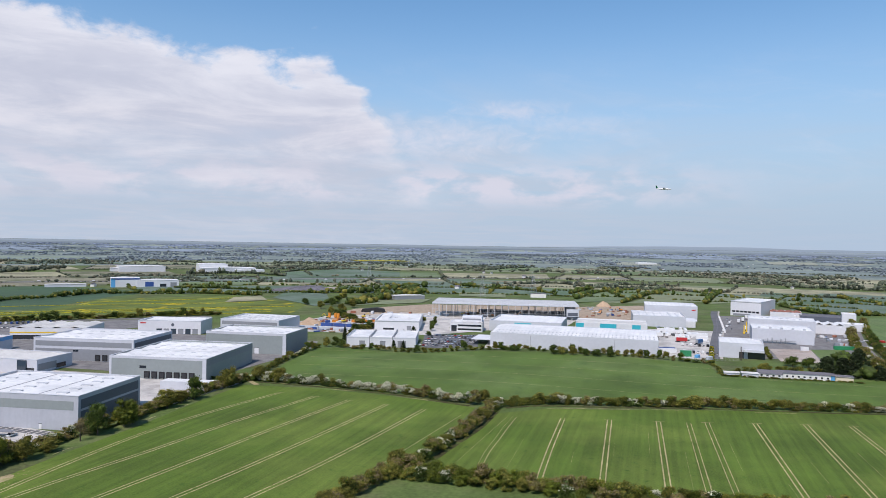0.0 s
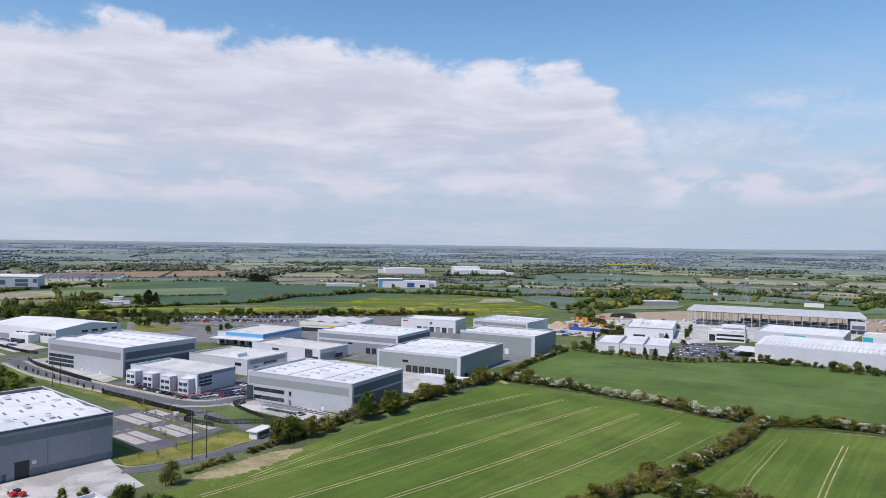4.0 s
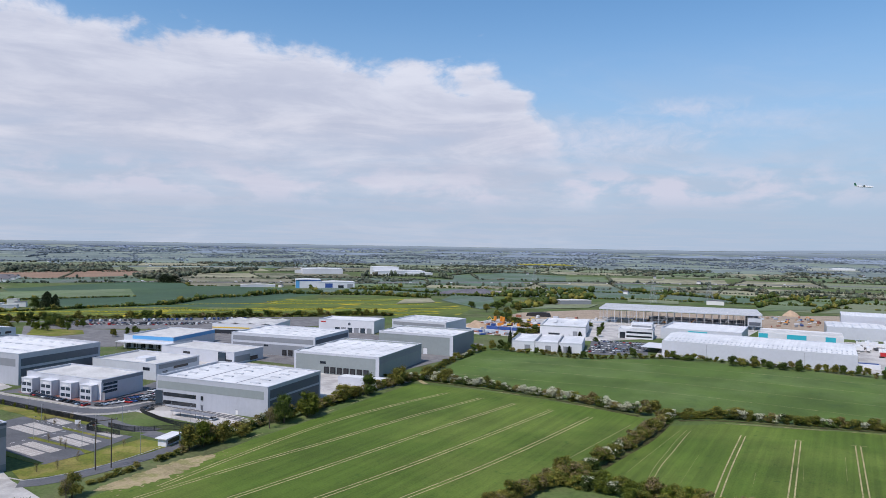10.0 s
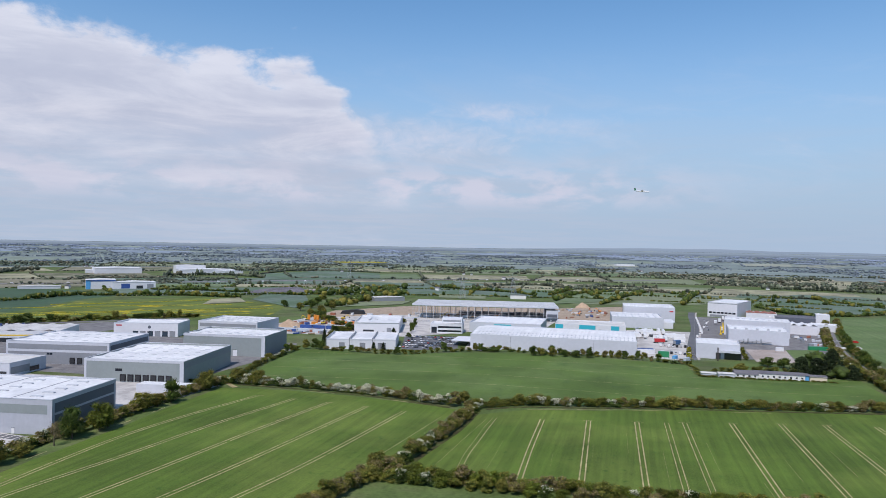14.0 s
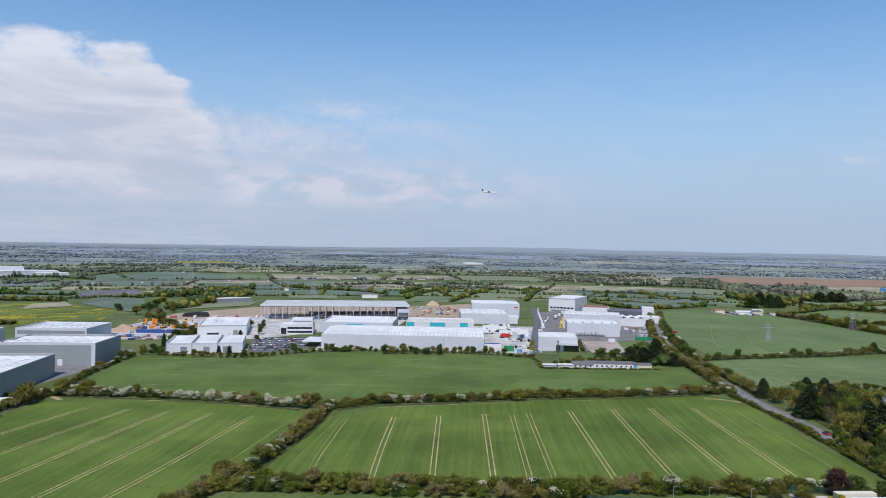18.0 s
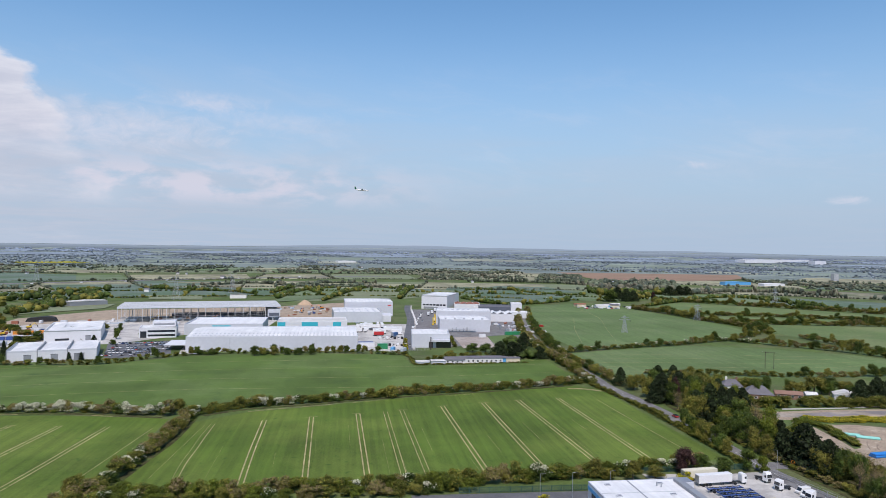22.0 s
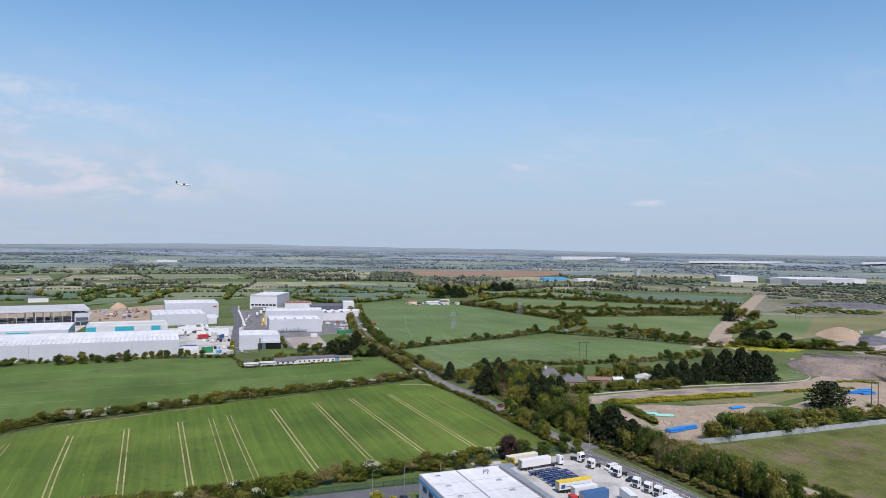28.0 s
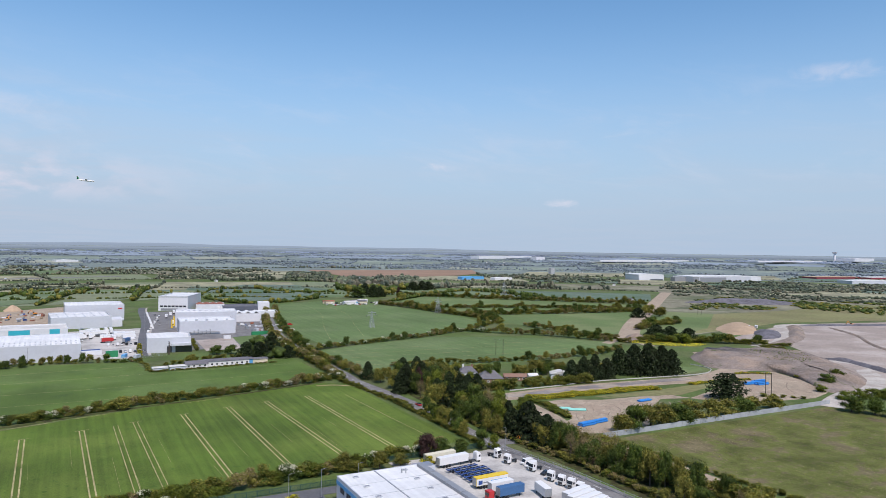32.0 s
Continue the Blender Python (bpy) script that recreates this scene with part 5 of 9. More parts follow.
b1 = Shed("warehouse", "warehouse with sky-blue fascia and wide loading canopy", -432.5, 338.4, 44, 52, 9.6, 15, CLAD_PALE, ROOF_OLD, spans=2, rise=0.8, lip=CLAD_PALE)
b1.band("right", 7.0, 9.6, SKYBLUE, 0, 0, 0.1, "fascia", "sky-blue fascia")
b1.band("front", 7.0, 9.6, SKYBLUE, 8, 0, 0.1, "fascia", "sky-blue fascia")
part("canopy", box(-44, -9, 5.2, 2, -0.1, 5.9), CLAD_WHITE, b1.ob, "white loading canopy")
for k in range(6):
    b1.dock("front", 3 + k * 6.6)
    part("canopy_post", box(-43.5 + k * 9, -8.8, 0, -43.2 + k * 9, -8.5, 5.2), STEEL, b1.ob)

w4 = Shed("warehouse", "pale grey warehouse with office windows and dark side band", -231.3, 233.2, 66, 46, 14.7, 9.5, CLAD, ROOF, spans=3, rise=0.8, along="y", lip=CLAD_PALE)
w4.band("front", 8.6, 12.4, CLAD_GREEN, 0.8, 2.2)
framed(w4, "right", (9.0, 13.0), (0.5, 8.0), 1.6)
for z in (1.2, 5.2):
    w4.window("front", 4.5, z, 20, 1.7, 8)
w4.window("front", 27.5, 5.0, 1.4, 1.9)
w4.door("front", 27.6, 1.2, 2.3, CLAD_DARK)
w4.door("front", 48, 1.2, 2.3, WHITE_PAINT)
part("corner_glazing", box(-66.3, -0.3, 0.2, -62, 8, 7.6), GLASS_BLUE, w4.ob, "dark glazed corner")
for i in range(3):
    for k in range(5):
        x, y = -8 - 22 * i - 3.5, 6 + 8 * k
        z = w4.height(x, y)
        v = part("rooflight", box(x - 2.6, y - 0.9, z - 0.2, x + 2.6, y + 0.9, z + 0.28, 0.1), ROOFLIGHT, w4.ob, "grey barrel rooflight")
for i in range(1, 3):
    part("roof_seam", box(-22 * i - 0.25, 0.4, w4.top - 0.1, -22 * i + 0.25, 45.6, w4.top + 0.12), CLAD_MID, w4.ob)

w5 = Shed("warehouse", "sage-grey warehouse with a row of loading docks", -245.8, 340.3, 60, 67, 12.8, 10, CLAD_GREEN, ROOF, spans=4, rise=0.8, along="x", lip=CLAD_PALE)
w5.band("front", 0, 12.8, CLAD_PALE, 57.6, 0, 0.08, "corner_frame")
w5.band("front", 0, 12.8, CLAD_PALE, 0, 58.6, 0.08, "corner_frame")
w5.band("front", 11.6, 12.75, CLAD_PALE, 0, 0, 0.1, "corner_frame")
w5.band("right", 8.6, 11.6, CLAD_MID, 1.5, 1.5)
for k in range(7):
    w5.dock("front", 22 + k * 4.6)
w5.window("front", 19, 6.2, 4, 1.4, 2)
w5.lights(5, 8, 3, 1.0, ROOFLIGHT)
lw = thing("dock_screen_wall", pose(-243, 322, 0, 0, 0, 10), "long low pale concrete screen wall beside docks", "wall")
part("wall_panel", box(-14, -6.2, 0, 14, -6, 4.6), CLAD_PALE, lw)
part("shelter_roof", box(-14, -6, 4.1, 14, 2, 4.5), ROOF, lw)
for k in range(6):
    part("post", box(-13.8 + k * 5.4, 1.6, 0, -13.5 + k * 5.4, 1.9, 4.1), STEEL, lw)

w6 = Shed("warehouse", "grey warehouse with pale roof, pale frame and docks", -325.6, 373.3, 70.5, 51, 14.6, 11, CLAD_PALE, ROOF, spans=3, rise=0.8, along="x", lip=CLAD_PALE)
w6.band("front", 9.4, 12.8, CLAD_MID, 1.4, 1.4)
w6.band("front", 0.2, 7.8, CLAD_MID, 1.4, 1.4)
framed(w6, "right", (9.6, 12.8), (0.4, 8.4))
for k in range(4):
    w6.dock("front", 44 + k * 5)
w6.door("front", 63.5, 4.4, 5, DARKSTEEL)
w6.window("front", 28, 6.0, 4, 1.3, 2)
w6.lights(8, 3, 3.2, 1.6, ROOFLIGHT)

w7 = Shed("warehouse", "grey warehouse with white roof beside hawthorn hedge", -251.2, 439.6, 62, 42, 14.9, 7, CLAD_GREEN, ROOF, spans=2, rise=0.8, along="x", lip=CLAD_PALE)
w7.band("front", 0, 14.9, CLAD_PALE, 59.4, 0, 0.08, "corner_frame")
w7.band("front", 13.4, 14.85, CLAD_PALE, 0, 0, 0.1, "corner_frame")
w7.band("right", 1.0, 13.0, CLAD_MID, 2.2, 2.0)
w7.door("front", 22, 4.4, 5.5, DARKSTEEL)
w7.door("front", 38, 3.2, 4.4, CLAD_WHITE)
w7.window("front", 34, 4.6, 2.4, 1.4, 1)
w7.lights(7, 3, 3.4, 1.4, ROOFLIGHT)

w8 = Shed("warehouse", "long white factory with yellow fascia stripe and sawtooth roof", -435.8, 444.5, 56, 44, 9, 24, CLAD_WHITE, ROOF_OLD, spans=4, rise=1.6, along="y", parapet=-1.2)
w8.band("front", 5.0, 6.0, YELLOW, 0, 0, 0.08, "fascia", "yellow fascia stripe")
w8.band("front", 0.2, 3.6, GLASS_DARK, 2, 30, 0.08, "glazing")
w9 = Shed("showroom", "white showroom hall with row of roller doors", -371.9, 506.1, 54, 30, 11.3, 17, CLAD_WHITE, ROOF, "showroom", spans=1, rise=1.0, lip=CLAD_PALE)
for k in range(6):
    w9.door("front", 16 + k * 6.2, 4.6, 4.4, CLAD_MID if k % 2 else GLASS_BLUE)
part("logo_disc", tube((-24, -0.02, 8), (-24, -0.15, 8), 1.3, 1.3, 16), CLAD_DARK, w9.ob, "dark round emblem")
part("sign_bar", w9.slab("front", 2, 8.8, 5, 1.0, 0.1), RED, w9.ob)
w10 = Shed("warehouse", "grey warehouse with ribbed white roof", -308.5, 526.9, 55, 44, 13, 5, CLAD_PALE, ROOF, spans=3, rise=1.0, along="y")
w10.band("front", 8, 11, CLAD_MID, 1.4, 1.4)
w10.lights(9, 3, 0.8, 8, ROOFLIGHT)

# second estate
e1 = Shed("factory_unit", "white factory unit with green trim and pale ribbed roof", -207.3, 605.2, 41.5, 66, 9.6, 16, CLAD_WHITE, ROOF, "factory", spans=2, rise=1.6, along="y", parapet=0.0)
e1.band("front", 8.4, 9.2, CLAD_GREEN, 0, 0, 0.06, "trim_stripe", "sage green trim stripe")
e1.lights(3, 1, 8, 20, ROOF)
e1.door("front", 30, 4, 4.5, CLAD_MID)
e1.window("front", 8, 1.2, 10, 1.5, 5)
e2 = Shed("factory_unit", "low white three-bay factory with grey doors", -176.9, 508.5, 54, 44, 8.0, 16, CLAD_WHITE, ROOF, "factory", spans=3, rise=0.9, along="y", parapet=0.2)
for k in range(3):
    e2.door("front", 10 + k * 16, 4.4, 4.8, CLAD_MID)
    part("fin_wall", box(-54 + k * 18 - 0.3, -0.1, 0, -54 + k * 18 + 0.3, 44, 8.7), CLAD_MID, e2.ob)
e2.door("front", 40, 4.4, 4.8, CLAD_MID)
e2.band("front", 6.8, 7.8, CLAD_PALE, 0, 0)
e3 = Shed("office_block", "white two-storey office block with ribbon windows", -151.9, 624.9, 30, 24, 8.6, 10, CLAD_WHITE, ROOF, "office", spans=1, rise=0.4, lip=CLAD_WHITE)
for z in (1.4, 5.0):
    e3.window("front", 7, z, 22, 1.5, 9)
e3.band("front", 0.2, 5.8, GLASS_DARK, 1, 24, 0.08, "glazing")
part("upper_storey", box(-20, 8, 8.6, -1, 22, 13.4, 0.1), CLAD_WHITE, e3.ob, "white plant storey")
part("upper_louvre", box(-19, 7.95, 10, -2, 8.0, 11.6), CLAD_MID, e3.ob)


def steel_hall():
    """A roofed steel frame still without walls."""
    L, D, h = 161, 60, 16.5
    ob = thing("steel_frame_hall", pose(-77.6, 763, 0, 0, 0, 11), "unfinished steel-frame hall with white roof and open sides", "building under construction")
    part("roof", box(-L, 0, h - 1.0, 0, D, h, 0.05), ROOF, ob)
    for k in range(9):
        part("roof_rib", box(-L, 3 + k * 7, h, 0, 3.9 + k * 7, h + 0.5), ROOFLIGHT, ob)
    part("fascia", box(-L - 0.3, -0.3, h - 1.6, 0.3, 0, h + 0.2), CLAD_PALE, ob, "pale upper cladding strip")
    part("fascia", box(0.0, 0, h - 2.2, 0.3, D, h + 0.2), CLAD_PALE, ob)
    part("end_block", box(-13, -0.2, 4.5, -0.1, 10, 12.5), CLAD_PALE, ob, "pale grey cladded office block on legs")
    part("end_block_opening", box(-12, -0.3, 5.2, -1.2, -0.2, 8.6), CLAD_DARK, ob)
    part("floor_slab", box(-L, 0, 0, 0, D, 0.3), CONCRETE, ob)
    for i in range(22):
        for y in (0.5, D / 2, D - 0.5):
            x = -L + 0.5 + i * (L - 1) / 21
            part("column", box(x - 0.25, y - 0.25, 0.3, x + 0.25, y + 0.25, h - 1), STEEL_PALE, ob)
    for i in range(21):
        x = -L + 0.5 + i * (L - 1) / 21
        if i % 4 == 0:
            part("brace", tube((x, 0.5, 0.3), (x + 8, 0.5, h - 5), 0.16, 0.16, 4), STEEL_PALE, ob)
    part("back_wall", box(-L * 0.7, D - 0.3, 0.3, -12, D, 4.6), CLAD_DARK, ob)
    part("side_wall", box(-12, D - 20, 0.3, -0.4, D - 0.4, h - 2), CLAD_DARK, ob)
    for k in range(3):
        part("rail", box(-L, 0.3, 4 + k * 2.6, 0, 0.5, 4.15 + k * 2.6), STEEL_PALE, ob)


steel_hall()
e5 = Shed("shed", "wide pale grey shed with blue emblem on its gable", -81, 643, 68, 60, 10, 2, CLAD_PALE, ROOF, "shed", spans=1, rise=1.4, along="y", parapet=0.1)
part("emblem", box(-44, -0.15, 5.0, -28, -0.01, 8.6, 0.05), TURQUOISE, e5.ob, "blue curved emblem")
e6 = Shed("long_shed", "very long pale grey shed with rooflights in rows", 4.3, 544.6, 129, 66, 11.6, 1.8, CLAD_PALE, ROOF, "shed", spans=1, rise=2.6, along="x", parapet=-2.2)
for i in range(40):
    for k, yy in enumerate((6, 14)):
        x = -3 - i * 3.1
        z = e6.height(x, yy)
        part("rooflight", box(x - 0.45, yy - 2.4, z - 0.35, x + 0.45, yy + 2.4, z + 0.22), ROOFLIGHT, e6.ob)
e6.pipes("front", 2)
lean = part("canopy", box(-146, 6, 4.2, -129.2, 34, 4.7), CLAD_WHITE, e6.ob, "white side canopy")
for k in range(3):
    part("canopy_post", box(-145.5, 7 + k * 12, 0, -145.2, 7.3 + k * 12, 4.2), STEEL, e6.ob)
e7 = Shed("shed", "low white shed with turquoise wall panels", -5, 673, 66, 40, 9, 3, CLAD_WHITE, ROOF_OLD, "shed", spans=1, rise=0.8, along="x")
for s0, s1 in ((0, 58.3), (22.5, 28), (52, 6)):
    e7.band("front", 1.5, 8.4, TURQUOISE, s0 + 0.3, s1, 0.08, "wall_panel", "turquoise wall panel")
e7.window("front", 36, 2, 10, 2.4, 4)
e8 = Shed("factory_hall", "large pale grey factory hall with white roof", 32, 747.3, 52, 56, 11.2, 4, CLAD_PALE, ROOF, "factory", spans=2, rise=1.2, along="y", parapet=0.1)
e8.lights(6, 2, 1.2, 16, ROOFLIGHT)
part("side_wing", box(0.1, 4, 0, 10, 40, 6.5, 0.1), CLAD_WHITE, e8.ob)
part("loading_canopy", box(0.1, 8, 6.6, 12, 34, 7.0), CLAD_WHITE, e8.ob)
e8b = Shed("factory_hall", "taller pale hall with white roof behind another", 46.8, 812.4, 56, 50, 17, 2, CLAD_PALE, ROOF, "factory", spans=1, rise=1.2, along="x", parapet=0.1)
e8b.band("right", 9, 11, CLAD_MID, 4, 4)
part("sign_bar", e8b.slab("front", 50, 12, 4, 1.5, 0.1), RED, e8b.ob)
e10 = Shed("unit", "white box-shaped unit with dark open loading bay", 78.9, 557.4, 31, 34, 11.3, -4, CLAD_PALE, ROOF, "factory", spans=1, rise=1.0, along="y", parapet=0.2)
e10.door("front", 20, 12, 5.2, GLASS_DARK, 0, "loading_bay")
part("bay_canopy", box(-14, -4, 5.4, 0, -0.1, 7.2), CLAD_PALE, e10.ob)
e10.door("front", 14, 3.4, 4.6, DARKSTEEL)
e11 = Shed("unit", "pale factory unit with plant on a flat roof", 132.6, 658.6, 49, 40, 12.3, -4, CLAD_PALE, ROOF, "factory", spans=1, rise=0.8, along="x", parapet=0.3)
for k in range(5):
    part("roof_plant", box(-44 + k * 9, 6, 11, -42 + k * 9, 8.4, 13.2), ROOFLIGHT, e11.ob)
for k in range(6):
    part("pipework", tube((-40 + k * 3.5, -1.5, 0), (-40 + k * 3.5, -1.5, 3 + (k % 3)), 0.5, 0.5, 8), STEEL, e11.ob)
part("pipe_rack", box(-40, -2.5, 2.4, -14, -1.0, 2.8), STEEL, e11.ob)
e11b = Shed("unit", "long grey factory unit with curved white side hall", 144.9, 716, 58, 36, 15, -8, CLAD_PALE, ROOF, "factory", spans=1, rise=0.8, along="x", parapet=0.2)
e11b.lights(9, 1, 3, 1, ROOFLIGHT_DARK)
e12 = Shed("office_block", "tall white production block with one low row of windows", 123.2, 901, 35, 67, 18, -22, CLAD_WHITE, ROOF, "factory", spans=1, rise=0.5, lip=CLAD_WHITE)
for k in range(7):
    e12.window("front", 2 + k * 4.6, 4.6, 3.4, 1.9, 2)
e12.band("front", 0.2, 3.0, CLAD_MID, 3, 12)
e12.band("front", 16.6, 17.4, CLAD_GREEN, 0, 0)
e13 = Shed("shed", "white storage tent hall", 178, 752, 36, 24, 9, -8, CLAD_WHITE, ROOF, "shed", spans=4, rise=2.2, along="y", parapet=-1.8)
e14 = Shed("shed", "low shed with dull red roof", 168, 905, 34, 30, 7, -8, CLAD_WHITE, RUST, "shed", spans=4, rise=1.6, along="y", parapet=-1.0)
e15 = Shed("shed", "dark flat-roofed storage shed", 205, 872, 44, 40, 6, -8, CLAD_DARK, ROOF_TILE, "shed", spans=1, rise=0.5)
e16 = Shed("shed", "white side shed with red panel", 206, 790, 24, 20, 7, -8, CLAD_WHITE, ROOF, "shed", spans=2, rise=1.0)
e15b = Shed("shed", "white corner shed beside the country road", 216, 868, 14, 22, 11, -10, CLAD_WHITE, ROOF, "shed", spans=2, rise=1.2)


def gabled_house(name, label, x, y, w, d, h, rise, yaw, wall, roof, category="house", hip=0.0, chimneys=0, windows=True):
    ob = thing(name, pose(x, y, 0, 0, 0, yaw), label, category)
    part("wall", box(-w / 2, -d / 2, -0.2, w / 2, d / 2, h), wall, ob)
    bm = bmesh.new()
    o = 0.4
    lo = [bm.verts.new(p) for p in ((-w / 2 - o, -d / 2 - o, h - 0.1), (w / 2 + o, -d / 2 - o, h - 0.1), (w / 2 + o, d / 2 + o, h - 0.1), (-w / 2 - o, d / 2 + o, h - 0.1))]
    a, b = bm.verts.new((-w / 2 - o + hip, 0, h + rise)), bm.verts.new((w / 2 + o - hip, 0, h + rise))
    for q in ((lo[0], lo[1], b, a), (lo[2], lo[3], a, b), (lo[1], lo[2], b), (lo[3], lo[0], a), (lo[3], lo[2], lo[1], lo[0])):
        bm.faces.new(q)
    r = part("roof", bm, roof, ob)
    for k in range(chimneys):
        cx = -w / 2 + (k + 0.5) * w / chimneys
        c = part("chimney", box(cx - 0.5, -0.4, h + rise * 0.4, cx + 0.5, 0.4, h + rise + 1.4), BRICK if k else RENDERED, r)
    if windows:
        n = max(2, int(w / 3.2))
        for z in ([1.0, 3.8] if h > 4.5 else [0.9]):
            for k in range(n):
                cx = -w / 2 + (k + 0.5) * w / n
                f = part("window", box(cx - 0.75, -d / 2 - 0.05, z, cx + 0.75, -d / 2 + 0.02, z + 1.35), WHITE_PAINT, ob)
                part("pane", box(cx - 0.62, -d / 2 - 0.07, z + 0.12, cx + 0.62, -d / 2, z + 1.22), GLASS_DARK, f)
    return ob


gabled_house("house", "white two-storey house with slate hipped roof among trees", 216, 371, 11, 9, 5.8, 3.2, -20, RENDERED, ROOF_TILE, hip=3.5, chimneys=2)
gabled_house("house", "bungalow with brown hipped roof among trees", 226, 361, 15, 11, 3.2, 4.2, -20, BRICK, ROOF_TILE, hip=5.0, chimneys=1)
gabled_house("outbuilding", "low red-roofed outbuilding in a garden", 244, 360, 14, 6, 2.8, 1.5, -25, BRICK, BRICK, "shed")
gabled_house("outbuilding", "small white garden shed", 256, 358, 6, 5, 2.8, 1.2, -15, RENDERED, ROOF_OLD, "shed")
gabled_house("outbuilding", "grey polytunnel-like farm shed", 276, 356, 9, 12, 3.0, 1.8, 60, CLAD_PALE, ROOF_OLD, "shed")
gabled_house("outbuilding", "pale metal farm shed", 292, 352, 8, 12, 3.0, 1.6, 60, CLAD_PALE, ROOF_OLD, "shed")
# low row beside the field
gabled_house("bungalow", "low cream building with flat dark roof", 115, 489, 10, 8, 3.0, 0.6, 0, CREAM, ROOF_TILE, windows=False)
gabled_house("bungalow", "grey roofed workshop row with white windows", 92, 488, 30, 9, 3.4, 1.2, 2, RENDERED, ROOF_TILE)
gabled_house("bungalow", "blue-grey shed with pitched roof", 106, 489, 7, 8, 3.2, 1.0, 2, SKYBLUE, ROOF_TILE, windows=False)
gabled_house("bungalow", "dark slate roofed cottage", 72, 485, 14, 8, 2.6, 2.0, 2, RENDERED, ROOF_TILE)
gabled_house("bungalow", "small pale blue shed", 60, 482, 10, 6, 2.4, 0.6, 2, CLAD_PALE, ROOF_OLD, windows=False)
gabled_house("bungalow", "small pale shed with grey roof", 49, 481, 9, 5, 2.2, 0.6, 4, CLAD_PALE, ROOF_OLD, windows=False)

# office building below the eye, with stepped parapets
def office_near():
    ob = thing("office_building", pose(74.4, 209.5, 0), "flat-roofed white and blue-grey office with stepped parapet", "office")
    W, D, h = 29.5, 95, 9
    part("wall", box(0, -D, -0.2, 0.35, 0, h), CLAD_PALE, ob)
    part("wall", box(0.35, -0.35, -0.2, W, 0, h), CLAD_PALE, ob)
    part("wall", box(W - 0.35, -D, -0.2, W, -0.35, h), CLAD_PALE, ob)
    part("roof", box(0.3, -D, h - 0.6, W - 0.3, -0.3, h - 0.1), ROOF, ob)
    part("fascia", box(-0.08, -D, h - 2.4, 0.0, 0.05, h - 1.2), SKYBLUE, ob, "blue fascia stripe")
    part("roof_seam", box(12.5, -D, h - 0.1, 12.9, -0.3, h + 0.02), CLAD_MID, ob)
    for k in range(5):
        y0 = -2 - k * 10
        p = part("parapet", box(W - 2.2, y0 - 9.6, h - 0.1, W, y0, h + 0.9 - 0.0 * k, 0.05), CLAD_MID, ob)
        part("roof_step", box(W, y0 - 7, 0, W + 1.6, y0 - 0.5, h - 0.8), CLAD_PALE, ob)
        part("roof_seam", box(0.4, y0 - 9, h - 0.1, W - 2.4, y0 - 8.8, h), ROOFLIGHT, ob)
    for k in range(5):
        for x in (4, 21):
            y = -4 - 9.5 * k
            v = part("roof_vent", box(x, y - 0.6, h - 0.1, x + 1.8, y + 0.6, h + 0.25, 0.05), ROOFLIGHT, ob)
            part("vent_cap", box(x + 0.3, y - 0.35, h + 0.25, x + 1.5, y + 0.35, h + 0.34), ROOFLIGHT_DARK, v)
    part("flue", tube((20, -6, h), (20, -6, h + 1.2), 0.25), STEEL, ob)
    part("flue", tube((21, -7, h), (21, -7, h + 0.9), 0.2), STEEL, ob)
    for z in (1.2, 4.9):
        for k in range(16):
            f = part("window", box(-0.06, -3.5 - k * 5.6 - 3.6, z, 0.0, -3.5 - k * 5.6, z + 1.7), DARKSTEEL, ob)
            part("pane", box(-0.09, -3.5 - k * 5.6 - 3.4, z + 0.15, -0.05, -3.5 - k * 5.6 - 0.2, z + 1.55), GLASS_DARK, f)
    part("annex", box(W - 1, 0.1, 0, W + 6, 5, 7.6, 0.05), CLAD_PALE, ob, "small grey annex")
    part("annex_roof", box(W - 0.8, 0.3, 7.6, W + 5.8, 4.8, 7.75), ROOFLIGHT_DARK, ob)


office_near()
k1 = thing("gatehouse", pose(-236, 178, 0.1, 0, 0, 15), "small white flat-roofed gatehouse with dark glass", "gatehouse")
part("wall", box(0, 0, 0, 4, 9, 3.0), CLAD_WHITE, k1)
part("glazing", box(-0.05, 1, 0.8, 4.05, 8, 2.4), GLASS_DARK, k1)
part("roof", box(-0.8, -0.8, 3.0, 4.8, 9.8, 3.4), ROOF, k1)

# roof in the near corner of the plot beside the hedge
n1 = Shed("warehouse", "near white roof with raised ribs and skylight strips", -150, 34, 43, 60, 11, 0, CLAD_PALE, ROOF, spans=2, rise=0.8, lip=CLAD_PALE)
n1.lights(4, 6, 0.8, 3.4, ROOFLIGHT)

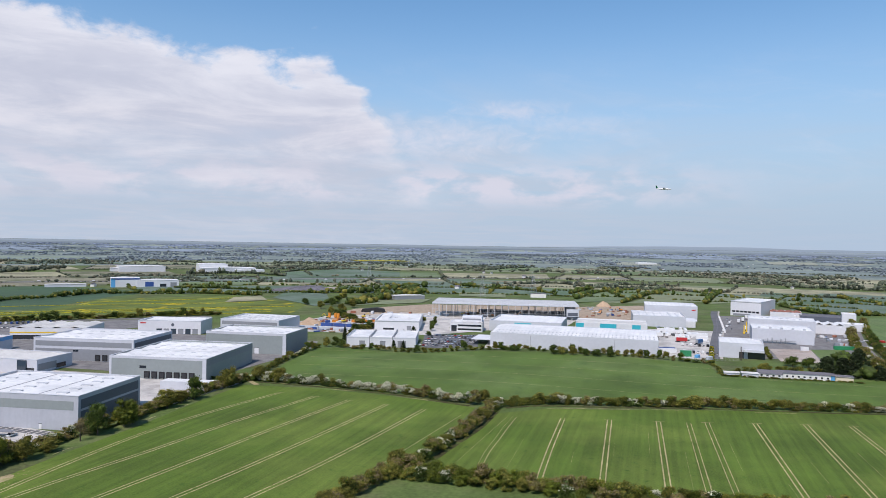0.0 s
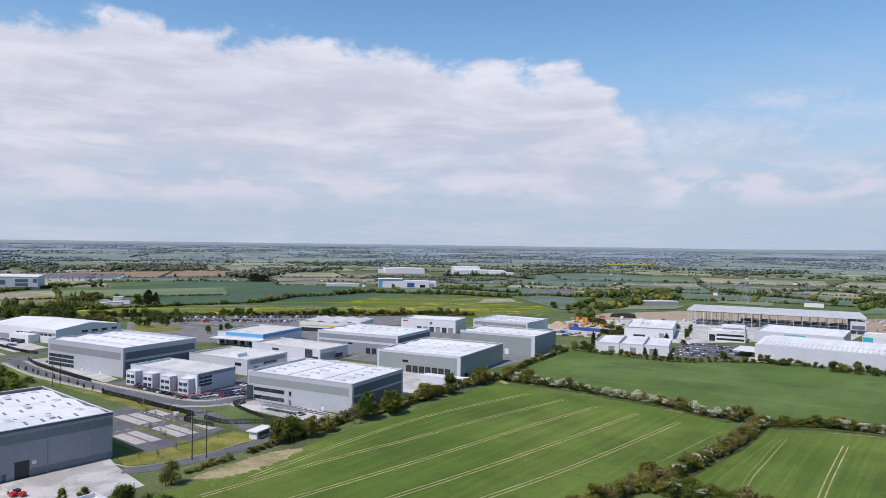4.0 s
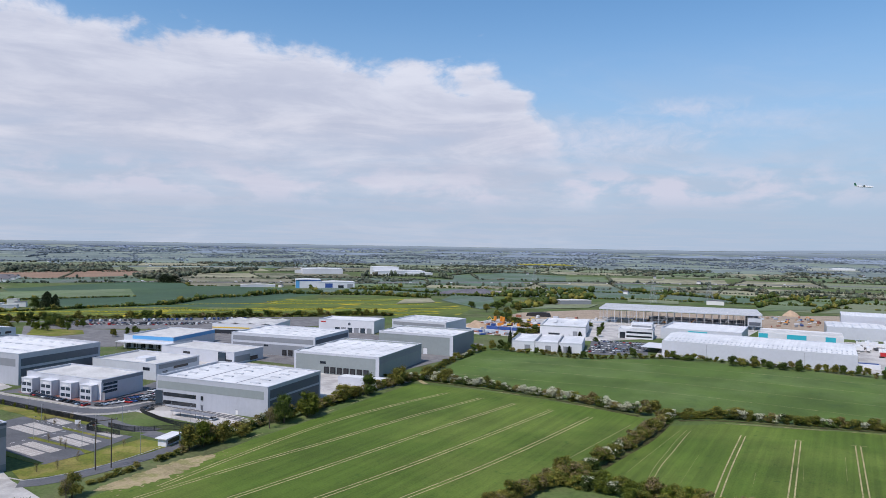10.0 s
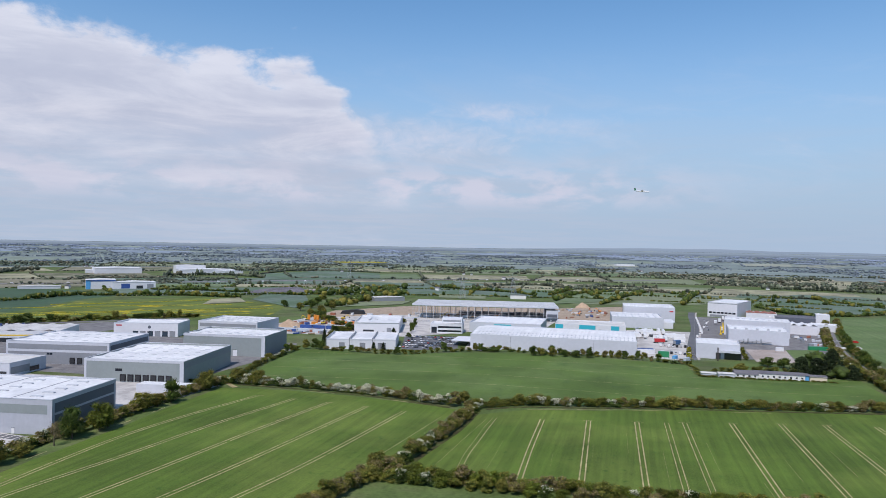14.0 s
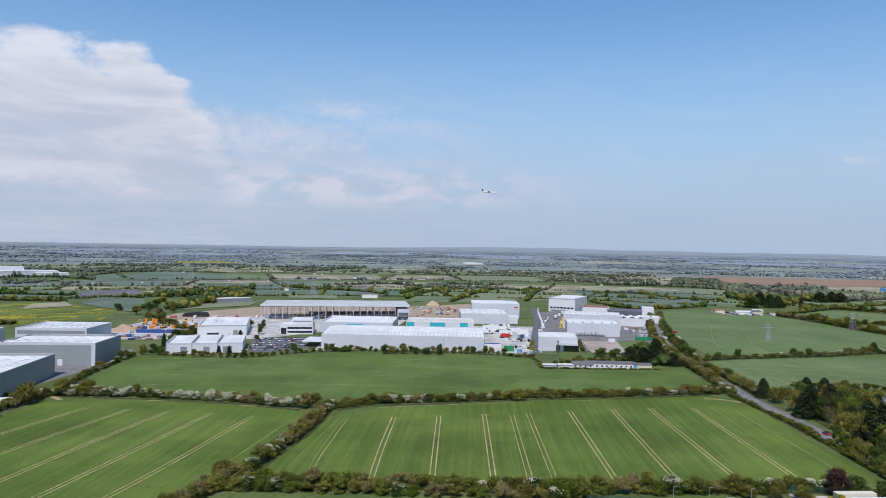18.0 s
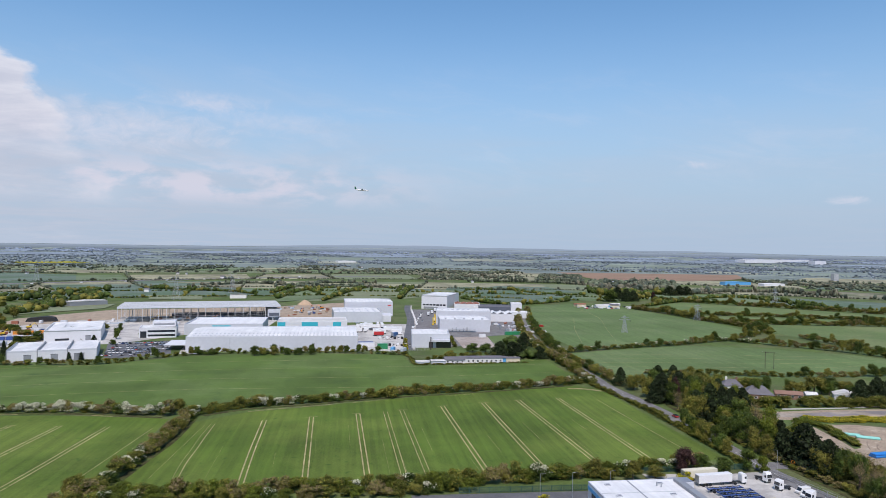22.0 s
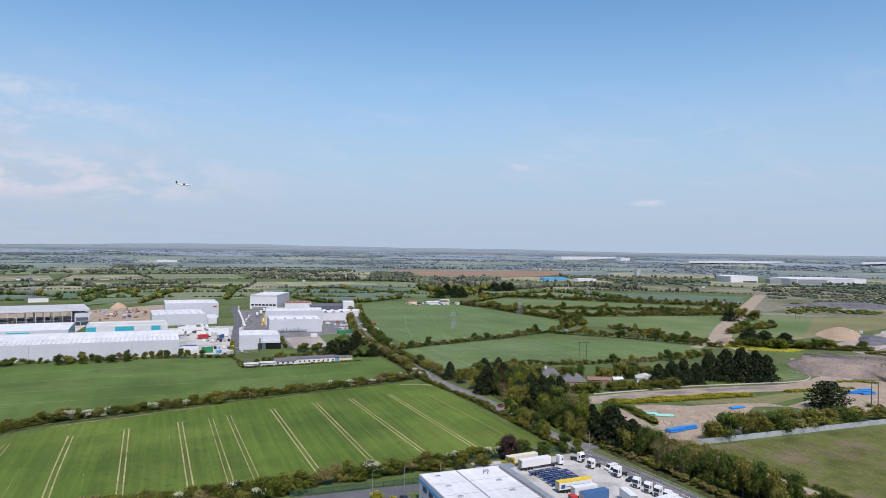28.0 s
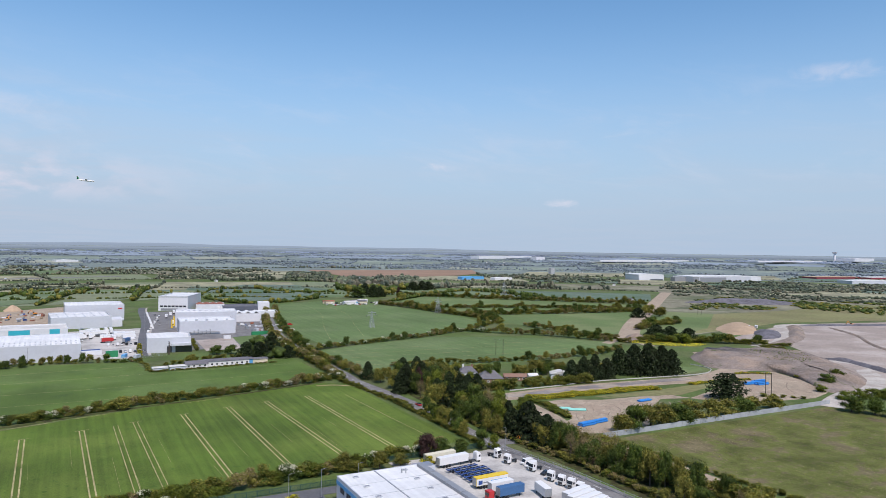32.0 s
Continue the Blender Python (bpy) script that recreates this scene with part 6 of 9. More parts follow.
# ---- plants ----
def cards(name, centres, sizes, mats, picks, flat=0.0, seed=1):
    """A cloud of small leaf clumps, each a bent pair of triangles facing its own way."""
    g = np.random.default_rng(seed)
    c = np.asarray(centres, float)
    n = len(c)
    s = np.asarray(sizes, float).reshape(-1, 1)
    a = g.normal(size=(n, 3))
    a[:, 2] *= 1 - flat
    a /= np.linalg.norm(a, axis=1, keepdims=True)
    b = g.normal(size=(n, 3))
    b -= a * (a * b).sum(1, keepdims=True)
    b /= np.linalg.norm(b, axis=1, keepdims=True)
    k = np.cross(a, b)
    v = np.stack([c - a * s, c - b * s * 0.62 + k * s * 0.25, c + a * s, c + b * s * 0.62 + k * s * 0.25], 1).reshape(-1, 3)
    i = np.arange(n) * 4
    me = bpy.data.meshes.new(name)
    me.vertices.add(n * 4)
    me.vertices.foreach_set("co", v.ravel())
    me.loops.add(n * 4)
    me.polygons.add(n)
    me.polygons.foreach_set("loop_start", i)
    me.loops.foreach_set("vertex_index", np.stack([i, i + 1, i + 2, i + 3], 1).ravel())
    me.update(calc_edges=True)
    for m in mats:
        me.materials.append(m)
    if len(mats) > 1:
        me.polygons.foreach_set("material_index", np.asarray(picks, np.int32))
    return me


BALL = None


def lumps(name, centres, radii, mats, picks, seed=1):
    """Many small leafy masses, each a ragged twenty-sided lump turned its own way."""
    global BALL
    if BALL is None:
        bm = bmesh.new()
        bmesh.ops.create_icosphere(bm, subdivisions=1, radius=1.0)
        BALL = (np.array([v.co[:] for v in bm.verts]), np.array([[v.index for v in f.verts] for f in bm.faces]))
        bm.free()
    bv, bf = BALL
    g = np.random.default_rng(seed)
    c, r = np.asarray(centres, float), np.asarray(radii, float)
    n, nv, nf = len(c), len(bv), len(bf)
    a, b = g.uniform(0, 2 * np.pi, n), g.uniform(-1.2, 1.2, n)
    ca, sa, cb, sb = np.cos(a)[:, None], np.sin(a)[:, None], np.cos(b)[:, None], np.sin(b)[:, None]
    x, y, z = bv[None, :, 0], bv[None, :, 1], bv[None, :, 2]
    y, z = y * cb - z * sb, y * sb + z * cb
    x, y = x * ca - y * sa, x * sa + y * ca
    k = g.uniform(0.62, 1.22, (n, nv))
    v = c[:, None, :] + np.stack([x * k * r[:, :1], y * k * r[:, 1:2], z * k * r[:, 2:]], 2)
    faces = (bf[None] + (np.arange(n) * nv)[:, None, None]).reshape(-1)
    me = bpy.data.meshes.new(name)
    me.vertices.add(n * nv)
    me.vertices.foreach_set("co", v.ravel())
    me.loops.add(n * nf * 3)
    me.polygons.add(n * nf)
    me.polygons.foreach_set("loop_start", np.arange(n * nf) * 3)
    me.loops.foreach_set("vertex_index", faces)
    me.update(calc_edges=True)
    for m in mats:
        me.materials.append(m)
    if len(mats) > 1:
        me.polygons.foreach_set("material_index", np.repeat(np.asarray(picks, np.int32), nf))
    return me


def with_heart(me, centres, radii, seed):
    """Adds the dense inner mass of twigs and leaves to a crown of leaf clumps."""
    core = lumps("heart", centres, radii, [], None, seed)
    bm = bmesh.new()
    bm.from_mesh(me)
    bm.from_mesh(core)
    bm.to_mesh(me)
    bm.free()
    bpy.data.meshes.remove(core)
    return me


def blob_points(g, n, lobes, spread, squash=0.85, low=0.25):
    """Points over the skins of several overlapping lobes inside a unit crown (height 0..1, width -0.5..0.5)."""
    centres, radii = [], []
    for k in range(lobes):
        a, r = g.uniform(0, 2 * np.pi), np.sqrt(g.uniform(0, 1)) * spread
        z = g.uniform(low, 0.78)
        r *= 1.0 - 0.55 * max(0.0, (z - 0.45) / 0.4)
        centres.append((r * np.cos(a), r * np.sin(a), z))
        radii.append(g.uniform(0.13, 0.23))
    centres, radii = np.array(centres), np.array(radii)
    pick = g.integers(0, lobes, n)
    d = g.normal(size=(n, 3))
    d /= np.linalg.norm(d, axis=1, keepdims=True)
    rad = radii[pick] * (g.uniform(0.45, 1.08, n))
    p = centres[pick] + d * rad[:, None] * np.array([1, 1, squash])
    p[:, 2] = np.clip(p[:, 2], 0.02, 1.05)
    return p, pick


def trunk_mesh(name, h, r, seed, limbs=5):
    g = random.Random(seed)
    bm = bmesh.new()
    top = Vector((g.uniform(-0.04, 0.04) * h, g.uniform(-0.04, 0.04) * h, h * 0.62))
    mid = Vector((top.x * 0.3, top.y * 0.3, h * 0.3))
    tube((0, 0, -0.3), mid, r, r * 0.75, 6, bm)
    tube(mid, top, r * 0.75, r * 0.3, 6, bm)
    for k in range(limbs):
        a = k * 2 * math.pi / limbs + g.uniform(-0.4, 0.4)
        b = mid.lerp(top, g.uniform(0.0, 0.8))
        e = b + Vector((math.cos(a) * h * 0.27, math.sin(a) * h * 0.27, h * g.uniform(0.16, 0.3)))
        tube(b, e, r * 0.38, r * 0.1, 5, bm)
    return finish(name, bm, BARK)


CROWNS, TRUNKS = {}, {}


def make_crowns():
    kinds = {
        # kind: leaf colours with shares, leaf clumps, lobes, clump size
        "g": ((LEAF, 0.8), (LEAF_BRIGHT, 0.2)), "b": ((LEAF_BRIGHT, 0.75), (LEAF, 0.25)), "o": ((LEAF_OLIVE, 0.7), (LEAF, 0.3)),
        "p": ((LEAF_PURPLE, 1.0),), "w": ((TWIG, 0.8), (LEAF_OLIVE, 0.2)), "s": ((LEAF_BRIGHT, 0.7), (LEAF, 0.3)), "y": ((LEAF_BRIGHT, 0.5), (GORSE, 0.5)),
        "h": ((LEAF, 0.36), (LEAF_OLIVE, 0.34), (LEAF_BRIGHT, 0.30)), "f": ((BLOSSOM, 0.42), (LEAF, 0.40), (LEAF_OLIVE, 0.18)), "m": ((BLOSSOM, 0.60), (LEAF_BRIGHT, 0.18), (LEAF, 0.22)), "k": ((LEAF_OLIVE, 0.55), (TWIG, 0.3), (LEAF, 0.15)),
    }
    seed = 11
    for kind, shares in kinds.items():
        CROWNS[kind] = []
        for v in range(3):
            seed += 1
            g = np.random.default_rng(seed)
            small = kind in "hfmk"
            n = 2000 if small else (4200 if kind != "w" else 2000)
            p, lobe = blob_points(g, n, 9 if small else 22, 0.30 if small else 0.31, low=0.15 if small or kind == "s" else 0.2)
            mats = [m for m, _ in shares]
            share = np.cumsum([s for _, s in shares])
            # flowers and new leaf come in patches, lobe by lobe
            mood = g.uniform(0, 1, lobe.max() + 1)
            order = mood[lobe] * 0.45 + g.uniform(0, 1, n) * 0.55
            if kind in "fm":
                # may blossom sits on the sunny top of the bush
                order = np.clip(0.95 - p[:, 2] * 0.85, 0, 1) * 0.6 + order * 0.4
            pick = np.searchsorted(share, np.clip(order, 0, 0.999))
            # darker heart of the crown: larger clumps deep inside the lobes
            heart = g.uniform(size=n) < 0.22
            mid = np.array([p[lobe == j].mean(0) if (lobe == j).any() else (0, 0, 0.5) for j in range(lobe.max() + 1)])
            p = np.where(heart[:, None], mid[lobe] + (p - mid[lobe]) * 0.45, p)
            size = g.uniform(0.020, 0.044, n) if small else g.uniform(0.012, 0.029, n)
            size = np.where(heart, size * (1.0 if kind == "w" else 2.0), size)
            if kind == "w":
                size *= 0.55
            me = cards("crown", p, size, mats, np.clip(pick, 0, len(mats) - 1), seed=seed)
            if kind != "w":
                if kind in "fm":
                    me.materials.clear()
                    for m in [LEAF] + mats:
                        me.materials.append(m)
                    me.polygons.foreach_set("material_index", np.clip(pick, 0, len(mats) - 1).astype(np.int32) + 1)
                wide = 0.085 if small else 0.075
                with_heart(me, mid, np.full((len(mid), 3), 1.0) * np.array([wide, wide, wide * 1.25]), seed)
            CROWNS[kind].append(me)
    # conifers: ragged cones of drooping tiers; cedar: broad flat tiers
    for kind, cone in (("d", True), ("c", False)):
        CROWNS[kind] = []
        for v in range(3):
            seed += 1
            g = np.random.default_rng(seed)
            n = 1700
            z = g.uniform(0.03, 1.0, n) ** (1.15 if cone else 0.9)
            rim = 0.5 * (1 - z) ** 0.6 + 0.03 if cone else 0.5 * np.sqrt(np.clip(1 - (z - 0.35) ** 2 / 0.45, 0.02, 1))
            a = g.uniform(0, 2 * np.pi, n)
            rim = rim * (1 + 0.20 * np.sin(3 * a + z * 17 + v) + 0.14 * np.sin(7 * a - z * 31))
            r = rim * g.uniform(0.35, 1.0, n) ** 0.5
            if not cone:
                z = np.round(z * 8) / 8 + g.normal(0, 0.018, n)
            p = np.stack([r * np.cos(a), r * np.sin(a), np.clip(z, 0.02, 1.03)], 1)
            me = cards("crown", p, g.uniform(0.028, 0.055, n), [LEAF_DARK], None, seed=seed)
            zs = np.linspace(0.12, 0.8, 6)
            ws = 0.24 * (1 - zs) ** 0.6 if cone else np.full(6, 0.24)
            CROWNS[kind].append(with_heart(me, [(0, 0, z) for z in zs], [(w, w, 0.11) for w in ws], seed))
    for kind in "gbopwsydc":
        TRUNKS[kind] = trunk_mesh("trunk", 10.0, 0.32, 3 + len(TRUNKS), 7 if kind in "wo" else 5)


make_crowns()
TREE_WORDS = {"g": ("broadleaf_tree", "full green broadleaf tree", "tree"), "b": ("broadleaf_tree", "fresh bright green tree in new leaf", "tree"), "o": ("broadleaf_tree", "olive-brown tree just coming into leaf", "tree"),
              "p": ("copper_beech", "dark purple-leaved tree", "tree"), "w": ("bare_tree", "leafless grey-brown twiggy tree", "tree"), "s": ("shrub", "rounded dense green shrub", "shrub"),
              "y": ("flowering_shrub", "bright yellow-green flowering shrub", "shrub"), "d": ("conifer", "dense dark evergreen conifer", "tree"), "c": ("cedar", "spreading dark evergreen with flat tiers", "tree")}
PLACE = {"g": " in a hedge or field edge", "b": " among other trees", "o": " beside the hedge", "p": " standing in a hedge", "w": " beside the road", "s": " on rough grass", "y": " beside a roof", "d": " in a windbreak", "c": " beside a soil plot"}


def tree(kind, x, y, h, w):
    name, label, category = TREE_WORDS[kind]
    ob = thing(name, pose(x, y, 0.05, 0, 0, R.uniform(0, 360)), label + PLACE[kind], category)
    crown = part("crown", R.choice(CROWNS[kind]), None, ob)
    crown.scale = (w * 1.12, w * 1.12, h)
    trunk = part("trunk", TRUNKS[kind], None, ob)
    trunk.scale = (w / 9, w / 9, h / 10)


TREES = {
    "d": [(161, 399, 11, 8), (166, 354, 16, 12), (162, 354, 12, 8), (174, 246, 16, 15), (171, 254, 12, 10), (175, 234, 13, 12), (276, 344, 13, 11), (283, 341, 15, 11), (292, 341, 16, 11), (302, 341, 13, 11), (119, 505, 12, 16), (131, 519, 17, 13), (139, 502, 9, 12), (112, 516, 11, 14), (-245, 525, 11, 4), (-235, 602, 8, 4), (-231, 602, 6, 4), (-222, 603, 5, 4), (-212, 603, 5, 4), (-193, 503, 6, 3), (-185, 503, 6, 3)],
    "e": [(321, 350, 17, 15), (328, 344, 20, 15), (337, 340, 21, 16), (347, 338, 19, 15), (355, 337, 16, 13), (482, 478, 13, 21), (486, 464, 13, 20), (498, 453, 12, 18), (616, 640, 12, 18), (433, 1055, 20, 20), (448, 1062, 17, 18), (439, 1107, 20, 20), (575, 1201, 17, 24), (596, 1204, 18, 22), (615, 1214, 16, 24), (-798, 451, 20, 16), (-793, 458, 17, 10), (-1134, 885, 13, 30), (-1144, 873, 16, 22)],
    "o": [(160, 414, 7, 7), (164, 386, 11, 11), (164, 367, 13, 9), (195, 350, 14, 8), (163, 317, 14, 10), (166, 310, 15, 10), (164, 263, 12, 8), (165, 256, 11, 7), (176, 198, 12, 8), (178, 178, 15, 9), (182, 168, 14, 8), (219, 236, 10, 13), (237, 237, 12, 15), (246, 238, 12, 15), (265, 239, 11, 17), (277, 239, 11, 16), (290, 239, 9, 15), (313, 240, 8, 15), (324, 238, 8, 13)],
    "q": [(254, 368, 9, 14), (267, 370, 12, 16), (284, 367, 9, 11), (653, 641, 14, 24), (654, 660, 16, 20), (100, 235, 8, 7), (91, 236, 5, 7), (109, 236, 5, 8), (72, 509, 6, 10), (-211, 128, 9, 8), (-221, 181, 12, 10), (-219, 196, 10, 10), (-219, 207, 6, 9), (-219, 251, 12, 8), (-224, 280, 11, 12), (-224, 290, 8, 9), (-225, 331, 13, 12), (-219, 353, 10, 13), (-207, 354, 10, 11), (-880, 422, 17, 26), (-780, 334, 17, 25), (-384, 754, 12, 12), (-359, 789, 13, 13), (-343, 700, 11, 11), (-334, 712, 10, 10), (-350, 738, 11, 12), (-66, 523, 7, 8), (-57, 523, 8, 9)],
    "r": [(-84, 351, 7, 9), (-46, 360, 6, 14), (-56, 357, 6, 9), (20, 376, 7, 14), (10, 374, 5, 9)],
    "g": [(170, 349, 13, 9), (165, 287, 11, 9), (166, 277, 12, 9), (169, 271, 15, 10), (225, 362, 12, 9), (174, 225, 14, 8), (174, 217, 15, 8), (176, 191, 13, 8), (178, 185, 15, 9), (181, 174, 15, 8), (181, 160, 15, 8), (226, 236, 13, 14), (256, 238, 11, 16), (302, 239, 9, 15), (279, 373, 10, 13), (357, 216, 10, 13), (362, 207, 10, 12), (364, 198, 10, 12), (416, 268, 8, 12), (130, 243, 7, 9), (138, 241, 6, 8), (148, 242, 9, 8), (94, 534, 8, 12), (104, 532, 8, 12)],
    "t": [(-200, 106, 10, 9), (-189, 106, 9, 9), (-181, 108, 10, 9), (-177, 113, 8, 7), (-220, 232, 15, 11), (-223, 299, 13, 10), (-807, 442, 17, 13), (-772, 342, 15, 22), (-562, 525, 10, 16), (-389, 794, 12, 13), (-400, 834, 12, 13), (-427, 794, 10, 12), (-646, 374, 12, 20), (-638, 382, 7, 14), (-198, 615, 11, 7), (-209, 660, 10, 5), (-190, 580, 5, 6), (-71, 521, 8, 9), (-48, 524, 6, 8), (-39, 525, 6, 9), (-30, 527, 6, 8), (403, 1047, 20, 30), (-103, 529, 4, 12), (-112, 527, 4, 9)],
    "p": [(174, 353, 16, 6), (122, 240, 11, 9), (484, 1068, 18, 9)],
    "b": [(179, 341, 16, 9), (186, 339, 15, 8), (172, 301, 12, 10), (172, 268, 17, 10), (182, 282, 16, 10), (209, 355, 10, 7), (182, 261, 15, 9), (330, 238, 6, 7), (152, 239, 7, 6), (-223, 98, 5, 4), (-219, 103, 5, 4), (-217, 88, 5, 4), (-221, 81, 4, 3), (-220, 187, 12, 9), (-219, 246, 14, 13)],
    "w": [(172, 214, 13, 7), (174, 209, 13, 8), (173, 202, 13, 7), (-211, 126, 8, 6), (-219, 222, 11, 7), (-54, 538, 6, 7)],
    "c": [(321, 264, 14, 17)],
    "s": [(392, 256, 5, 9), (436, 275, 9, 13), (384, 236, 6, 10), (392, 233, 7, 10), (399, 230, 7, 10), (406, 226, 7, 11), (501, 440, 8, 14), (480, 444, 10, 18), (-446, 131, 11, 14), (-444, 139, 11, 15), (-431, 143, 9, 12), (-418, 107, 10, 12), (-405, 111, 11, 13), (-405, 118, 8, 9), (-417, 130, 7, 9), (-410, 147, 10, 13), (-395, 150, 10, 14), (-411, 141, 8, 10), (-467, 128, 7, 10), (-428, 134, 9, 13), (-400, 142, 8, 12), (-390, 135, 7, 11)],
    "y": [(118, 232, 4.5, 6.5), (62, 216, 3, 5), (66, 212, 2.5, 4)],
}
SAME = {"e": "d", "q": "o", "r": "o", "t": "g"}
for kind, rows in TREES.items():
    for x, y, h, w in rows:
        tree(SAME.get(kind, kind), x, y, h, w)


def hedge(points, h, w, mix, label, step=2.75, gap=0.0, name="hedgerow"):
    """A hedgerow of single bushes along a line; mix: kinds of bush by letter."""
    away = math.hypot(*points[0]) > 430 and h > 3.5
    if math.hypot(*points[0]) > 430 and step < 3.1:
        step *= 1.8
    line = spline(points, step)
    ob = thing(name, pose(line[0][0], line[0][1], 0), label, "hedge")
    x0, y0 = line[0]
    for i, (x, y) in enumerate(line):
        if R.random() < gap:
            continue
        k = 1.0 + 0.5 * noise.noise(Vector((i * 0.21, h, x0))) + R.uniform(-0.22, 0.26)
        kind = R.choice(mix)
        if "k" in mix and noise.noise(Vector((i * 0.13, x0 * 0.1, 5.0))) > 0.22:
            kind, k = R.choice("kkoh"), k * 1.3
        if away and R.random() < 0.22:
            kind, k = R.choice("ggo"), k * 1.7
        bush = part("bush", R.choice(CROWNS[kind]), None, ob)
        bush.location = (x - x0 + R.uniform(-0.5, 0.5), y - y0 + R.uniform(-0.5, 0.5), -0.05)
        bush.rotation_euler = (0, 0, R.uniform(0, 6.28))
        ww = w * R.uniform(0.9, 1.3) * 1.5
        bush.scale = (ww, ww, h * k)


hedge([(-216, 124), (-218, 142), (-219, 160), (-221, 178)], 2.6, 3.4, "hkfho", "low gappy hedge of thorn bushes", 3.2, 0.25)
hedge([(-222, 184), (-225, 205), (-226, 228), (-224, 253), (-227, 284), (-228, 316), (-226, 350)], 5.0, 5.5, "hhkkf", "mixed hedge of thorn and olive-brown bushes along warehouses")
hedge([(-224, 354), (-180, 355), (-150, 353), (-128, 351), (-86, 341)], 5.6, 5.4, "mmfmfhk", "hawthorn hedge white with may blossom between fields")
hedge([(-74, 342), (-76, 300), (-79, 275), (-83, 240), (-92, 205), (-100, 170)], 4.8, 5.0, "mhfkhf", "thick field hedge with some white blossom")
hedge([(-78, 339), (-52, 356), (-18, 365), (22, 379), (56, 386), (104, 398), (140, 408)], 5.0, 5.0, "hhfkfmh", "long green hedge between two crop fields")
hedge([(-229, 366), (-233, 390), (-239, 412), (-242, 434), (-245, 456), (-247, 480), (-236, 488), (-220, 487), (-205, 487), (-168, 488), (-131, 518), (-99, 532), (-63, 531), (-20, 534), (10, 529), (40, 522)], 4.0, 4.6, "hhfhk", "blossoming hawthorn hedge around the middle field")
hedge([(41, 520), (43, 500), (44, 478), (60, 478), (80, 479), (105, 482), (125, 484)], 1.2, 3.4, "hh", "low clipped green garden hedge", 3.2)
hedge([(-88, 232), (-71, 231), (-41, 231), (-15, 232), (16, 233), (35, 234), (63, 237), (92, 240), (116, 245), (133, 247)], 5.8, 5.4, "hhshfks", "thick hedge with may blossom beside a lane")
hedge([(-90, 226), (-66, 225.5), (-40, 226), (-15, 226.5), (16, 227.5), (40, 229)], 4.6, 4.6, "hsfhsko", "loose scrubby growth before the thick hedge", 4.4)
hedge([(107.5, 224), (107, 210), (106.5, 196), (106.5, 182)], 3.0, 2.6, "hh", "green hedge between office and lorry yard", 2.2)
hedge([(144, 398), (146, 380), (148.5, 355), (150.5, 317), (150.5, 280), (150, 246)], 2.6, 3.2, "hh", "low trimmed green roadside hedge")
hedge([(146, 404), (148, 440), (148.5, 470), (149, 510), (151, 545), (158, 620), (176, 720), (200, 820), (222, 915)], 5.5, 6.5, "hkkhf", "tall overgrown roadside hedge of brown thorn")
hedge([(161, 400), (160.5, 440), (161, 480), (162, 520), (165, 560), (176, 640), (196, 745), (230, 900)], 5.0, 5.5, "hkkhf", "tall roadside hedge in half leaf")
hedge([(168, 528), (205, 545), (248, 558), (288, 572), (345, 598), (400, 640), (424, 690)], 4.5, 5.5, "hhffk", "field hedge with white blossom beneath a pylon")
hedge([(345, 590), (400, 530), (428, 480), (440, 466)], 5.0, 6.0, "hhkf", "dark green field hedge of thorn")
hedge([(414, 640), (424, 690), (414, 760), (404, 850), (388, 920)], 6.0, 8.0, "hkh", "tall uneven field hedge")
hedge([(428, 612), (436, 540), (446, 492)], 5.0, 6.0, "hhk", "dark field hedge beside pale pasture")
hedge([(425, 742), (540, 716), (690, 700)], 6.0, 7.0, "hkh", "far hedge with upright trees", 3.5)
hedge([(430, 838), (540, 812), (640, 758), (705, 722)], 5.0, 7.0, "hkh", "far hedge between pastures", 3.5)
hedge([(450, 980), (500, 1066), (600, 965), (730, 840), (775, 790)], 6.0, 8.0, "hkh", "tall far hedge round pasture", 4.0)
hedge([(196, 436), (235, 430), (297, 420), (362, 422), (405, 440)], 4.0, 5.0, "hhk", "garden boundary hedge behind houses")
hedge([(238, 340), (262, 336), (282, 334)], 6.0, 5.0, "h", "clipped dark evergreen garden hedge")
hedge([(200, 330), (196, 300), (194, 280)], 4.0, 5.0, "hh", "scrubby hedge beside the new road")
hedge([(205, 226), (207, 200), (210, 165), (214, 130), (214, 80)], 2.0, 3.0, "hh", "low scrub along the rough field")
hedge([(166.5, 332), (166, 300), (165.5, 270), (166, 250), (168.5, 225), (170.5, 205), (171.5, 180), (172.5, 150), (174.5, 110)], 2.6, 3.6, "hk", "shady roadside undergrowth beneath trees", 3.6)
hedge([(184, 236), (184, 215), (187, 195), (188, 170), (190, 140)], 7.0, 8.0, "hhk", "belt of roadside scrub trees")
hedge([(186, 372), (200, 378), (212, 392), (240, 385)], 7.0, 8.0, "hhk", "garden trees behind the white house")
hedge([(206, 345), (216, 340), (228, 338)], 6.0, 7.0, "h", "garden shrubs before the houses")
hedge([(455, 470), (470, 460), (490, 446), (520, 428), (545, 410)], 6.0, 9.0, "h", "scrub belt along the spoil bank")
hedge([(520, 540), (560, 560), (610, 570)], 6.0, 9.0, "hk", "scrub belt beyond the earth track", 4)
hedge([(420, 290), (430, 282), (438, 274)], 3.5, 6.0, "h", "green scrub on an earth bank")
hedge([(560, 396), (540, 398), (520, 392), (530, 380)], 3.0, 6.0, "h", "green scrub over spoil bank")
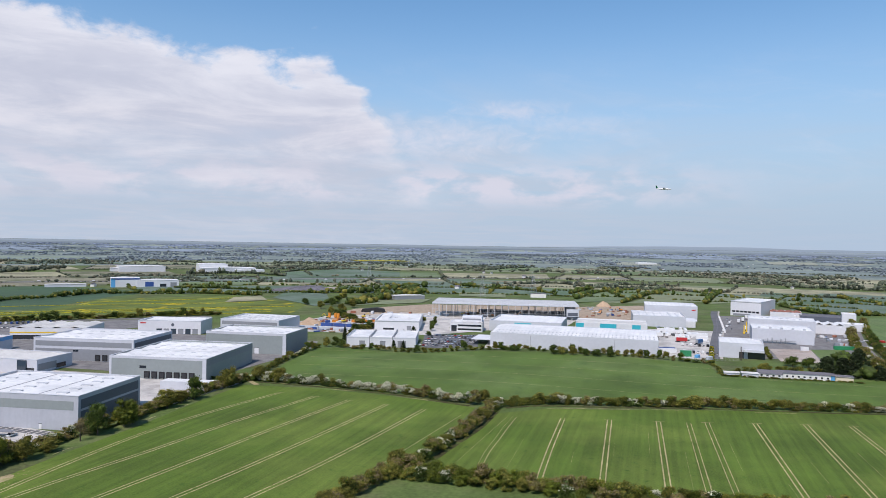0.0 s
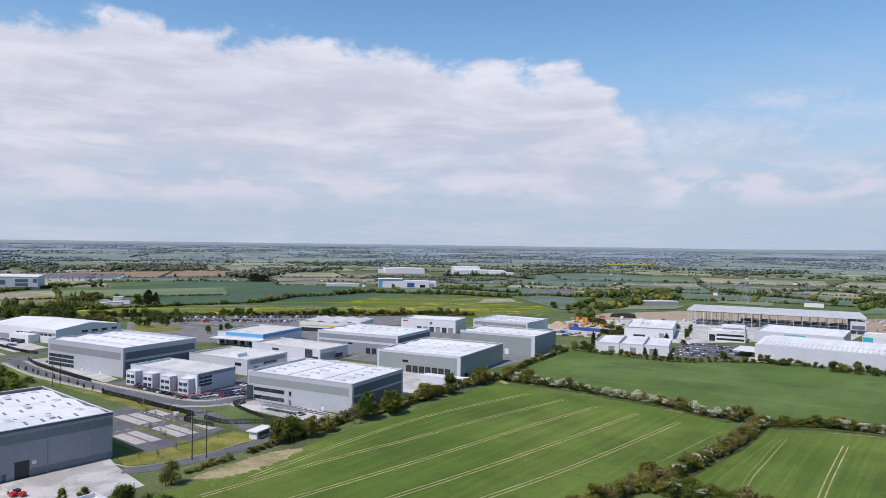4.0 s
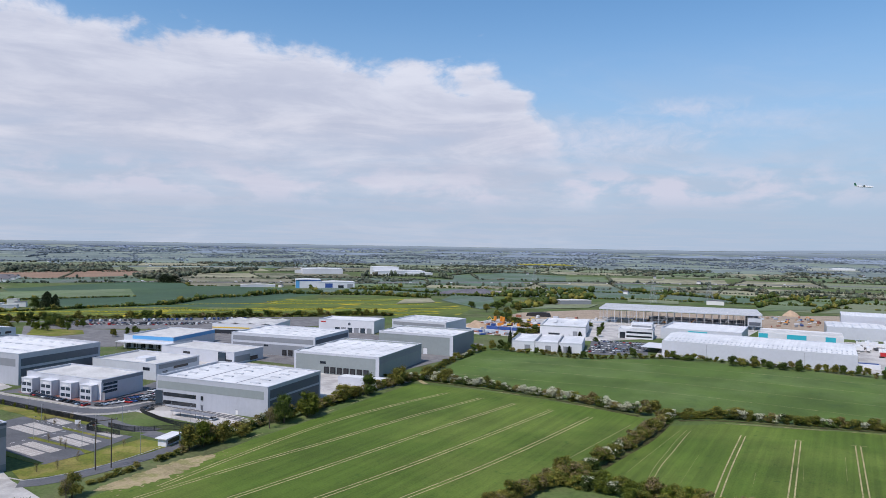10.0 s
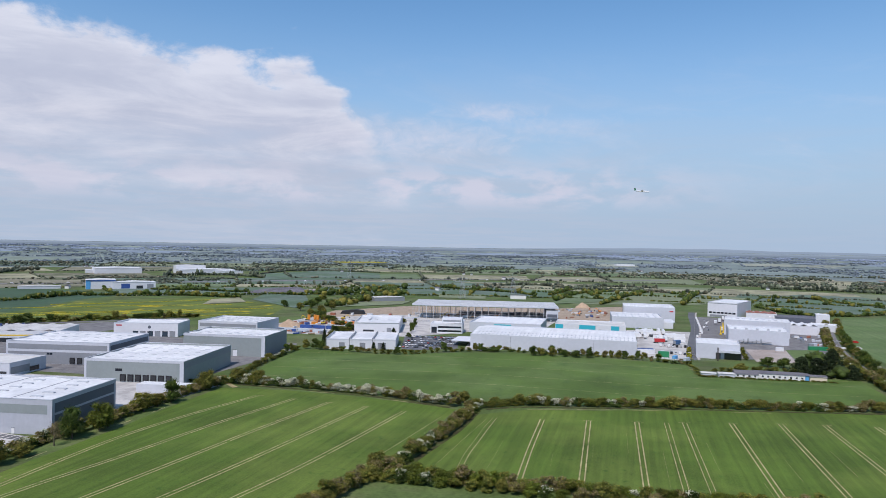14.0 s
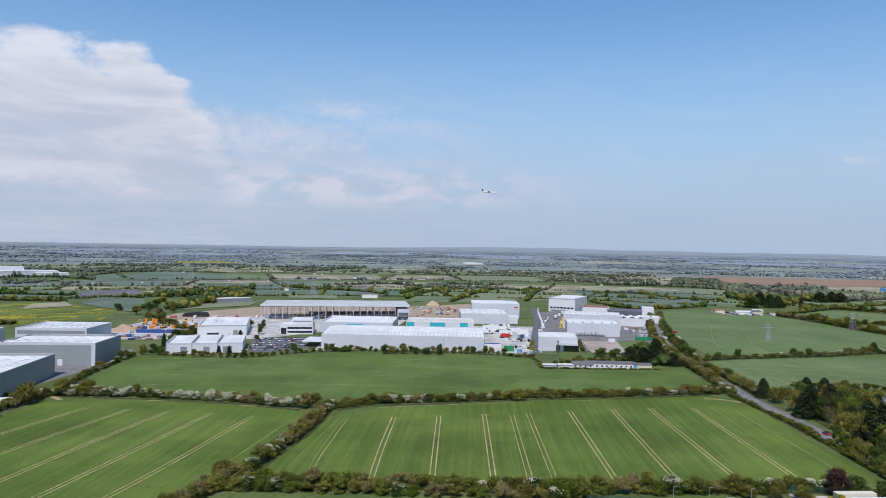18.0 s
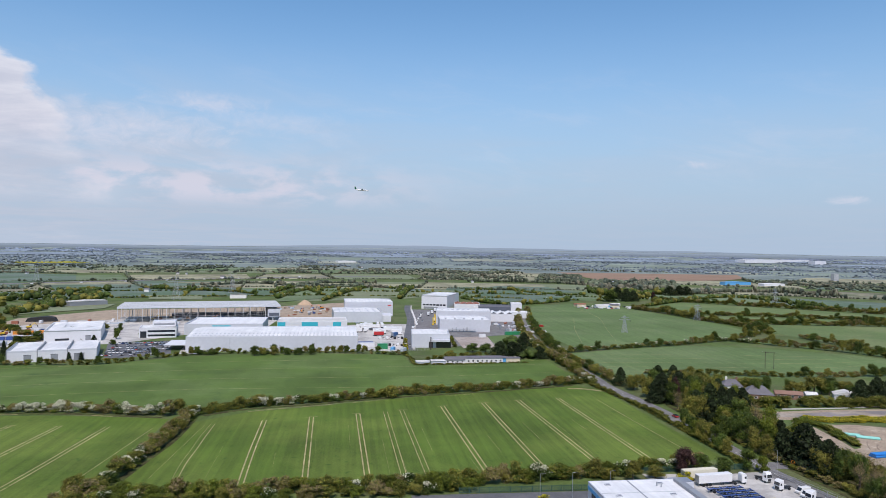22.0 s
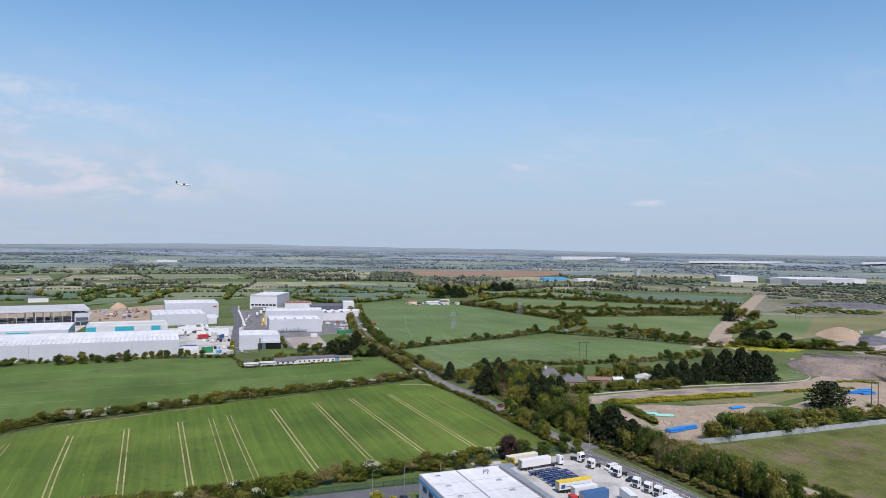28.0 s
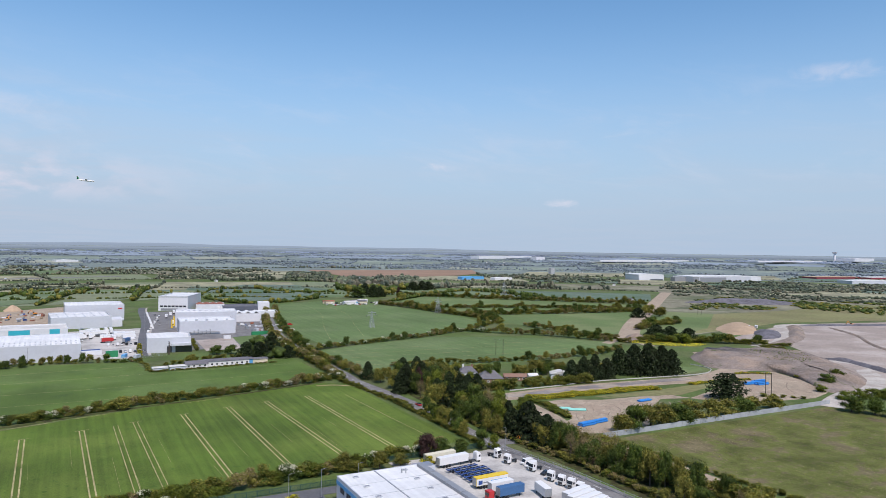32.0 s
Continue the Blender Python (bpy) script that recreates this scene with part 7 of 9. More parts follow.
for a in (0.0, 2.6, 5.2):
    hedge([(223, 315 - a), (241, 312.5 - a), (267, 311 - a), (295, 309.5 - a), (306, 306 - a)], 1.6, 4.0, "yy", "strip of yellow flowering plants", 2.1, name="flower_strip")
for a in (0.0, 5.0, 10.0, 15.0):
    hedge([(446 + a, 468 - a), (466 + a, 472 - a), (484 + a * 0.6, 468 - a)], 1.5, 6.0, "yyh", "patch of yellow flowering weeds", 3.2, name="flower_strip")
hedge([(216, 311), (220, 297), (216, 280), (214, 268)], 2.4, 4.5, "hs", "green weeds on a soil bank")
hedge([(338, 304), (350, 305), (360, 306)], 1.4, 5.0, "yy", "clump of yellow flowering plants", 2.0, name="flower_strip")
hedge([(450, 312), (464, 326), (478, 342)], 3.0, 7.0, "hs", "green scrub over the spoil bank", 5)
hedge([(384, 300), (372, 302), (362, 298)], 1.3, 4.0, "y", "clump of yellow flowering plants", 1.8, name="flower_strip")
hedge([(396, 318), (408, 315), (415, 308)], 1.3, 4.0, "y", "clump of yellow flowering plants", 1.8, name="flower_strip")
hedge([(348, 262), (356, 254), (364, 248)], 1.6, 4.0, "h", "green weeds beside the haul road")
hedge([(-255, 560), (-258, 600), (-235, 640), (-232, 690)], 5.0, 7.0, "hh", "scrub hedge around the contractor's yard", 3)
hedge([(-280, 640), (-300, 660), (-330, 690)], 6.0, 9.0, "hk", "scrub belt beside the construction site", 3)
hedge([(-720, 352), (-690, 392), (-640, 448), (-590, 505), (-520, 575), (-450, 645)], 5.0, 7.0, "hhk", "roadside hedge behind the business park", 4.5)
hedge([(-650, 250), (-600, 262), (-560, 275)], 4.0, 6.0, "h", "shrubs at the roundabout", 3)
hedge([(-655, 330), (-720, 300), (-780, 290)], 8.0, 12.0, "hk", "belt of trees beyond the road", 5)
hedge([(-235, 345), (-262, 352), (-280, 350)], 2.5, 3.0, "h", "low shrubs beside docks")
hedge([(42, 545), (44, 575), (46, 600)], 3.5, 3.0, "yh", "yellowish hedge beside the lane", 1.8)
hedge([(84, 560), (86, 590), (88, 612)], 3.0, 3.0, "h", "green hedge beside the gravel plot", 1.8)
hedge([(55, 500), (75, 505), (95, 512), (112, 512)], 3.5, 5.0, "hh", "shrubs behind the cottages")


def copse(area, n, kinds, low, high, wide=(0.6, 0.85)):
    """Trees scattered over an area, no two on one spot."""
    xs, ys = [p[0] for p in area], [p[1] for p in area]
    spots = []
    for _ in range(n * 30):
        if len(spots) >= n:
            break
        x, y = R.uniform(min(xs), max(xs)), R.uniform(min(ys), max(ys))
        if inside(x, y, area) and all((x - a) ** 2 + (y - b) ** 2 > 14 for a, b in spots):
            spots.append((x, y))
            h = R.uniform(low, high)
            tree(R.choice(kinds), x, y, h, h * R.uniform(*wide))


copse([(168, 300), (168, 345), (173, 398), (196, 392), (204, 352), (196, 330), (190, 300), (182, 262), (169.5, 262)], 74, "dgodgdogdwg", 7, 15)
copse([(174, 120), (172, 215), (170.5, 250), (180, 255), (188, 230), (192, 120)], 44, "goowwog", 7, 12)
copse([(149.5, 260), (150, 285), (152, 306), (154, 306), (153, 285), (152.5, 260)], 9, "gobgog", 8, 11)
copse([(238, 385), (300, 376), (330, 362), (318, 350), (262, 360), (240, 372)], 12, "ggo", 7, 11)
copse([(184, 236), (190, 236), (191, 205), (186, 205)], 9, "wwwo", 9, 12)
# scrub by the estate road and trees round the compound
copse([(-505, 150), (-499, 173), (-440, 175), (-412, 167), (-404, 152), (-412, 132), (-470, 118)], 46, "s", 2.8, 5.2, (1.6, 2.3))
copse([(-735, 345), (-700, 385), (-655, 398), (-590, 370), (-575, 345), (-600, 328), (-640, 325), (-665, 350)], 24, "ggob", 7, 11)
copse([(-560, 372), (-535, 352), (-500, 372), (-520, 392)], 7, "gso", 6, 9)
copse([(-480, 96), (-500, 140), (-400, 160), (-370, 150), (-380, 110)], 16, "s", 2.6, 4.6, (1.4, 2.0))


def tufts(name, area, n, size, mats, shares, label, seed, foot=0.0):
    """Loose weeds and dead stems standing over rough ground."""
    g = np.random.default_rng(seed)
    xs, ys = [p[0] for p in area], [p[1] for p in area]
    spots = []
    while len(spots) < n:
        x, y = g.uniform(min(xs), max(xs)), g.uniform(min(ys), max(ys))
        if inside(x, y, area) and noise.noise(Vector((x * 0.06, y * 0.06, seed))) + g.normal(0, 0.35) > 0.0:
            spots.append((x, y, foot + g.uniform(0.05, 0.35)))
    pick = g.choice(len(mats), n, p=shares)
    solo(name, cards(name, spots, g.uniform(size * 0.5, size, n), mats, pick, seed=seed), None, label, "weeds", "stuff")


tufts("weeds", [(206, 228), (358, 227), (376, 205), (370, 120), (300, 72), (216, 72), (214, 140), (211, 170), (209, 208)], 9000, 0.26, [DRYWEED, LEAF_OLIVE, LEAF_BRIGHT], [0.6, 0.2, 0.2], "straw-coloured dead stems and green weeds in rough grass", 21)
tufts("weeds", [(440, 310), (436, 330), (444, 352), (470, 366), (502, 350), (480, 318), (456, 304)], 500, 0.7, [DRYWEED, LEAF, LEAF_BRIGHT], [0.3, 0.4, 0.3], "weeds on the top of the spoil bank", 23, 6.1)

# ---- vehicles ----
WHEEL = finish("wheel", tube((0, -0.11, 0), (0, 0.11, 0), 0.33, 0.33, 10), BLACK)
BIGWHEEL = finish("wheel", tube((0, -0.16, 0), (0, 0.16, 0), 0.5, 0.5, 10), BLACK)
CAR_PAINTS = {n: material(n + "_car_paint", c, 0.28, vary=0.04, place="object") for n, c in {
    "white": (0.76, 0.76, 0.75), "silver": (0.42, 0.43, 0.45), "dark grey": (0.07, 0.075, 0.08), "black": (0.02, 0.02, 0.022), "blue": (0.03, 0.07, 0.22), "red": (0.42, 0.025, 0.02), "pale blue": (0.28, 0.36, 0.45)}.items()}


def car_kind(paint, van=False, remote=False):
    """A parked car: body, glass, lights and wheels."""
    w, l = (1.9, 5.2) if van else (1.78, 4.4)
    if van:
        shape, glass = [(-2.6, 0.35), (2.55, 0.35), (2.6, 0.95), (1.75, 1.15), (1.05, 2.15), (-2.55, 2.2)], [(1.18, 1.98), (1.85, 1.12), (1.92, 1.16), (1.2, 2.06)]
    else:
        shape, glass = [(-2.15, 0.3), (2.15, 0.3), (2.2, 0.72), (0.95, 0.92), (-1.75, 0.95), (-2.18, 0.85)], [(1.0, 0.9), (0.35, 1.38), (-1.05, 1.40), (-1.8, 0.93)]
    ob = thing("van" if van else "car", pose(0, 0, 0), "parked " + paint + (" panel van on tarmac" if van else " car on tarmac"), "van" if van else "car", "parked vehicles")
    bm = side_prism(shape, -w / 2, w / 2)
    bmesh.ops.bevel(bm, geom=[e for e in bm.edges], offset=0.07, segments=1, affect="EDGES")
    body = part("body", bm, CAR_PAINTS[paint], ob)
    part("glass", side_prism(glass, -w / 2 + 0.1, w / 2 - 0.1), GLASS_DARK, ob)
    if not van and not remote:
        part("roof_panel", side_prism([(0.3, 1.375), (0.25, 1.44), (-0.95, 1.45), (-1.0, 1.39)], -w / 2 + 0.16, w / 2 - 0.16), CAR_PAINTS[paint], ob)
    if remote == 2:
        part("undercarriage", box(-1.75, -w / 2 + 0.05, 0.0, 1.75, w / 2 - 0.05, 0.5), BLACK, ob)
        return ob
    for x in (-1.35, 1.35):
        if remote:
            part("wheel_pair", tube((x, -w / 2 + 0.02, 0.33), (x, w / 2 - 0.02, 0.33), 0.33, 0.33, 8), BLACK, ob)
            continue
        for y in (-w / 2 + 0.08, w / 2 - 0.08):
            part("wheel", WHEEL, None, ob, "", pose(x, y, 0.33))
    return ob


PARKED = {}


def parked(paint, x, y, yaw, van=False, z=0.13):
    away = math.hypot(x, y)
    remote = 2 if away > 450 else 1 if away > 245 else 0
    key = (paint, van, remote)
    m = pose(x, y, z, 0, 0, yaw)
    if key not in PARKED:
        PARKED[key] = car_kind(paint, van, remote)
        PARKED[key].matrix_basis = m
    else:
        copy_thing(PARKED[key], m)


PAINT_ODDS = ["white", "silver", "dark grey", "black", "blue", "red", "pale blue", "dark grey", "silver", "black"]


def car_row(x, y, dx, dy, n, yaw, full=0.85, white=0.0):
    for k in range(n):
        if R.random() < full:
            parked("white" if R.random() < white else R.choice(PAINT_ODDS), x + dx * k + R.uniform(-0.15, 0.15), y + dy * k + R.uniform(-0.15, 0.15), yaw + R.uniform(-2, 2))


def tractor_unit(label):
    """A lorry tractor without its trailer."""
    ob = thing("lorry_tractor", pose(0, 0, 0), label, "lorry", "lorries in the yard")
    bm = side_prism([(1.2, 0.6), (3.25, 0.6), (3.3, 1.9), (3.12, 3.1), (2.7, 3.75), (1.35, 3.75), (1.2, 3.0)], -1.22, 1.22)
    bmesh.ops.bevel(bm, geom=bm.edges[:], offset=0.09, segments=1, affect="EDGES")
    cab = part("cab", bm, WHITE_PAINT, ob)
    part("windscreen", side_prism([(3.31, 1.95), (3.16, 2.95), (3.2, 3.0), (3.37, 1.95)], -1.08, 1.08), GLASS_DARK, cab)
    part("grille", box(3.28, -0.8, 0.75, 3.36, 0.8, 1.6), DARKSTEEL, cab)
    for y in (-1.25, 1.2):
        part("side_window", box(2.2, y, 1.95, 2.95, y + 0.05, 2.75), GLASS_DARK, cab)
    part("chassis", box(-3.0, -0.45, 0.65, 1.25, 0.45, 1.0), DARKSTEEL, ob)
    part("fifth_wheel", box(-1.9, -0.5, 1.0, -0.9, 0.5, 1.15), DARKSTEEL, ob)
    for x in (-1.4, 2.3):
        for y in (-1.05, 1.05):
            part("wheel", BIGWHEEL, None, ob, "", pose(x, y, 0.5))
    return ob


def trailer(label, side, top=None, length=13.2, skeletal=False, stripe=None, remote=False):
    ob = thing("lorry_trailer", pose(0, 0, 0), label, "trailer", "lorries in the yard")
    part("chassis", box(-length / 2, -0.5, 0.95, length / 2, 0.5, 1.2), ROYAL if skeletal else DARKSTEEL, ob)
    if skeletal:
        for k in range(6):
            part("crossbeam", box(-length / 2 + k * length / 5.2, -1.2, 1.2, -length / 2 + k * length / 5.2 + 0.3, 1.2, 1.4), ROYAL, ob)
        for y in (-0.9, 0.9):
            part("side_beam", box(-length / 2, y - 0.08, 1.15, length / 2, y + 0.08, 1.38), DARKSTEEL, ob)
    else:
        b = part("box_body", box(-length / 2, -1.25, 1.2, length / 2, 1.25, 3.95, 0.05), side, ob)
        part("roof_sheet", box(-length / 2 + 0.05, -1.2, 3.95, length / 2 - 0.05, 1.2, 4.0), top or side, b)
        if not remote:
            part("rear_frame", box(-length / 2 - 0.06, -1.2, 1.25, -length / 2, 1.2, 3.9), STEEL, b)
        if stripe:
            for y in (-1.28, 1.25):
                part("side_stripe", box(-length / 2 + 0.1, y, 1.25, length / 2 - 0.1, y + 0.03, 1.75), stripe, b)
    if remote:
        part("wheel_set", tube((-3.3, -1.2, 0.5), (-3.3, 1.2, 0.5), 0.5, 0.5, 10), BLACK, ob)
    for x in () if remote else (-4.6, -3.3, -2.0):
        for y in (-1.05, 1.05):
            part("wheel", BIGWHEEL, None, ob, "", pose(x, y, 0.5))
    for y in () if remote else (-0.8, 0.8):
        part("landing_leg", box(3.2, y - 0.08, 0.05, 3.36, y + 0.08, 0.95), DARKSTEEL, ob)
    return ob


def place(ob, x, y, yaw, z=0.1):
    ob.matrix_basis = pose(x, y, z, 0, 0, yaw)
    return ob


# loading yard of the near warehouse
place(trailer("cream box trailer backed onto a dock", TARP, WHITE_PAINT, stripe=TARP_BLUE), -245.8, 79.3, 2)
place(trailer("cream box trailer backed onto a dock", TARP, WHITE_PAINT, stripe=TARP_BLUE), -246, 65.6, 2)
place(trailer("white box trailer with grey roof at a dock", WHITE_PAINT, ROOFLIGHT), -246.2, 75.0, 1)
TRACTOR = place(tractor_unit("white lorry tractor with sleeper cab parked in a yard"), -240.2, 75.0, 1)
for n, (mat, x, y) in enumerate(((RED, -239, 90.5), (RED, -237, 92.5), (DARKSTEEL, -241, 92.5))):
    skip = thing("waste_skip", pose(x, y, 0.1, 0, 0, 10), "red waste skip beside a ramp wall" if mat is RED else "dark waste bin beside a ramp wall", "skip")
    part("bin", side_prism([(-0.7, 0.2), (0.7, 0.2), (1.0, 1.3), (-1.0, 1.3)], -0.8, 0.8), mat, skip)
    part("lid", box(-1.0, -0.85, 1.3, 1.0, 0.85, 1.38), mat, skip)
# haulage yard
for x, y, yaw in ((146.6, 230.5, -75), (148.7, 221, -165), (152.2, 209.5, -165), (151.8, 198, -160), (152.4, 192.6, -160), (153.2, 188.4, -160), (153.5, 184, -160), (150, 160, -160)):
    copy_thing(TRACTOR, pose(x, y, 0.1, 0, 0, yaw))
parked("white", 153, 217, 190, True, 0.1)
parked("white", 152.5, 213.5, 190, True, 0.1)
parked("black", 152.4, 204, 195, False, 0.1)
parked("black", 70.5, 213, 90)
copy_thing(TRACTOR, pose(135.5, 228, 0.1, 0, 0, 6))
place(trailer("long white box trailer in the yard", WHITE_PAINT), 126.5, 227.5, 6)
place(trailer("long pale box trailer by the hedge", TARP), 124, 233, 6)
SKEL = place(trailer("bare blue skeletal container trailer", ROYAL, skeletal=True), 127, 221, 5)
for y in (217.8, 214.6, 211.4, 208.4):
    copy_thing(SKEL, pose(128 + (y % 3) * 0.5, y, 0.1, 0, 0, 5))
yt = place(trailer("yellow trailer with white lettered sides", YELLOW), 127.5, 202, 2)
part("side_panel", box(-6.5, -1.29, 1.3, 6.5, -1.255, 3.6), WHITE_PAINT, yt, "white side panel")
part("logo_bar", box(-5.8, -1.32, 1.7, -4.2, -1.295, 3.0), ROYAL, yt)
part("logo_bar", box(-0.8, -1.32, 1.8, 5.8, -1.295, 2.6), SKYBLUE, yt)
part("logo_bar", box(-3.8, -1.32, 2.0, -1.2, -1.295, 2.4), CLAD_MID, yt)
place(trailer("short white box trailer in a yard", WHITE_PAINT, length=9), 127.5, 195.6, 3)
place(trailer("blue curtain-sided trailer with red front", TARP_BLUE, length=10), 128, 190.5, 3)
red_end = thing("lorry_tractor", pose(121, 190.5, 0.1, 0, 0, 183), "red lorry tractor coupled to blue trailer", "lorry", "lorries in the yard")
part("cab", box(0, -1.2, 0.6, 2.1, 1.2, 3.4, 0.1), RED, red_end)
part("windscreen", box(2.1, -1.05, 1.8, 2.14, 1.05, 2.8), GLASS_DARK, red_end)
for y in (-1.05, 1.05):
    part("wheel", BIGWHEEL, None, red_end, "", pose(1.0, y, 0.5))
WT = place(trailer("white box trailer in a tight row", WHITE_PAINT, length=12), 145.5, 178, 14)
for k in range(1, 6):
    copy_thing(WT, pose(145.2 - 0.2 * k, 178 - 3.3 * k, 0.1, 0, 0, 14))
place(trailer("white box trailer in a tight row", WHITE_PAINT, length=8), 138, 186, 80)
parked("red", 158.3, 322, 92, False, 0.15)
parked("silver", 165.5, 600, 82, False, 0.15)
parked("white", 160, 575, 82, True, 0.15)
# cars of the business park
car_row(-382, 202.5, 4.2, 0.1, 4, 188, 0.8)
car_row(-366, 200.8, 2.6, 0.05, 18, 96, 0.8)
car_row(-317, 205, 0.6, 2.7, 7, 10, 0.95)
car_row(-304.5, 226, -0.05, 2.6, 14, 8, 0.95)
car_row(-311.5, 226, -0.05, 2.6, 13, 8, 0.95)
car_row(-316.8, 228, -0.05, 2.6, 12, 8, 0.95, 0.3)
car_row(-324, 240, -0.3, 2.6, 7, 8, 0.9)
car_row(-292, 213.5, 2.6, 0.3, 3, 96, 0.4)
car_row(-255, 217.5, 2.6, 0.3, 3, 96, 0.5)
car_row(-480, 203, 2.7, 0.1, 10, 96, 0.6)
car_row(-640, 222, 2.8, 0.2, 26, 96, 0.35)
car_row(-640, 212, 2.8, 0.2, 26, 96, 0.2)
car_row(-375, 268, 2.6, 0.3, 8, 96, 0.5)
# cars of the second estate
for k in range(6):
    car_row(-186 + 1.6 * k, 585 - 12.5 * k, 2.65, 0.5, 16, 98, 0.85, 0.3)
for k in range(9):
    parked("white", 67 + k * 0.9, 720 + k * 19, 84, True)
    if k % 2:
        parked("silver", 75 + k * 0.9, 735 + k * 17, 84)
for k in range(46):
    parked("white" if R.random() < 0.75 else R.choice(PAINT_ODDS), R.uniform(2, 44), R.uniform(640, 712), R.choice((4, 94)) + R.uniform(-6, 6), R.random() < 0.6)
BOXV = place(trailer("white box trailer in a crowded yard", WHITE_PAINT, length=10, remote=True), 22, 690, 4)
for k in range(22):
    copy_thing(BOXV, pose(R.uniform(0, 44), R.uniform(646, 722), 0.1, 0, 0, R.choice((4, 94)) + R.uniform(-4, 4)))
place(trailer("red curtain-sided trailer in a yard", RED, length=9), 24, 632, 6)
place(trailer("blue curtain-sided trailer in a yard", TARP_BLUE, length=9), 38, 626, 60)
for k in range(12):
    copy_thing(BOXV, pose(160 + k * 3.6, 900 - k * 0.8, 0.1, 0, 0, 80))
for k in range(14):
    copy_thing(BOXV, pose(R.uniform(88, 112), R.uniform(690, 880), 0.1, 0, 0, R.choice((80, 82, 84))))
# lorries in the compound behind the park
for row, (x0, y0, n, paint) in enumerate(((-634, 384, 30, "mixed"), (-640, 391, 30, "mixed"), (-612, 420, 24, "dark"), (-560, 462, 14, "mixed"))):
    for k in range(n):
        if R.random() < 0.88:
            c = R.choice(("silver", "white", "dark grey", "black", "red")) if paint == "mixed" else R.choice(("dark grey", "black", "blue"))
            parked(c, x0 + 3.1 * k, y0 + 2.53 * k, 129 + R.uniform(-3, 3), R.random() < 0.15, 0.1)
for k in range(34):
    if k not in (9, 10, 22, 23):
        parked(R.choice(("blue", "blue", "dark grey", "white")), -648 + k * 3.0, 410 + k * 3.3, 129, True, 0.1)


# ---- site huts, tanks, plant ----
def container(mat, x, y, yaw, label, length=12.0, h=2.6):
    ob = thing("shipping_container", pose(x, y, 0.1, 0, 0, yaw), label, "container", "site containers")
    bm = box(-length / 2, -1.22, 0, length / 2, 1.22, h, 0.04)
    for k in range(int(length / 1.2)):
        add_box(bm, -length / 2 + 0.4 + k * 1.2, -1.27, 0.1, -length / 2 + 0.7 + k * 1.2, -1.22, h - 0.1)
    b = part("body", bm, mat, ob)
    part("end_doors", box(length / 2, -1.15, 0.15, length / 2 + 0.05, 1.15, h - 0.15), mat, b)


for k in range(5):
    container(ROYAL, -302 + k * 13, 606 + k * 1.2, 5, "dark blue site cabin in a contractor's yard", 12, 3.0)
for k in range(4):
    container(HOARDING, -318 + k * 14, 578 + k, 8, "pale blue-grey site cabin in a contractor's yard", 13, 2.8)
for k in range(6):
    container(R.choice((ORANGE, RUST, CLAD_WHITE)), -318 + k * 9, 634 + k * 4, R.uniform(0, 60), "site container in a contractor's yard", 6)
for x, y in ((-327, 662), (-321, 664), (-316, 660)):
    t = thing("site_silo", pose(x, y, 0.1), "orange upright site silo", "silo", "site silos")
    part("tank", tube((0, 0, 2.2), (0, 0, 6.5), 1.5, 1.5, 12), ORANGE, t)
    part("cone", tube((0, 0, 0.9), (0, 0, 2.2), 0.3, 1.6, 12), ORANGE, t)
    for a in range(4):
        part("leg", box(math.cos(a * 1.57 + 0.78) * 1.2 - 0.1, math.sin(a * 1.57 + 0.78) * 1.2 - 0.1, 0, math.cos(a * 1.57 + 0.78) * 1.2 + 0.1, math.sin(a * 1.57 + 0.78) * 1.2 + 0.1, 2.4), STEEL, t)
container(GREEN_PAINT, 151, 640, 8, "long bright green container beside grass", 16, 3.0)
container(GREEN_PAINT, 24, 551, 4, "dark green storage tank in a yard", 8, 4.5)
container(CLAD_WHITE, 10, 566, 4, "white yard cabin with blue stripe", 16, 3.2)
container(ROYAL, 10, 572, 4, "blue site cabin in a yard", 14, 3.2)
container(CLAD_WHITE, 118, 622, 6, "white site cabin on gravel", 6, 3)
container(SKYBLUE, 32, 546, 70, "pale blue waste container in a yard", 6, 2.4)
container(HOARDING, 40, 541, 60, "grey steel waste container in a yard", 6, 2.4)
for x, y in ((84, 720), (88, 735), (92, 715), (90, 755)):
    ob = thing("mobile_crane", pose(x, y, 0.1, 0, 0, 80), "yellow folded site lift", "crane", "site lifts")
    part("base", box(-1.5, -1, 0.3, 1.5, 1, 1.4, 0.1), YELLOW, ob)
    part("mast", box(-0.5, -0.5, 1.4, 0.5, 0.5, 8.5), YELLOW, ob)
    for sx in (-1.1, 1.1):
        for sy in (-0.9, 0.9):
            part("wheel", WHEEL, None, ob, "", pose(sx, sy, 0.33))


def excavator(x, y, yaw, mat, label):
    ob = thing("excavator", pose(x, y, 0.12, 0, 0, yaw), label, "excavator")
    for s in (-1.2, 1.2):
        part("track", box(-2.2, s - 0.35, 0, 2.2, s + 0.35, 0.95, 0.2), DARKSTEEL, ob)
    part("house", box(-2.4, -1.4, 1.1, 1.2, 1.4, 2.4, 0.15), mat, ob)
    part("cab", box(0.1, 0.3, 2.4, 1.6, 1.3, 3.6, 0.1), GLASS_DARK, ob)
    part("boom", tube((1.0, 0, 2.0), (4.4, 0, 5.2), 0.35, 0.28, 6), mat, ob)
    part("stick", tube((4.4, 0, 5.2), (6.6, 0, 2.4), 0.28, 0.2, 6), mat, ob)
    part("bucket", side_prism([(6.2, 2.5), (7.0, 2.6), (7.2, 1.4), (6.4, 1.2)], -0.6, 0.6), DARKSTEEL, ob)


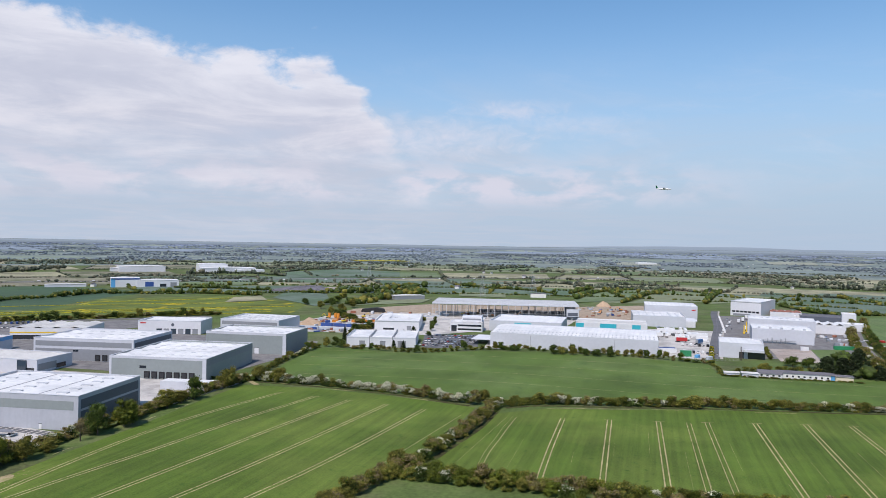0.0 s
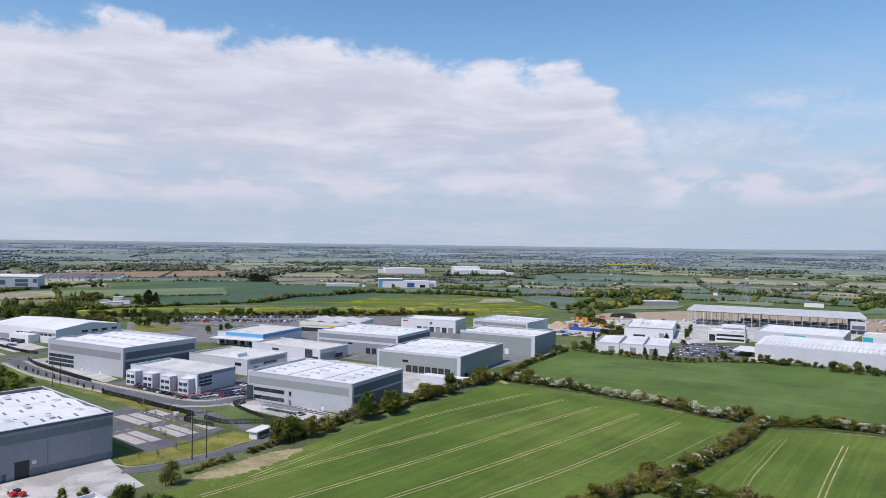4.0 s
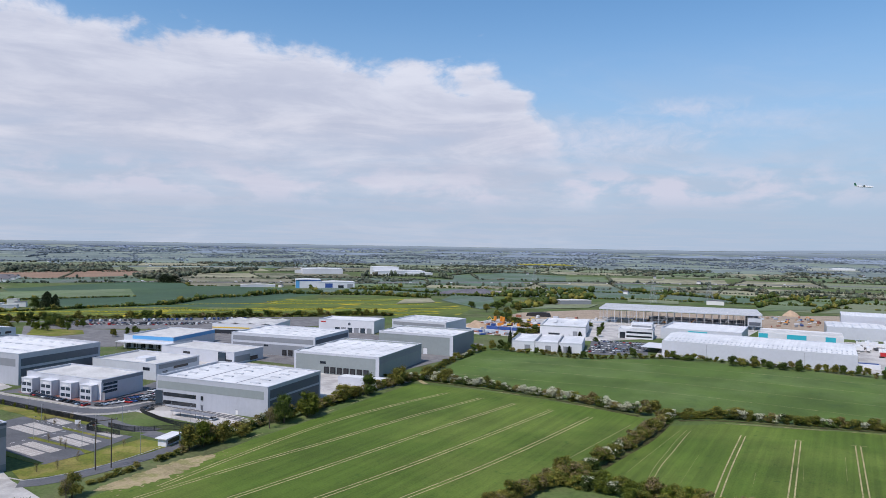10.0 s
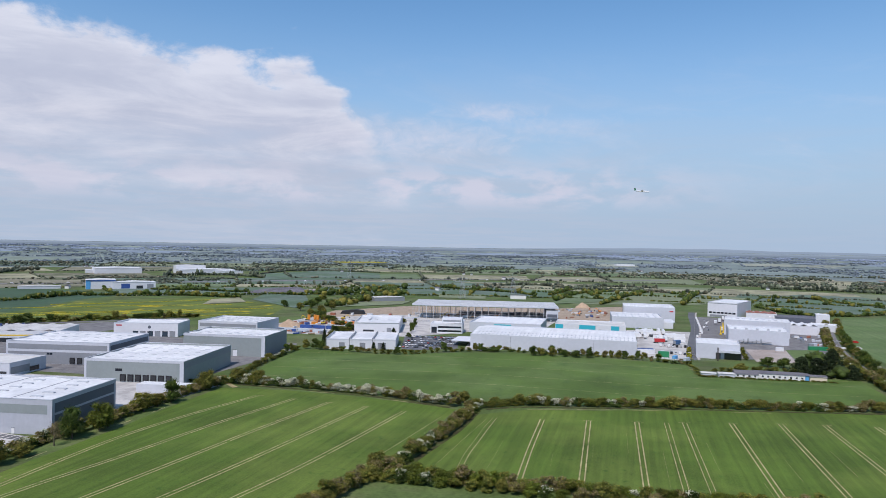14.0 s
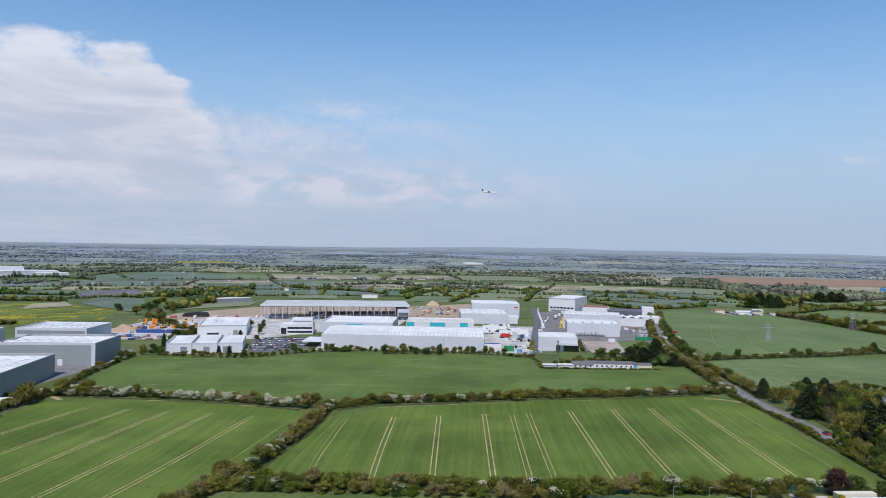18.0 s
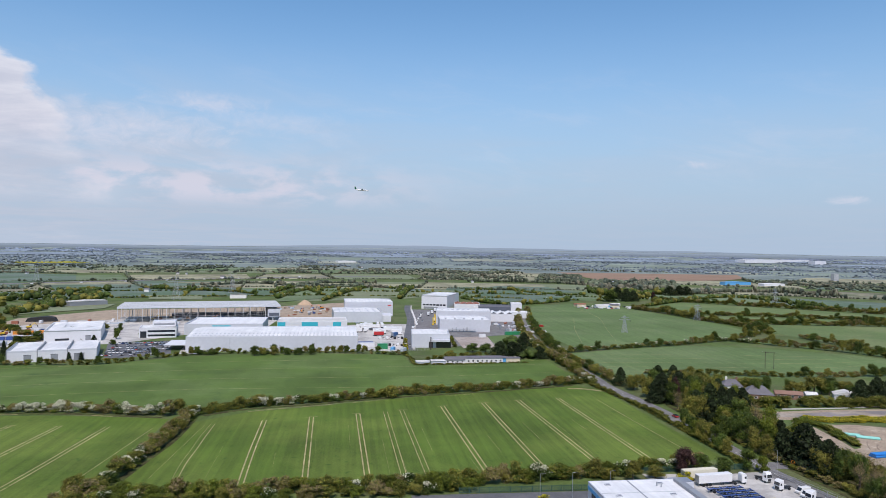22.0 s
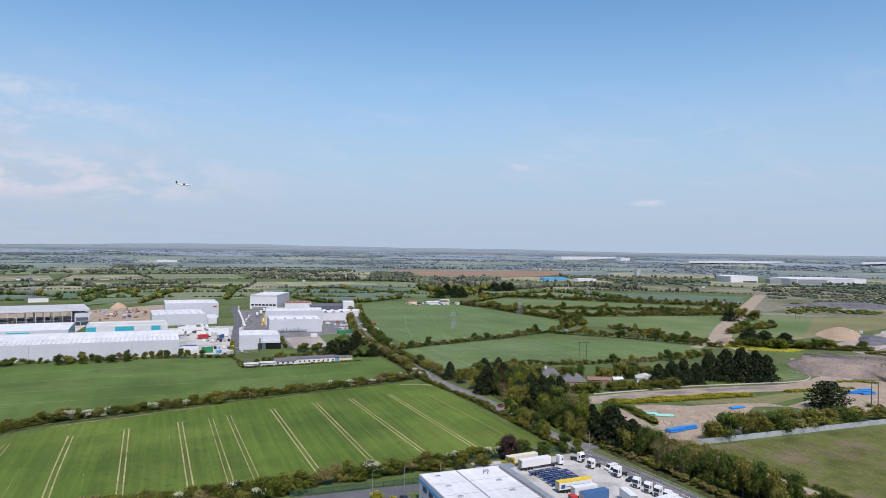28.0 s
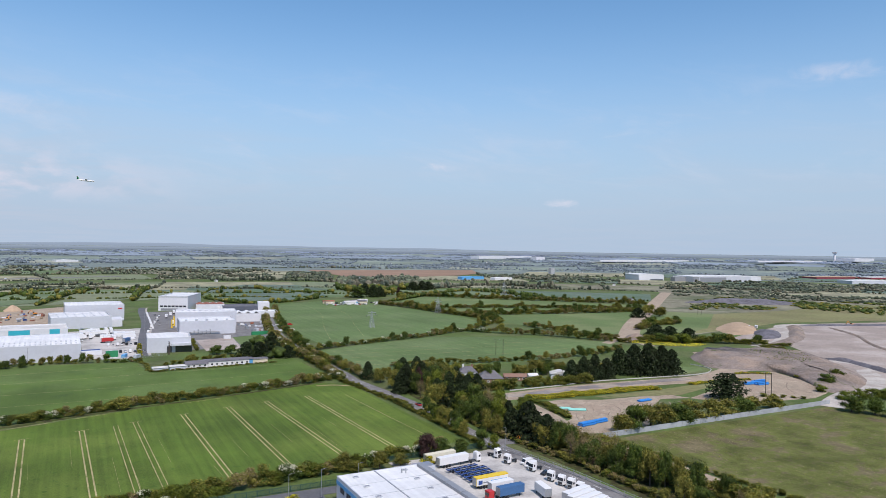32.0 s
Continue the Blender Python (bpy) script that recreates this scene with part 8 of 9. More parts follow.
excavator(-209, 765, 20, YELLOW, "yellow excavator on the construction yard")
excavator(30, 862, 120, ORANGE, "orange excavator on bare ground")
excavator(-20, 860, 60, ORANGE, "orange excavator on bare ground")
excavator(787, 478, 160, ORANGE, "orange excavator on a quarry bund")
excavator(-300, 640, 60, YELLOW, "yellow excavator in the contractor's yard")
excavator(-332, 668, 200, YELLOW, "yellow excavator beside a soil heap")
place(trailer("white dump body beside a sand heap", CLAD_WHITE, length=8), 640, 500, 40)
place(trailer("white dump body beside a sand heap", CLAD_WHITE, length=8), 647, 496, 30)
for k in range(26):
    container(R.choice((CLAD_WHITE, CLAD_PALE, STEEL_PALE, HOARDING)), R.uniform(-245, -95), R.uniform(700, 760), R.uniform(0, 90), "pale stack of building material on site", R.uniform(3, 9), R.uniform(0.8, 2.2))
for k in range(24):
    container(R.choice((CLAD_WHITE, RUST, STEEL, ROYAL, CLAD_PALE)), R.uniform(150, 178), R.uniform(655, 735), R.uniform(0, 90), "stack of goods in a crowded yard", R.uniform(3, 8), R.uniform(1, 2.6))
# loose building material: low stacks on pallets, each with its bearers and straps
def pallet_stack(x, y, yaw, mat, w, d, h):
    ob = thing("material_stack", pose(x, y, 0.12, 0, 0, yaw), "strapped stack of building material on timber bearers", "stack", "stacks of building material")
    bm = bmesh.new()
    for k in (-0.38, 0.0, 0.38):
        add_box(bm, -w / 2, k * d - 0.08, 0, w / 2, k * d + 0.08, 0.14)
    part("pallet", bm, WOODPOLE, ob)
    part("load", box(-w / 2, -d / 2, 0.14, w / 2, d / 2, h, 0.05), mat, ob)


G = random.Random(31)
STACK = (CLAD_WHITE, CLAD_PALE, RUST, ORANGE, HOARDING, STEEL, SANDHEAP, ROYAL, CLAD_MID, RUST, CLAD_WHITE)
for area, n in (([(-340, 625), (-318, 600), (-262, 612), (-240, 632), (-262, 668), (-320, 705)], 70), ([(-325, 565), (-262, 556), (-254, 590), (-318, 596)], 30), ([(-240, 765), (-90, 772), (-92, 790), (-250, 790)], 18), ([(-95, 790), (-30, 812), (-30, 960), (-90, 930)], 34), ([(0, 760), (28, 760), (26, 735), (4, 735)], 6)):
    xs, ys = [p[0] for p in area], [p[1] for p in area]
    made = 0
    while made < n:
        x, y = G.uniform(min(xs), max(xs)), G.uniform(min(ys), max(ys))
        if inside(x, y, area):
            pallet_stack(x, y, G.uniform(0, 90), G.choice(STACK), G.uniform(2, 6), G.uniform(1.2, 2.6), G.uniform(0.8, 2.4))
            made += 1
for x, y, yaw in ((-300, 690, 30), (-62, 850, 70), (-40, 905, 160), (-150, 782, 10)):
    excavator(x, y, yaw, G.choice((YELLOW, ORANGE)), "tracked excavator on the construction ground")
cover = thing("tarpaulin_stack", pose(-315, 752, 0, 0, 0, 10), "low black tarpaulin-covered stack", "tarpaulin")
part("cover", side_prism([(-14, 0), (14, 0), (12, 4), (4, 5.2), (-6, 4.2), (-12, 3.6)], -5, 5), BLACK, cover)

# caravans and sheds in the far compound
for k in range(44):
    parked("white" if k % 3 else R.choice(PAINT_ODDS), R.uniform(305, 398), R.uniform(916, 950), R.uniform(0, 180), k % 2 == 0, 0.1)
for k in range(9):
    gabled_house("compound_shed", "small coloured shed in a far compound", R.uniform(315, 395), R.uniform(935, 965), R.uniform(8, 16), 7, R.uniform(2.6, 4), 1.2, R.uniform(-10, 10), R.choice((RENDERED, SKYBLUE, CLAD_WHITE, CREAM)), R.choice((ROOF_OLD, RUST, ROOF_TILE)), "shed", windows=False)

# pipes laid out on the soil
for x, y, yaw, mat, n in ((213, 252, 8, PIPE_BLUE, 7), (222, 254, 8, PIPE_BLUE, 6), (372, 288, -5, PIPE_BLUE, 6), (384, 291, -5, PIPE_BLUE, 5), (378, 284, -5, PIPE_BLUE, 5), (276, 280, 5, PIPE_BLUE, 3), (222, 284, -30, PIPE_TEAL, 3), (227, 278, -30, PIPE_TEAL, 3)):
    stack = thing("pipe_stack", pose(x, y, 0.1, 0, 0, yaw), "stack of bright blue plastic pipes" if mat is PIPE_BLUE else "row of pale green plastic pipes", "pipes", "pipes on the soil plot")
    for k in range(n):
        row, col = divmod(k, 4)
        part("pipe", tube((-4.5, col * 0.95 + row * 0.45, 0.45 + row * 0.8), (4.5, col * 0.95 + row * 0.45, 0.45 + row * 0.8), 0.45, 0.45, 10), mat, stack)


# ---- poles, pylons, lamps, fences ----
def pole_pair(x, y, dx, dy, h, label):
    """An H-shaped timber pole of a power line."""
    ob = thing("power_pole", pose(x, y, 0.05), label, "pole", "power poles")
    part("post", tube((0, 0, -0.3), (0, 0, h), 0.22, 0.17, 8), WOODPOLE, ob)
    part("post", tube((dx, dy, -0.3), (dx, dy, h), 0.22, 0.17, 8), WOODPOLE, ob)
    part("crossarm", tube((-dx * 0.4, -dy * 0.4, h - 0.6), (dx * 1.4, dy * 1.4, h - 0.6), 0.14, 0.14, 6), WOODPOLE, ob)
    for k in (-0.3, 0.5, 1.3):
        part("insulator", tube((dx * k, dy * k, h - 0.5), (dx * k, dy * k, h + 0.1), 0.09, 0.06, 6), STEEL, ob)


pole_pair(-227, 152, -2.2, -4.6, 18, "tall dark timber power pole beside the lane")
pole_pair(-398, 174, -2, -3, 17, "tall dark twin timber power poles beside the road")
pole_pair(289, 453, 5, -2.5, 12, "dark twin timber power poles in a crop field")
pole_pair(352, 263, 3, -1.5, 13, "dark twin timber power poles on bare soil")
pole_pair(720, 640, 4, -2, 13, "twin timber power poles in pasture")
pole_pair(62, 548, 0.6, 0, 10, "timber pole beside cottages")


def pylon(x, y, h, yaw):
    ob = thing("lattice_pylon", pose(x, y, 0.05, 0, 0, yaw), "grey steel lattice electricity pylon in a field", "pylon", "pylons")
    w0, w1, waist = h * 0.14, h * 0.045, h * 0.72
    for sx in (-1, 1):
        for sy in (-1, 1):
            part("leg", tube((sx * w0, sy * w0, 0), (sx * w1, sy * w1, waist), 0.16, 0.12, 4), STEEL, ob)
            part("upper_leg", tube((sx * w1, sy * w1, waist), (sx * w1 * 0.6, sy * w1 * 0.6, h), 0.12, 0.09, 4), STEEL, ob)
    for k in range(7):
        z0, z1 = waist * k / 7, waist * (k + 1) / 7
        a, b = w0 + (w1 - w0) * k / 7, w0 + (w1 - w0) * (k + 1) / 7
        bm = bmesh.new()
        for s in (-1, 1):
            tube((-a, s * a, z0), (b, s * b, z1), 0.07, 0.07, 4, bm)
            tube((a, s * a, z0), (-b, s * b, z1), 0.07, 0.07, 4, bm)
            tube((s * a, -a, z0), (s * b, b, z1), 0.07, 0.07, 4, bm)
        part("bracing", bm, STEEL, ob)
    for z, l in ((waist, 0.34), (h * 0.86, 0.24)):
        part("crossarm", tube((-h * l, 0, z + 0.5), (h * l, 0, z + 0.5), 0.2, 0.2, 4), STEEL, ob)
        for s in (-1, 1):
            part("arm_stay", tube((s * h * l, 0, z + 0.5), (0, 0, z + h * 0.09), 0.09, 0.09, 4), STEEL, ob)
            part("insulator", tube((s * h * l, 0, z + 0.4), (s * h * l, 0, z - 1.6), 0.12, 0.12, 6), DARKSTEEL, ob)


pylon(268, 656, 17, 0)
pylon(404, 770, 20, 20)
pylon(-254, 1040, 36, 30)
pylon(-200, 1190, 36, 30)
pylon(640, 980, 28, 30)
pylon(-640, 1500, 36, 30)


def lamp(x, y, yaw, h=9.0):
    ob = thing("street_lamp", pose(x, y, 0.1, 0, 0, yaw), "slim galvanised street lamp beside tarmac", "street lamp", "street lamps")
    part("post", tube((0, 0, 0), (0, 0, h), 0.10, 0.06, 6), STEEL, ob)
    part("arm", tube((0, 0, h), (1.2, 0, h + 0.15), 0.05, 0.05, 6), STEEL, ob)
    part("lantern", box(1.0, -0.15, h + 0.08, 1.7, 0.15, h + 0.22, 0.03), DARKSTEEL, ob)
    return ob


first = lamp(-336.7, 182.5, 90)
for x, y, yaw in ((-372, 181, 90), (-410, 178.5, 90), (-446, 179, 90), (-302, 185, 90), (-292, 215, 180), (-292, 250, 180), (-316, 199, 0), (-277, 190.5, 0), (-304, 170, 0), (-286, 157, 0), (-268, 172, 0), (-256, 159, 180), (-300, 145, 0), (-234, 150, 180), (-233, 168, 180), (-470, 181, 90), (-540, 182, 90), (-600, 185, 90), (-252, 212, 90), (-268, 209, 90), (61, 217, 0), (72, 217.5, 0), (85, 218, 0), (156, 236, 180), (-250, 205, 90), (50, 600, 0), (58, 700, 0), (66, 800, 0)):
    copy_thing(first, pose(x, y, 0.1, 0, 0, yaw))


def fence(points, h, mat, label, step=2.6, rails=2, infill=None, name="fence", thick=0.05):
    """Posts, rails and, where given, panels of upright bars between posts."""
    line = spline(points, step)
    ob = thing(name, pose(line[0][0], line[0][1], 0.05), label, "fence")
    x0, y0 = line[0]
    post = finish("post", box(-0.06, -0.06, 0, 0.06, 0.06, h), mat)
    for x, y in line:
        part("post", post, None, ob, "", Matrix.Translation((x - x0, y - y0, 0)))
    for (xa, ya), (xb, yb) in zip(line, line[1:]):
        for k in range(0 if infill else rails):
            z = h * (0.2 + 0.72 * k / max(1, rails - 1))
            part("rail", tube((xa - x0, ya - y0, z), (xb - x0, yb - y0, z), 0.05, 0.05, 4), mat, ob)
        if infill:
            d = Vector((xb - xa, yb - ya))
            n = Vector((-d.y, d.x)).normalized() * thick
            bm, m = bmesh.new(), max(3, int(d.length / 0.24))
            for k in range(m):
                x, y = xa - x0 + d.x * (k + 0.5) / m, ya - y0 + d.y * (k + 0.5) / m
                add_box(bm, x - 0.045, y - 0.045, 0.1, x + 0.045, y + 0.045, h - 0.05)
            for z in (0.35, h - 0.4):
                bm.faces.new([bm.verts.new((p[0] - x0 + n.x, p[1] - y0 + n.y, q)) for p, q in (((xa, ya), z), ((xb, yb), z), ((xb, yb), z + 0.09), ((xa, ya), z + 0.09))])
            part("panel", bm, infill, ob)


fence([(-364, 180.5), (-323, 183), (-286, 184.5), (-283, 181)], 2.3, DARKSTEEL, "black steel palisade fence round a car park", 3.4, 2, DARKSTEEL)
fence([(-277, 184), (-262, 186), (-250, 197), (-232, 200)], 2.3, DARKSTEEL, "black steel palisade fence beside gate", 3.4, 2, DARKSTEEL)
fence([(-505, 200), (-492, 196), (-466, 192), (-428, 190.5), (-397, 190.5)], 2.3, DARKSTEEL, "black steel palisade fence round a forecourt", 4.4, 2, DARKSTEEL)
fence([(-288, 236), (-292, 214), (-287, 208), (-258, 202.5), (-240, 206), (-229, 210)], 2.0, DARKSTEEL, "black steel fence round the office forecourt", 3.4, 2, DARKSTEEL)
fence([(-660, 208), (-600, 209), (-540, 209), (-520, 212)], 2.2, DARKSTEEL, "black steel fence with clipped hedge", 4, 2, DARKSTEEL)
fence([(36, 226.6), (61, 226.3), (92, 226)], 2.2, FENCE_GREEN, "green mesh fence beside a lane", 3.4, 2, FENCE_GREEN)
fence([(106, 242), (125, 242.5), (147, 243)], 2.2, FENCE_GREEN, "green mesh yard fence below trees", 3.6, 2, FENCE_GREEN)
fence([(152, 241), (156, 230), (160.5, 205), (163, 170), (165, 120)], 2.0, STEEL, "grey steel palisade fence along a road", 3.4, 3)
fence([(5, 541), (36, 537), (60, 545)], 2.2, STEEL, "grey mesh yard fence behind the hedge", 3, 3)
wall = thing("boundary_wall", pose(205, 233, 0), "long straight grey-blue block boundary wall", "wall")
for k in range(40):
    part("wall_panel", box(k * 4.0, -0.12, 0, k * 4.0 + 3.96, 0.12, 2.3 + 0.04 * (k % 3)), FENCE_GREY, wall)
    part("pier", box(k * 4.0 - 0.12, -0.2, 0, k * 4.0 + 0.16, -0.125, 2.4), FENCE_GREY, wall)
gate = thing("farm_gate", pose(168, 246, 0.1, 0, 0, -15), "orange-brown timber gate at a field entrance", "gate")
for k in range(5):
    part("bar", box(0, -0.05, 0.4 + 0.35 * k, 7, 0.05, 0.6 + 0.35 * k), ORANGE, gate)
for x in (0, 3.5, 7):
    part("post", box(x - 0.15, -0.15, 0, x + 0.15, 0.15, 2.4), WOODPOLE, gate)
plot("gate_apron", [(157, 252), (170, 248), (176, 244), (173, 241), (157, 243)], ASPHALT_OLD, "worn tarmac gateway apron", 0.15, "apron")
barrier = thing("barrier_gate", pose(-283, 179, 0.1, 0, 0, 60), "red and white car park barrier", "barrier")
part("post", box(-0.3, -0.3, 0, 0.3, 0.3, 1.2), WHITE_PAINT, barrier)
part("arm", box(0.3, -0.06, 0.95, 5, 0.06, 1.1), WHITE_PAINT, barrier)
part("warning_panel", box(1.2, -0.08, 0.9, 2.2, 0.08, 1.15), RED, barrier)
sb = thing("sign_board", pose(-290, 178, 0.1, 0, 0, 40), "small white notice board on posts", "sign")
part("board", box(-1.2, -0.05, 0.8, 1.2, 0.05, 2.6), WHITE_PAINT, sb)
for x in (-1.0, 1.0):
    part("post", box(x - 0.06, -0.06, 0, x + 0.06, 0.06, 0.8), STEEL, sb)
# young trees with stakes along the new road and in the car park
for k in range(16):
    tree("b", -470 + k * 9.5, 180.5 + (k % 3) * 0.5, 3.2, 1.6)
for x, y in ((-306, 172.8), (-298, 172.6), (-276, 157.4), (-268, 157.6), (-284, 175), (-262, 156), (-246, 170), (-244, 150), (-240, 140), (-320, 178), (-302, 182.6), (-244, 135)):
    tree("w", x, y, 4.5, 2.2)

# bollard lights, kiosks and small clutter in the near yards
mask = thing("bike_shelter", pose(-272, 213, 0.1, 0, 0, 8), "long low dark car port beside offices", "shelter")
for k in range(6):
    part("post", box(k * 4.5, 0, 0, k * 4.5 + 0.12, 0.12, 2.3), DARKSTEEL, mask)
part("roof", box(-0.5, -1.2, 2.3, 24, 2.4, 2.45), ROOFLIGHT_DARK, mask)

# vans, trailers and stores crowding the second estate
for k in range(15):
    parked("white", 160 + k * 2.9, 846 + 0.9 * k, 84, True, 0.1)
for k in range(10):
    parked("white" if k % 3 else "red", R.uniform(150, 200), R.uniform(640, 735) , R.choice((5, 95)), k % 2 == 0, 0.1)
for k in range(16):
    parked("white" if R.random() < 0.7 else R.choice(PAINT_ODDS), 24 + (k % 8) * 3.3, 570 + (k // 8) * 42 + R.uniform(-1, 1), 92, k % 2 == 0, 0.12)
for k in range(12):
    parked("white", 60 + 0.16 * (700 + k * 14 - 700), 690 + k * 14, 84, k % 3 == 0, 0.16)
for k in range(9):
    container(RUST if k % 3 == 0 else CLAD_WHITE if k % 3 == 1 else CLAD_PALE, -330 + 21 * k, 730 + 5 * k + R.uniform(-5, 5), R.choice((8, 98)), "site store container on the construction yard", 6.0)
for k in range(8):
    stack = thing("steel_stack", pose(R.uniform(-285, -110), R.uniform(700, 758), 0.12, 0, 0, R.uniform(0, 30)), "bundle of pale steel beams lying on the yard", "steel beams")
    for j in range(4):
        part("beam", box(-6, -1.2 + j * 0.7, 0, 6, -0.8 + j * 0.7, 0.5), STEEL_PALE, stack)
# bay lines and lane dashes of the car park beside the nearest warehouse
for x0, y0, x1, y1, n in ((-287, 143, -286, 180, 9), (-314, 173, -284, 174.2, 8), (-284, 157, -254, 158, 0)):
    for j in range(n):
        u = (j + 0.5) / n
        x, y = x0 + (x1 - x0) * u, y0 + (y1 - y0) * u
        along = abs(y1 - y0) > abs(x1 - x0)
        solo("road_marking", box(x - (0.12 if along else 1.0), y - (1.0 if along else 0.12), 0.1, x + (0.12 if along else 1.0), y + (1.0 if along else 0.12), 0.132), LINE, "white lane dash on the car park", "road marking", "structure")
for k in range(16):
    x = -292 + 3.4 * k
    solo("road_marking", box(x, 222.5 + 0.05 * k, 0.1, x + 2.6, 227.5 + 0.05 * k, 0.135), ASPHALT, "dark tarmac parking bay on the forecourt", "parking bay", "structure")
fence([(-330, 181.2), (-300, 183.4), (-286, 183.6), (-281, 176.5), (-262, 179)], 2.2, DARKSTEEL, "black mesh fence round the car park", 3.0, 1, DARKSTEEL)

# cars parked between the trade units and the warehouse
car_row(-319, 218, 0.45, 2.65, 13, 8, 0.85)
car_row(-311, 217, 0.45, 2.65, 14, 8, 0.8)
car_row(-306, 240, 0.3, 2.7, 7, 8, 0.7)

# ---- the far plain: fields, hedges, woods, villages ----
# fields past NEAR: distance haze mixed into each base colour
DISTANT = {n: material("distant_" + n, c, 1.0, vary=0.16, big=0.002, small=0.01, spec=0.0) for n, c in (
    ("hazed_green_fields", (0.212, 0.258, 0.212)), ("hazed_blue_fields", (0.200, 0.246, 0.232)), ("hazed_pale_fields", (0.290, 0.312, 0.256)), ("hazed_last_fields", (0.230, 0.280, 0.325)))}
# woods grow bluer and paler by range: haze put into the base colour
FAR_WOOD = material("haze_tinted_woodland", (0.165, 0.200, 0.224), 1.0, vary=0.25, big=0.002, small=0.02, island=0.3, spec=0.0)
FAR_MIST = material("haze_tinted_horizon_wood", (0.240, 0.290, 0.365), 1.0, vary=0.2, big=0.001, small=0.01, island=0.2, spec=0.0)
NEAR_PLAN = [(0, 0), (-1010, 240), (-930, 430), (-840, 470), (-640, 600), (-600, 860), (-430, 820), (-345, 800), (-290, 895), (-110, 935), (15, 1010), (225, 1010), (260, 985), (330, 1015), (405, 930), (500, 1080), (620, 980), (800, 800), (1060, 1040), (1170, 640), (1000, 380), (760, 100)]
BLANK = [[(-1210, 580), (-1210, 900), (-720, 900), (-650, 600)], [(-1730, 750), (-1690, 1190), (-1380, 960), (-1420, 780)], [(690, 2330), (1340, 2270), (1040, 1810), (640, 1690)], [(-1260, 330), (-1260, 520), (-1130, 500), (-1130, 330)], [(-1640, 300), (-1640, 480), (-1400, 760), (-1330, 600), (-1480, 330)], [(1350, 1400), (1480, 1560), (1800, 1330), (1720, 1200), (1400, 1300)], [(-1290, 1290), (-1290, 1440), (-900, 1600), (-880, 1440)]]


FAR_HEDGES_A = [
    (6, [(-748, 583), (-769, 636), (-785, 674), (-774, 727), (-776, 841)]),
    (6, [(-759, 822), (-662, 883), (-553, 893)]),
    (5, [(-765, 970), (-683, 991), (-590, 989), (-492, 982)]),
    (9, [(-1030, 1349), (-939, 1462), (-810, 1409)]),
    (5, [(-919, 1584), (-952, 1825), (-896, 1902), (-701, 1863)]),
    (6, [(-376, 1302), (-313, 1261), (-209, 1218), (-157, 1161)]),
    (6, [(-290, 1388), (-201, 1479), (-93, 1381), (45, 1425)]),
    (6, [(-135, 1181), (-110, 1364), (-72, 1498), (48, 1516)]),
]
FAR_HEDGES_B = [
    (6, [(-112, 1057), (-102, 1183), (-70, 1295), (15, 1400), (80, 1337)]),
    (5, [(-43, 1032), (-16, 1195), (26, 1364)]),
    (7, [(73, 1079), (104, 1290), (128, 1382)]),
    (5, [(174, 1090), (207, 987), (267, 993), (337, 1052)]),
    (5, [(219, 1308), (299, 1320), (337, 1215), (409, 1183)]),
    (9, [(273, 1631), (433, 1613), (529, 1492), (505, 1269)]),
    (10, [(585, 1205), (749, 1303), (855, 1286), (900, 1175)]),
    (6, [(424, 960), (637, 1144), (695, 1090), (700, 985), (720, 940)]),
]
FAR_HEDGES_C = [
    (10, [(-809, 204), (-764, 220), (-768, 257), (-835, 323), (-839, 378), (-786, 389)]),
    (6, [(-1061, 291), (-1124, 392), (-1210, 515), (-1248, 616)]),
    (9, [(-847, 368), (-909, 425), (-906, 464)]),
    (4, [(-813, 353), (-784, 455), (-743, 583)]),
]
FAR_WOODS_A = [
    (18, [(430, 1258), (554, 1564), (807, 1662), (654, 1323), (451, 1064)]),
    (14, [(-407, 813), (-493, 1048), (-421, 1257), (-352, 1052), (-362, 821)]),
    (12, [(-1918, 476), (-1856, 804), (-2180, 945), (-2396, 595)]),
    (7, [(1123, 1104), (1513, 843), (1935, 1079), (1346, 1294)]),
    (5, [(955, 670), (957, 533), (1355, 755), (1241, 836)]),
    (14, [(-1353, 945), (-1177, 910), (-1357, 1163), (-1462, 1435), (-1596, 1234)]),
    (14, [(-1698, 851), (-1615, 1080), (-1965, 1295), (-2101, 1053)]),
    (6, [(-1025, 1019), (-1163, 1232), (-1026, 1324), (-758, 1349), (-901, 1019)]),
]
FAR_WOODS_B = [
    (3.5, [(760, 690), (900, 640), (1150, 660), (1300, 780), (1180, 900), (980, 880)]),
    (4, [(960, 900), (1180, 920), (1330, 860), (1420, 980), (1250, 1120), (1080, 1030)]),
    (10, [(448, 1668), (558, 1613), (690, 2049), (581, 2100)]),
    (12, [(107, 503), (133, 495), (160, 581), (135, 592)]),
]
FAR_FIELDS_A = [
    ("pale", [(-102, 1026), (-92, 1171), (-33, 1269), (-21, 1167), (-43, 1032)]),
    ("pale", [(-37, 1033), (24, 1294), (84, 1320), (79, 1128), (20, 1061)]),
    ("pale", [(78, 1079), (108, 1274), (174, 1301), (205, 1273), (113, 1119)]),
    ("dry", [(-352, 1353), (-95, 1529), (213, 1499), (177, 1318), (26, 1364), (-125, 1321)]),
    ("wheat", [(178, 1035), (235, 1277), (302, 1287), (388, 1180), (363, 1077), (273, 1013)]),
    ("wheat", [(248, 1347), (304, 1452), (409, 1430), (424, 1257), (350, 1262)]),
    ("dry", [(-388, 1491), (-150, 1590), (29, 1579), (-230, 1457)]),
    ("dry", [(-535, 777), (-569, 849), (-553, 893), (-504, 830)]),
]
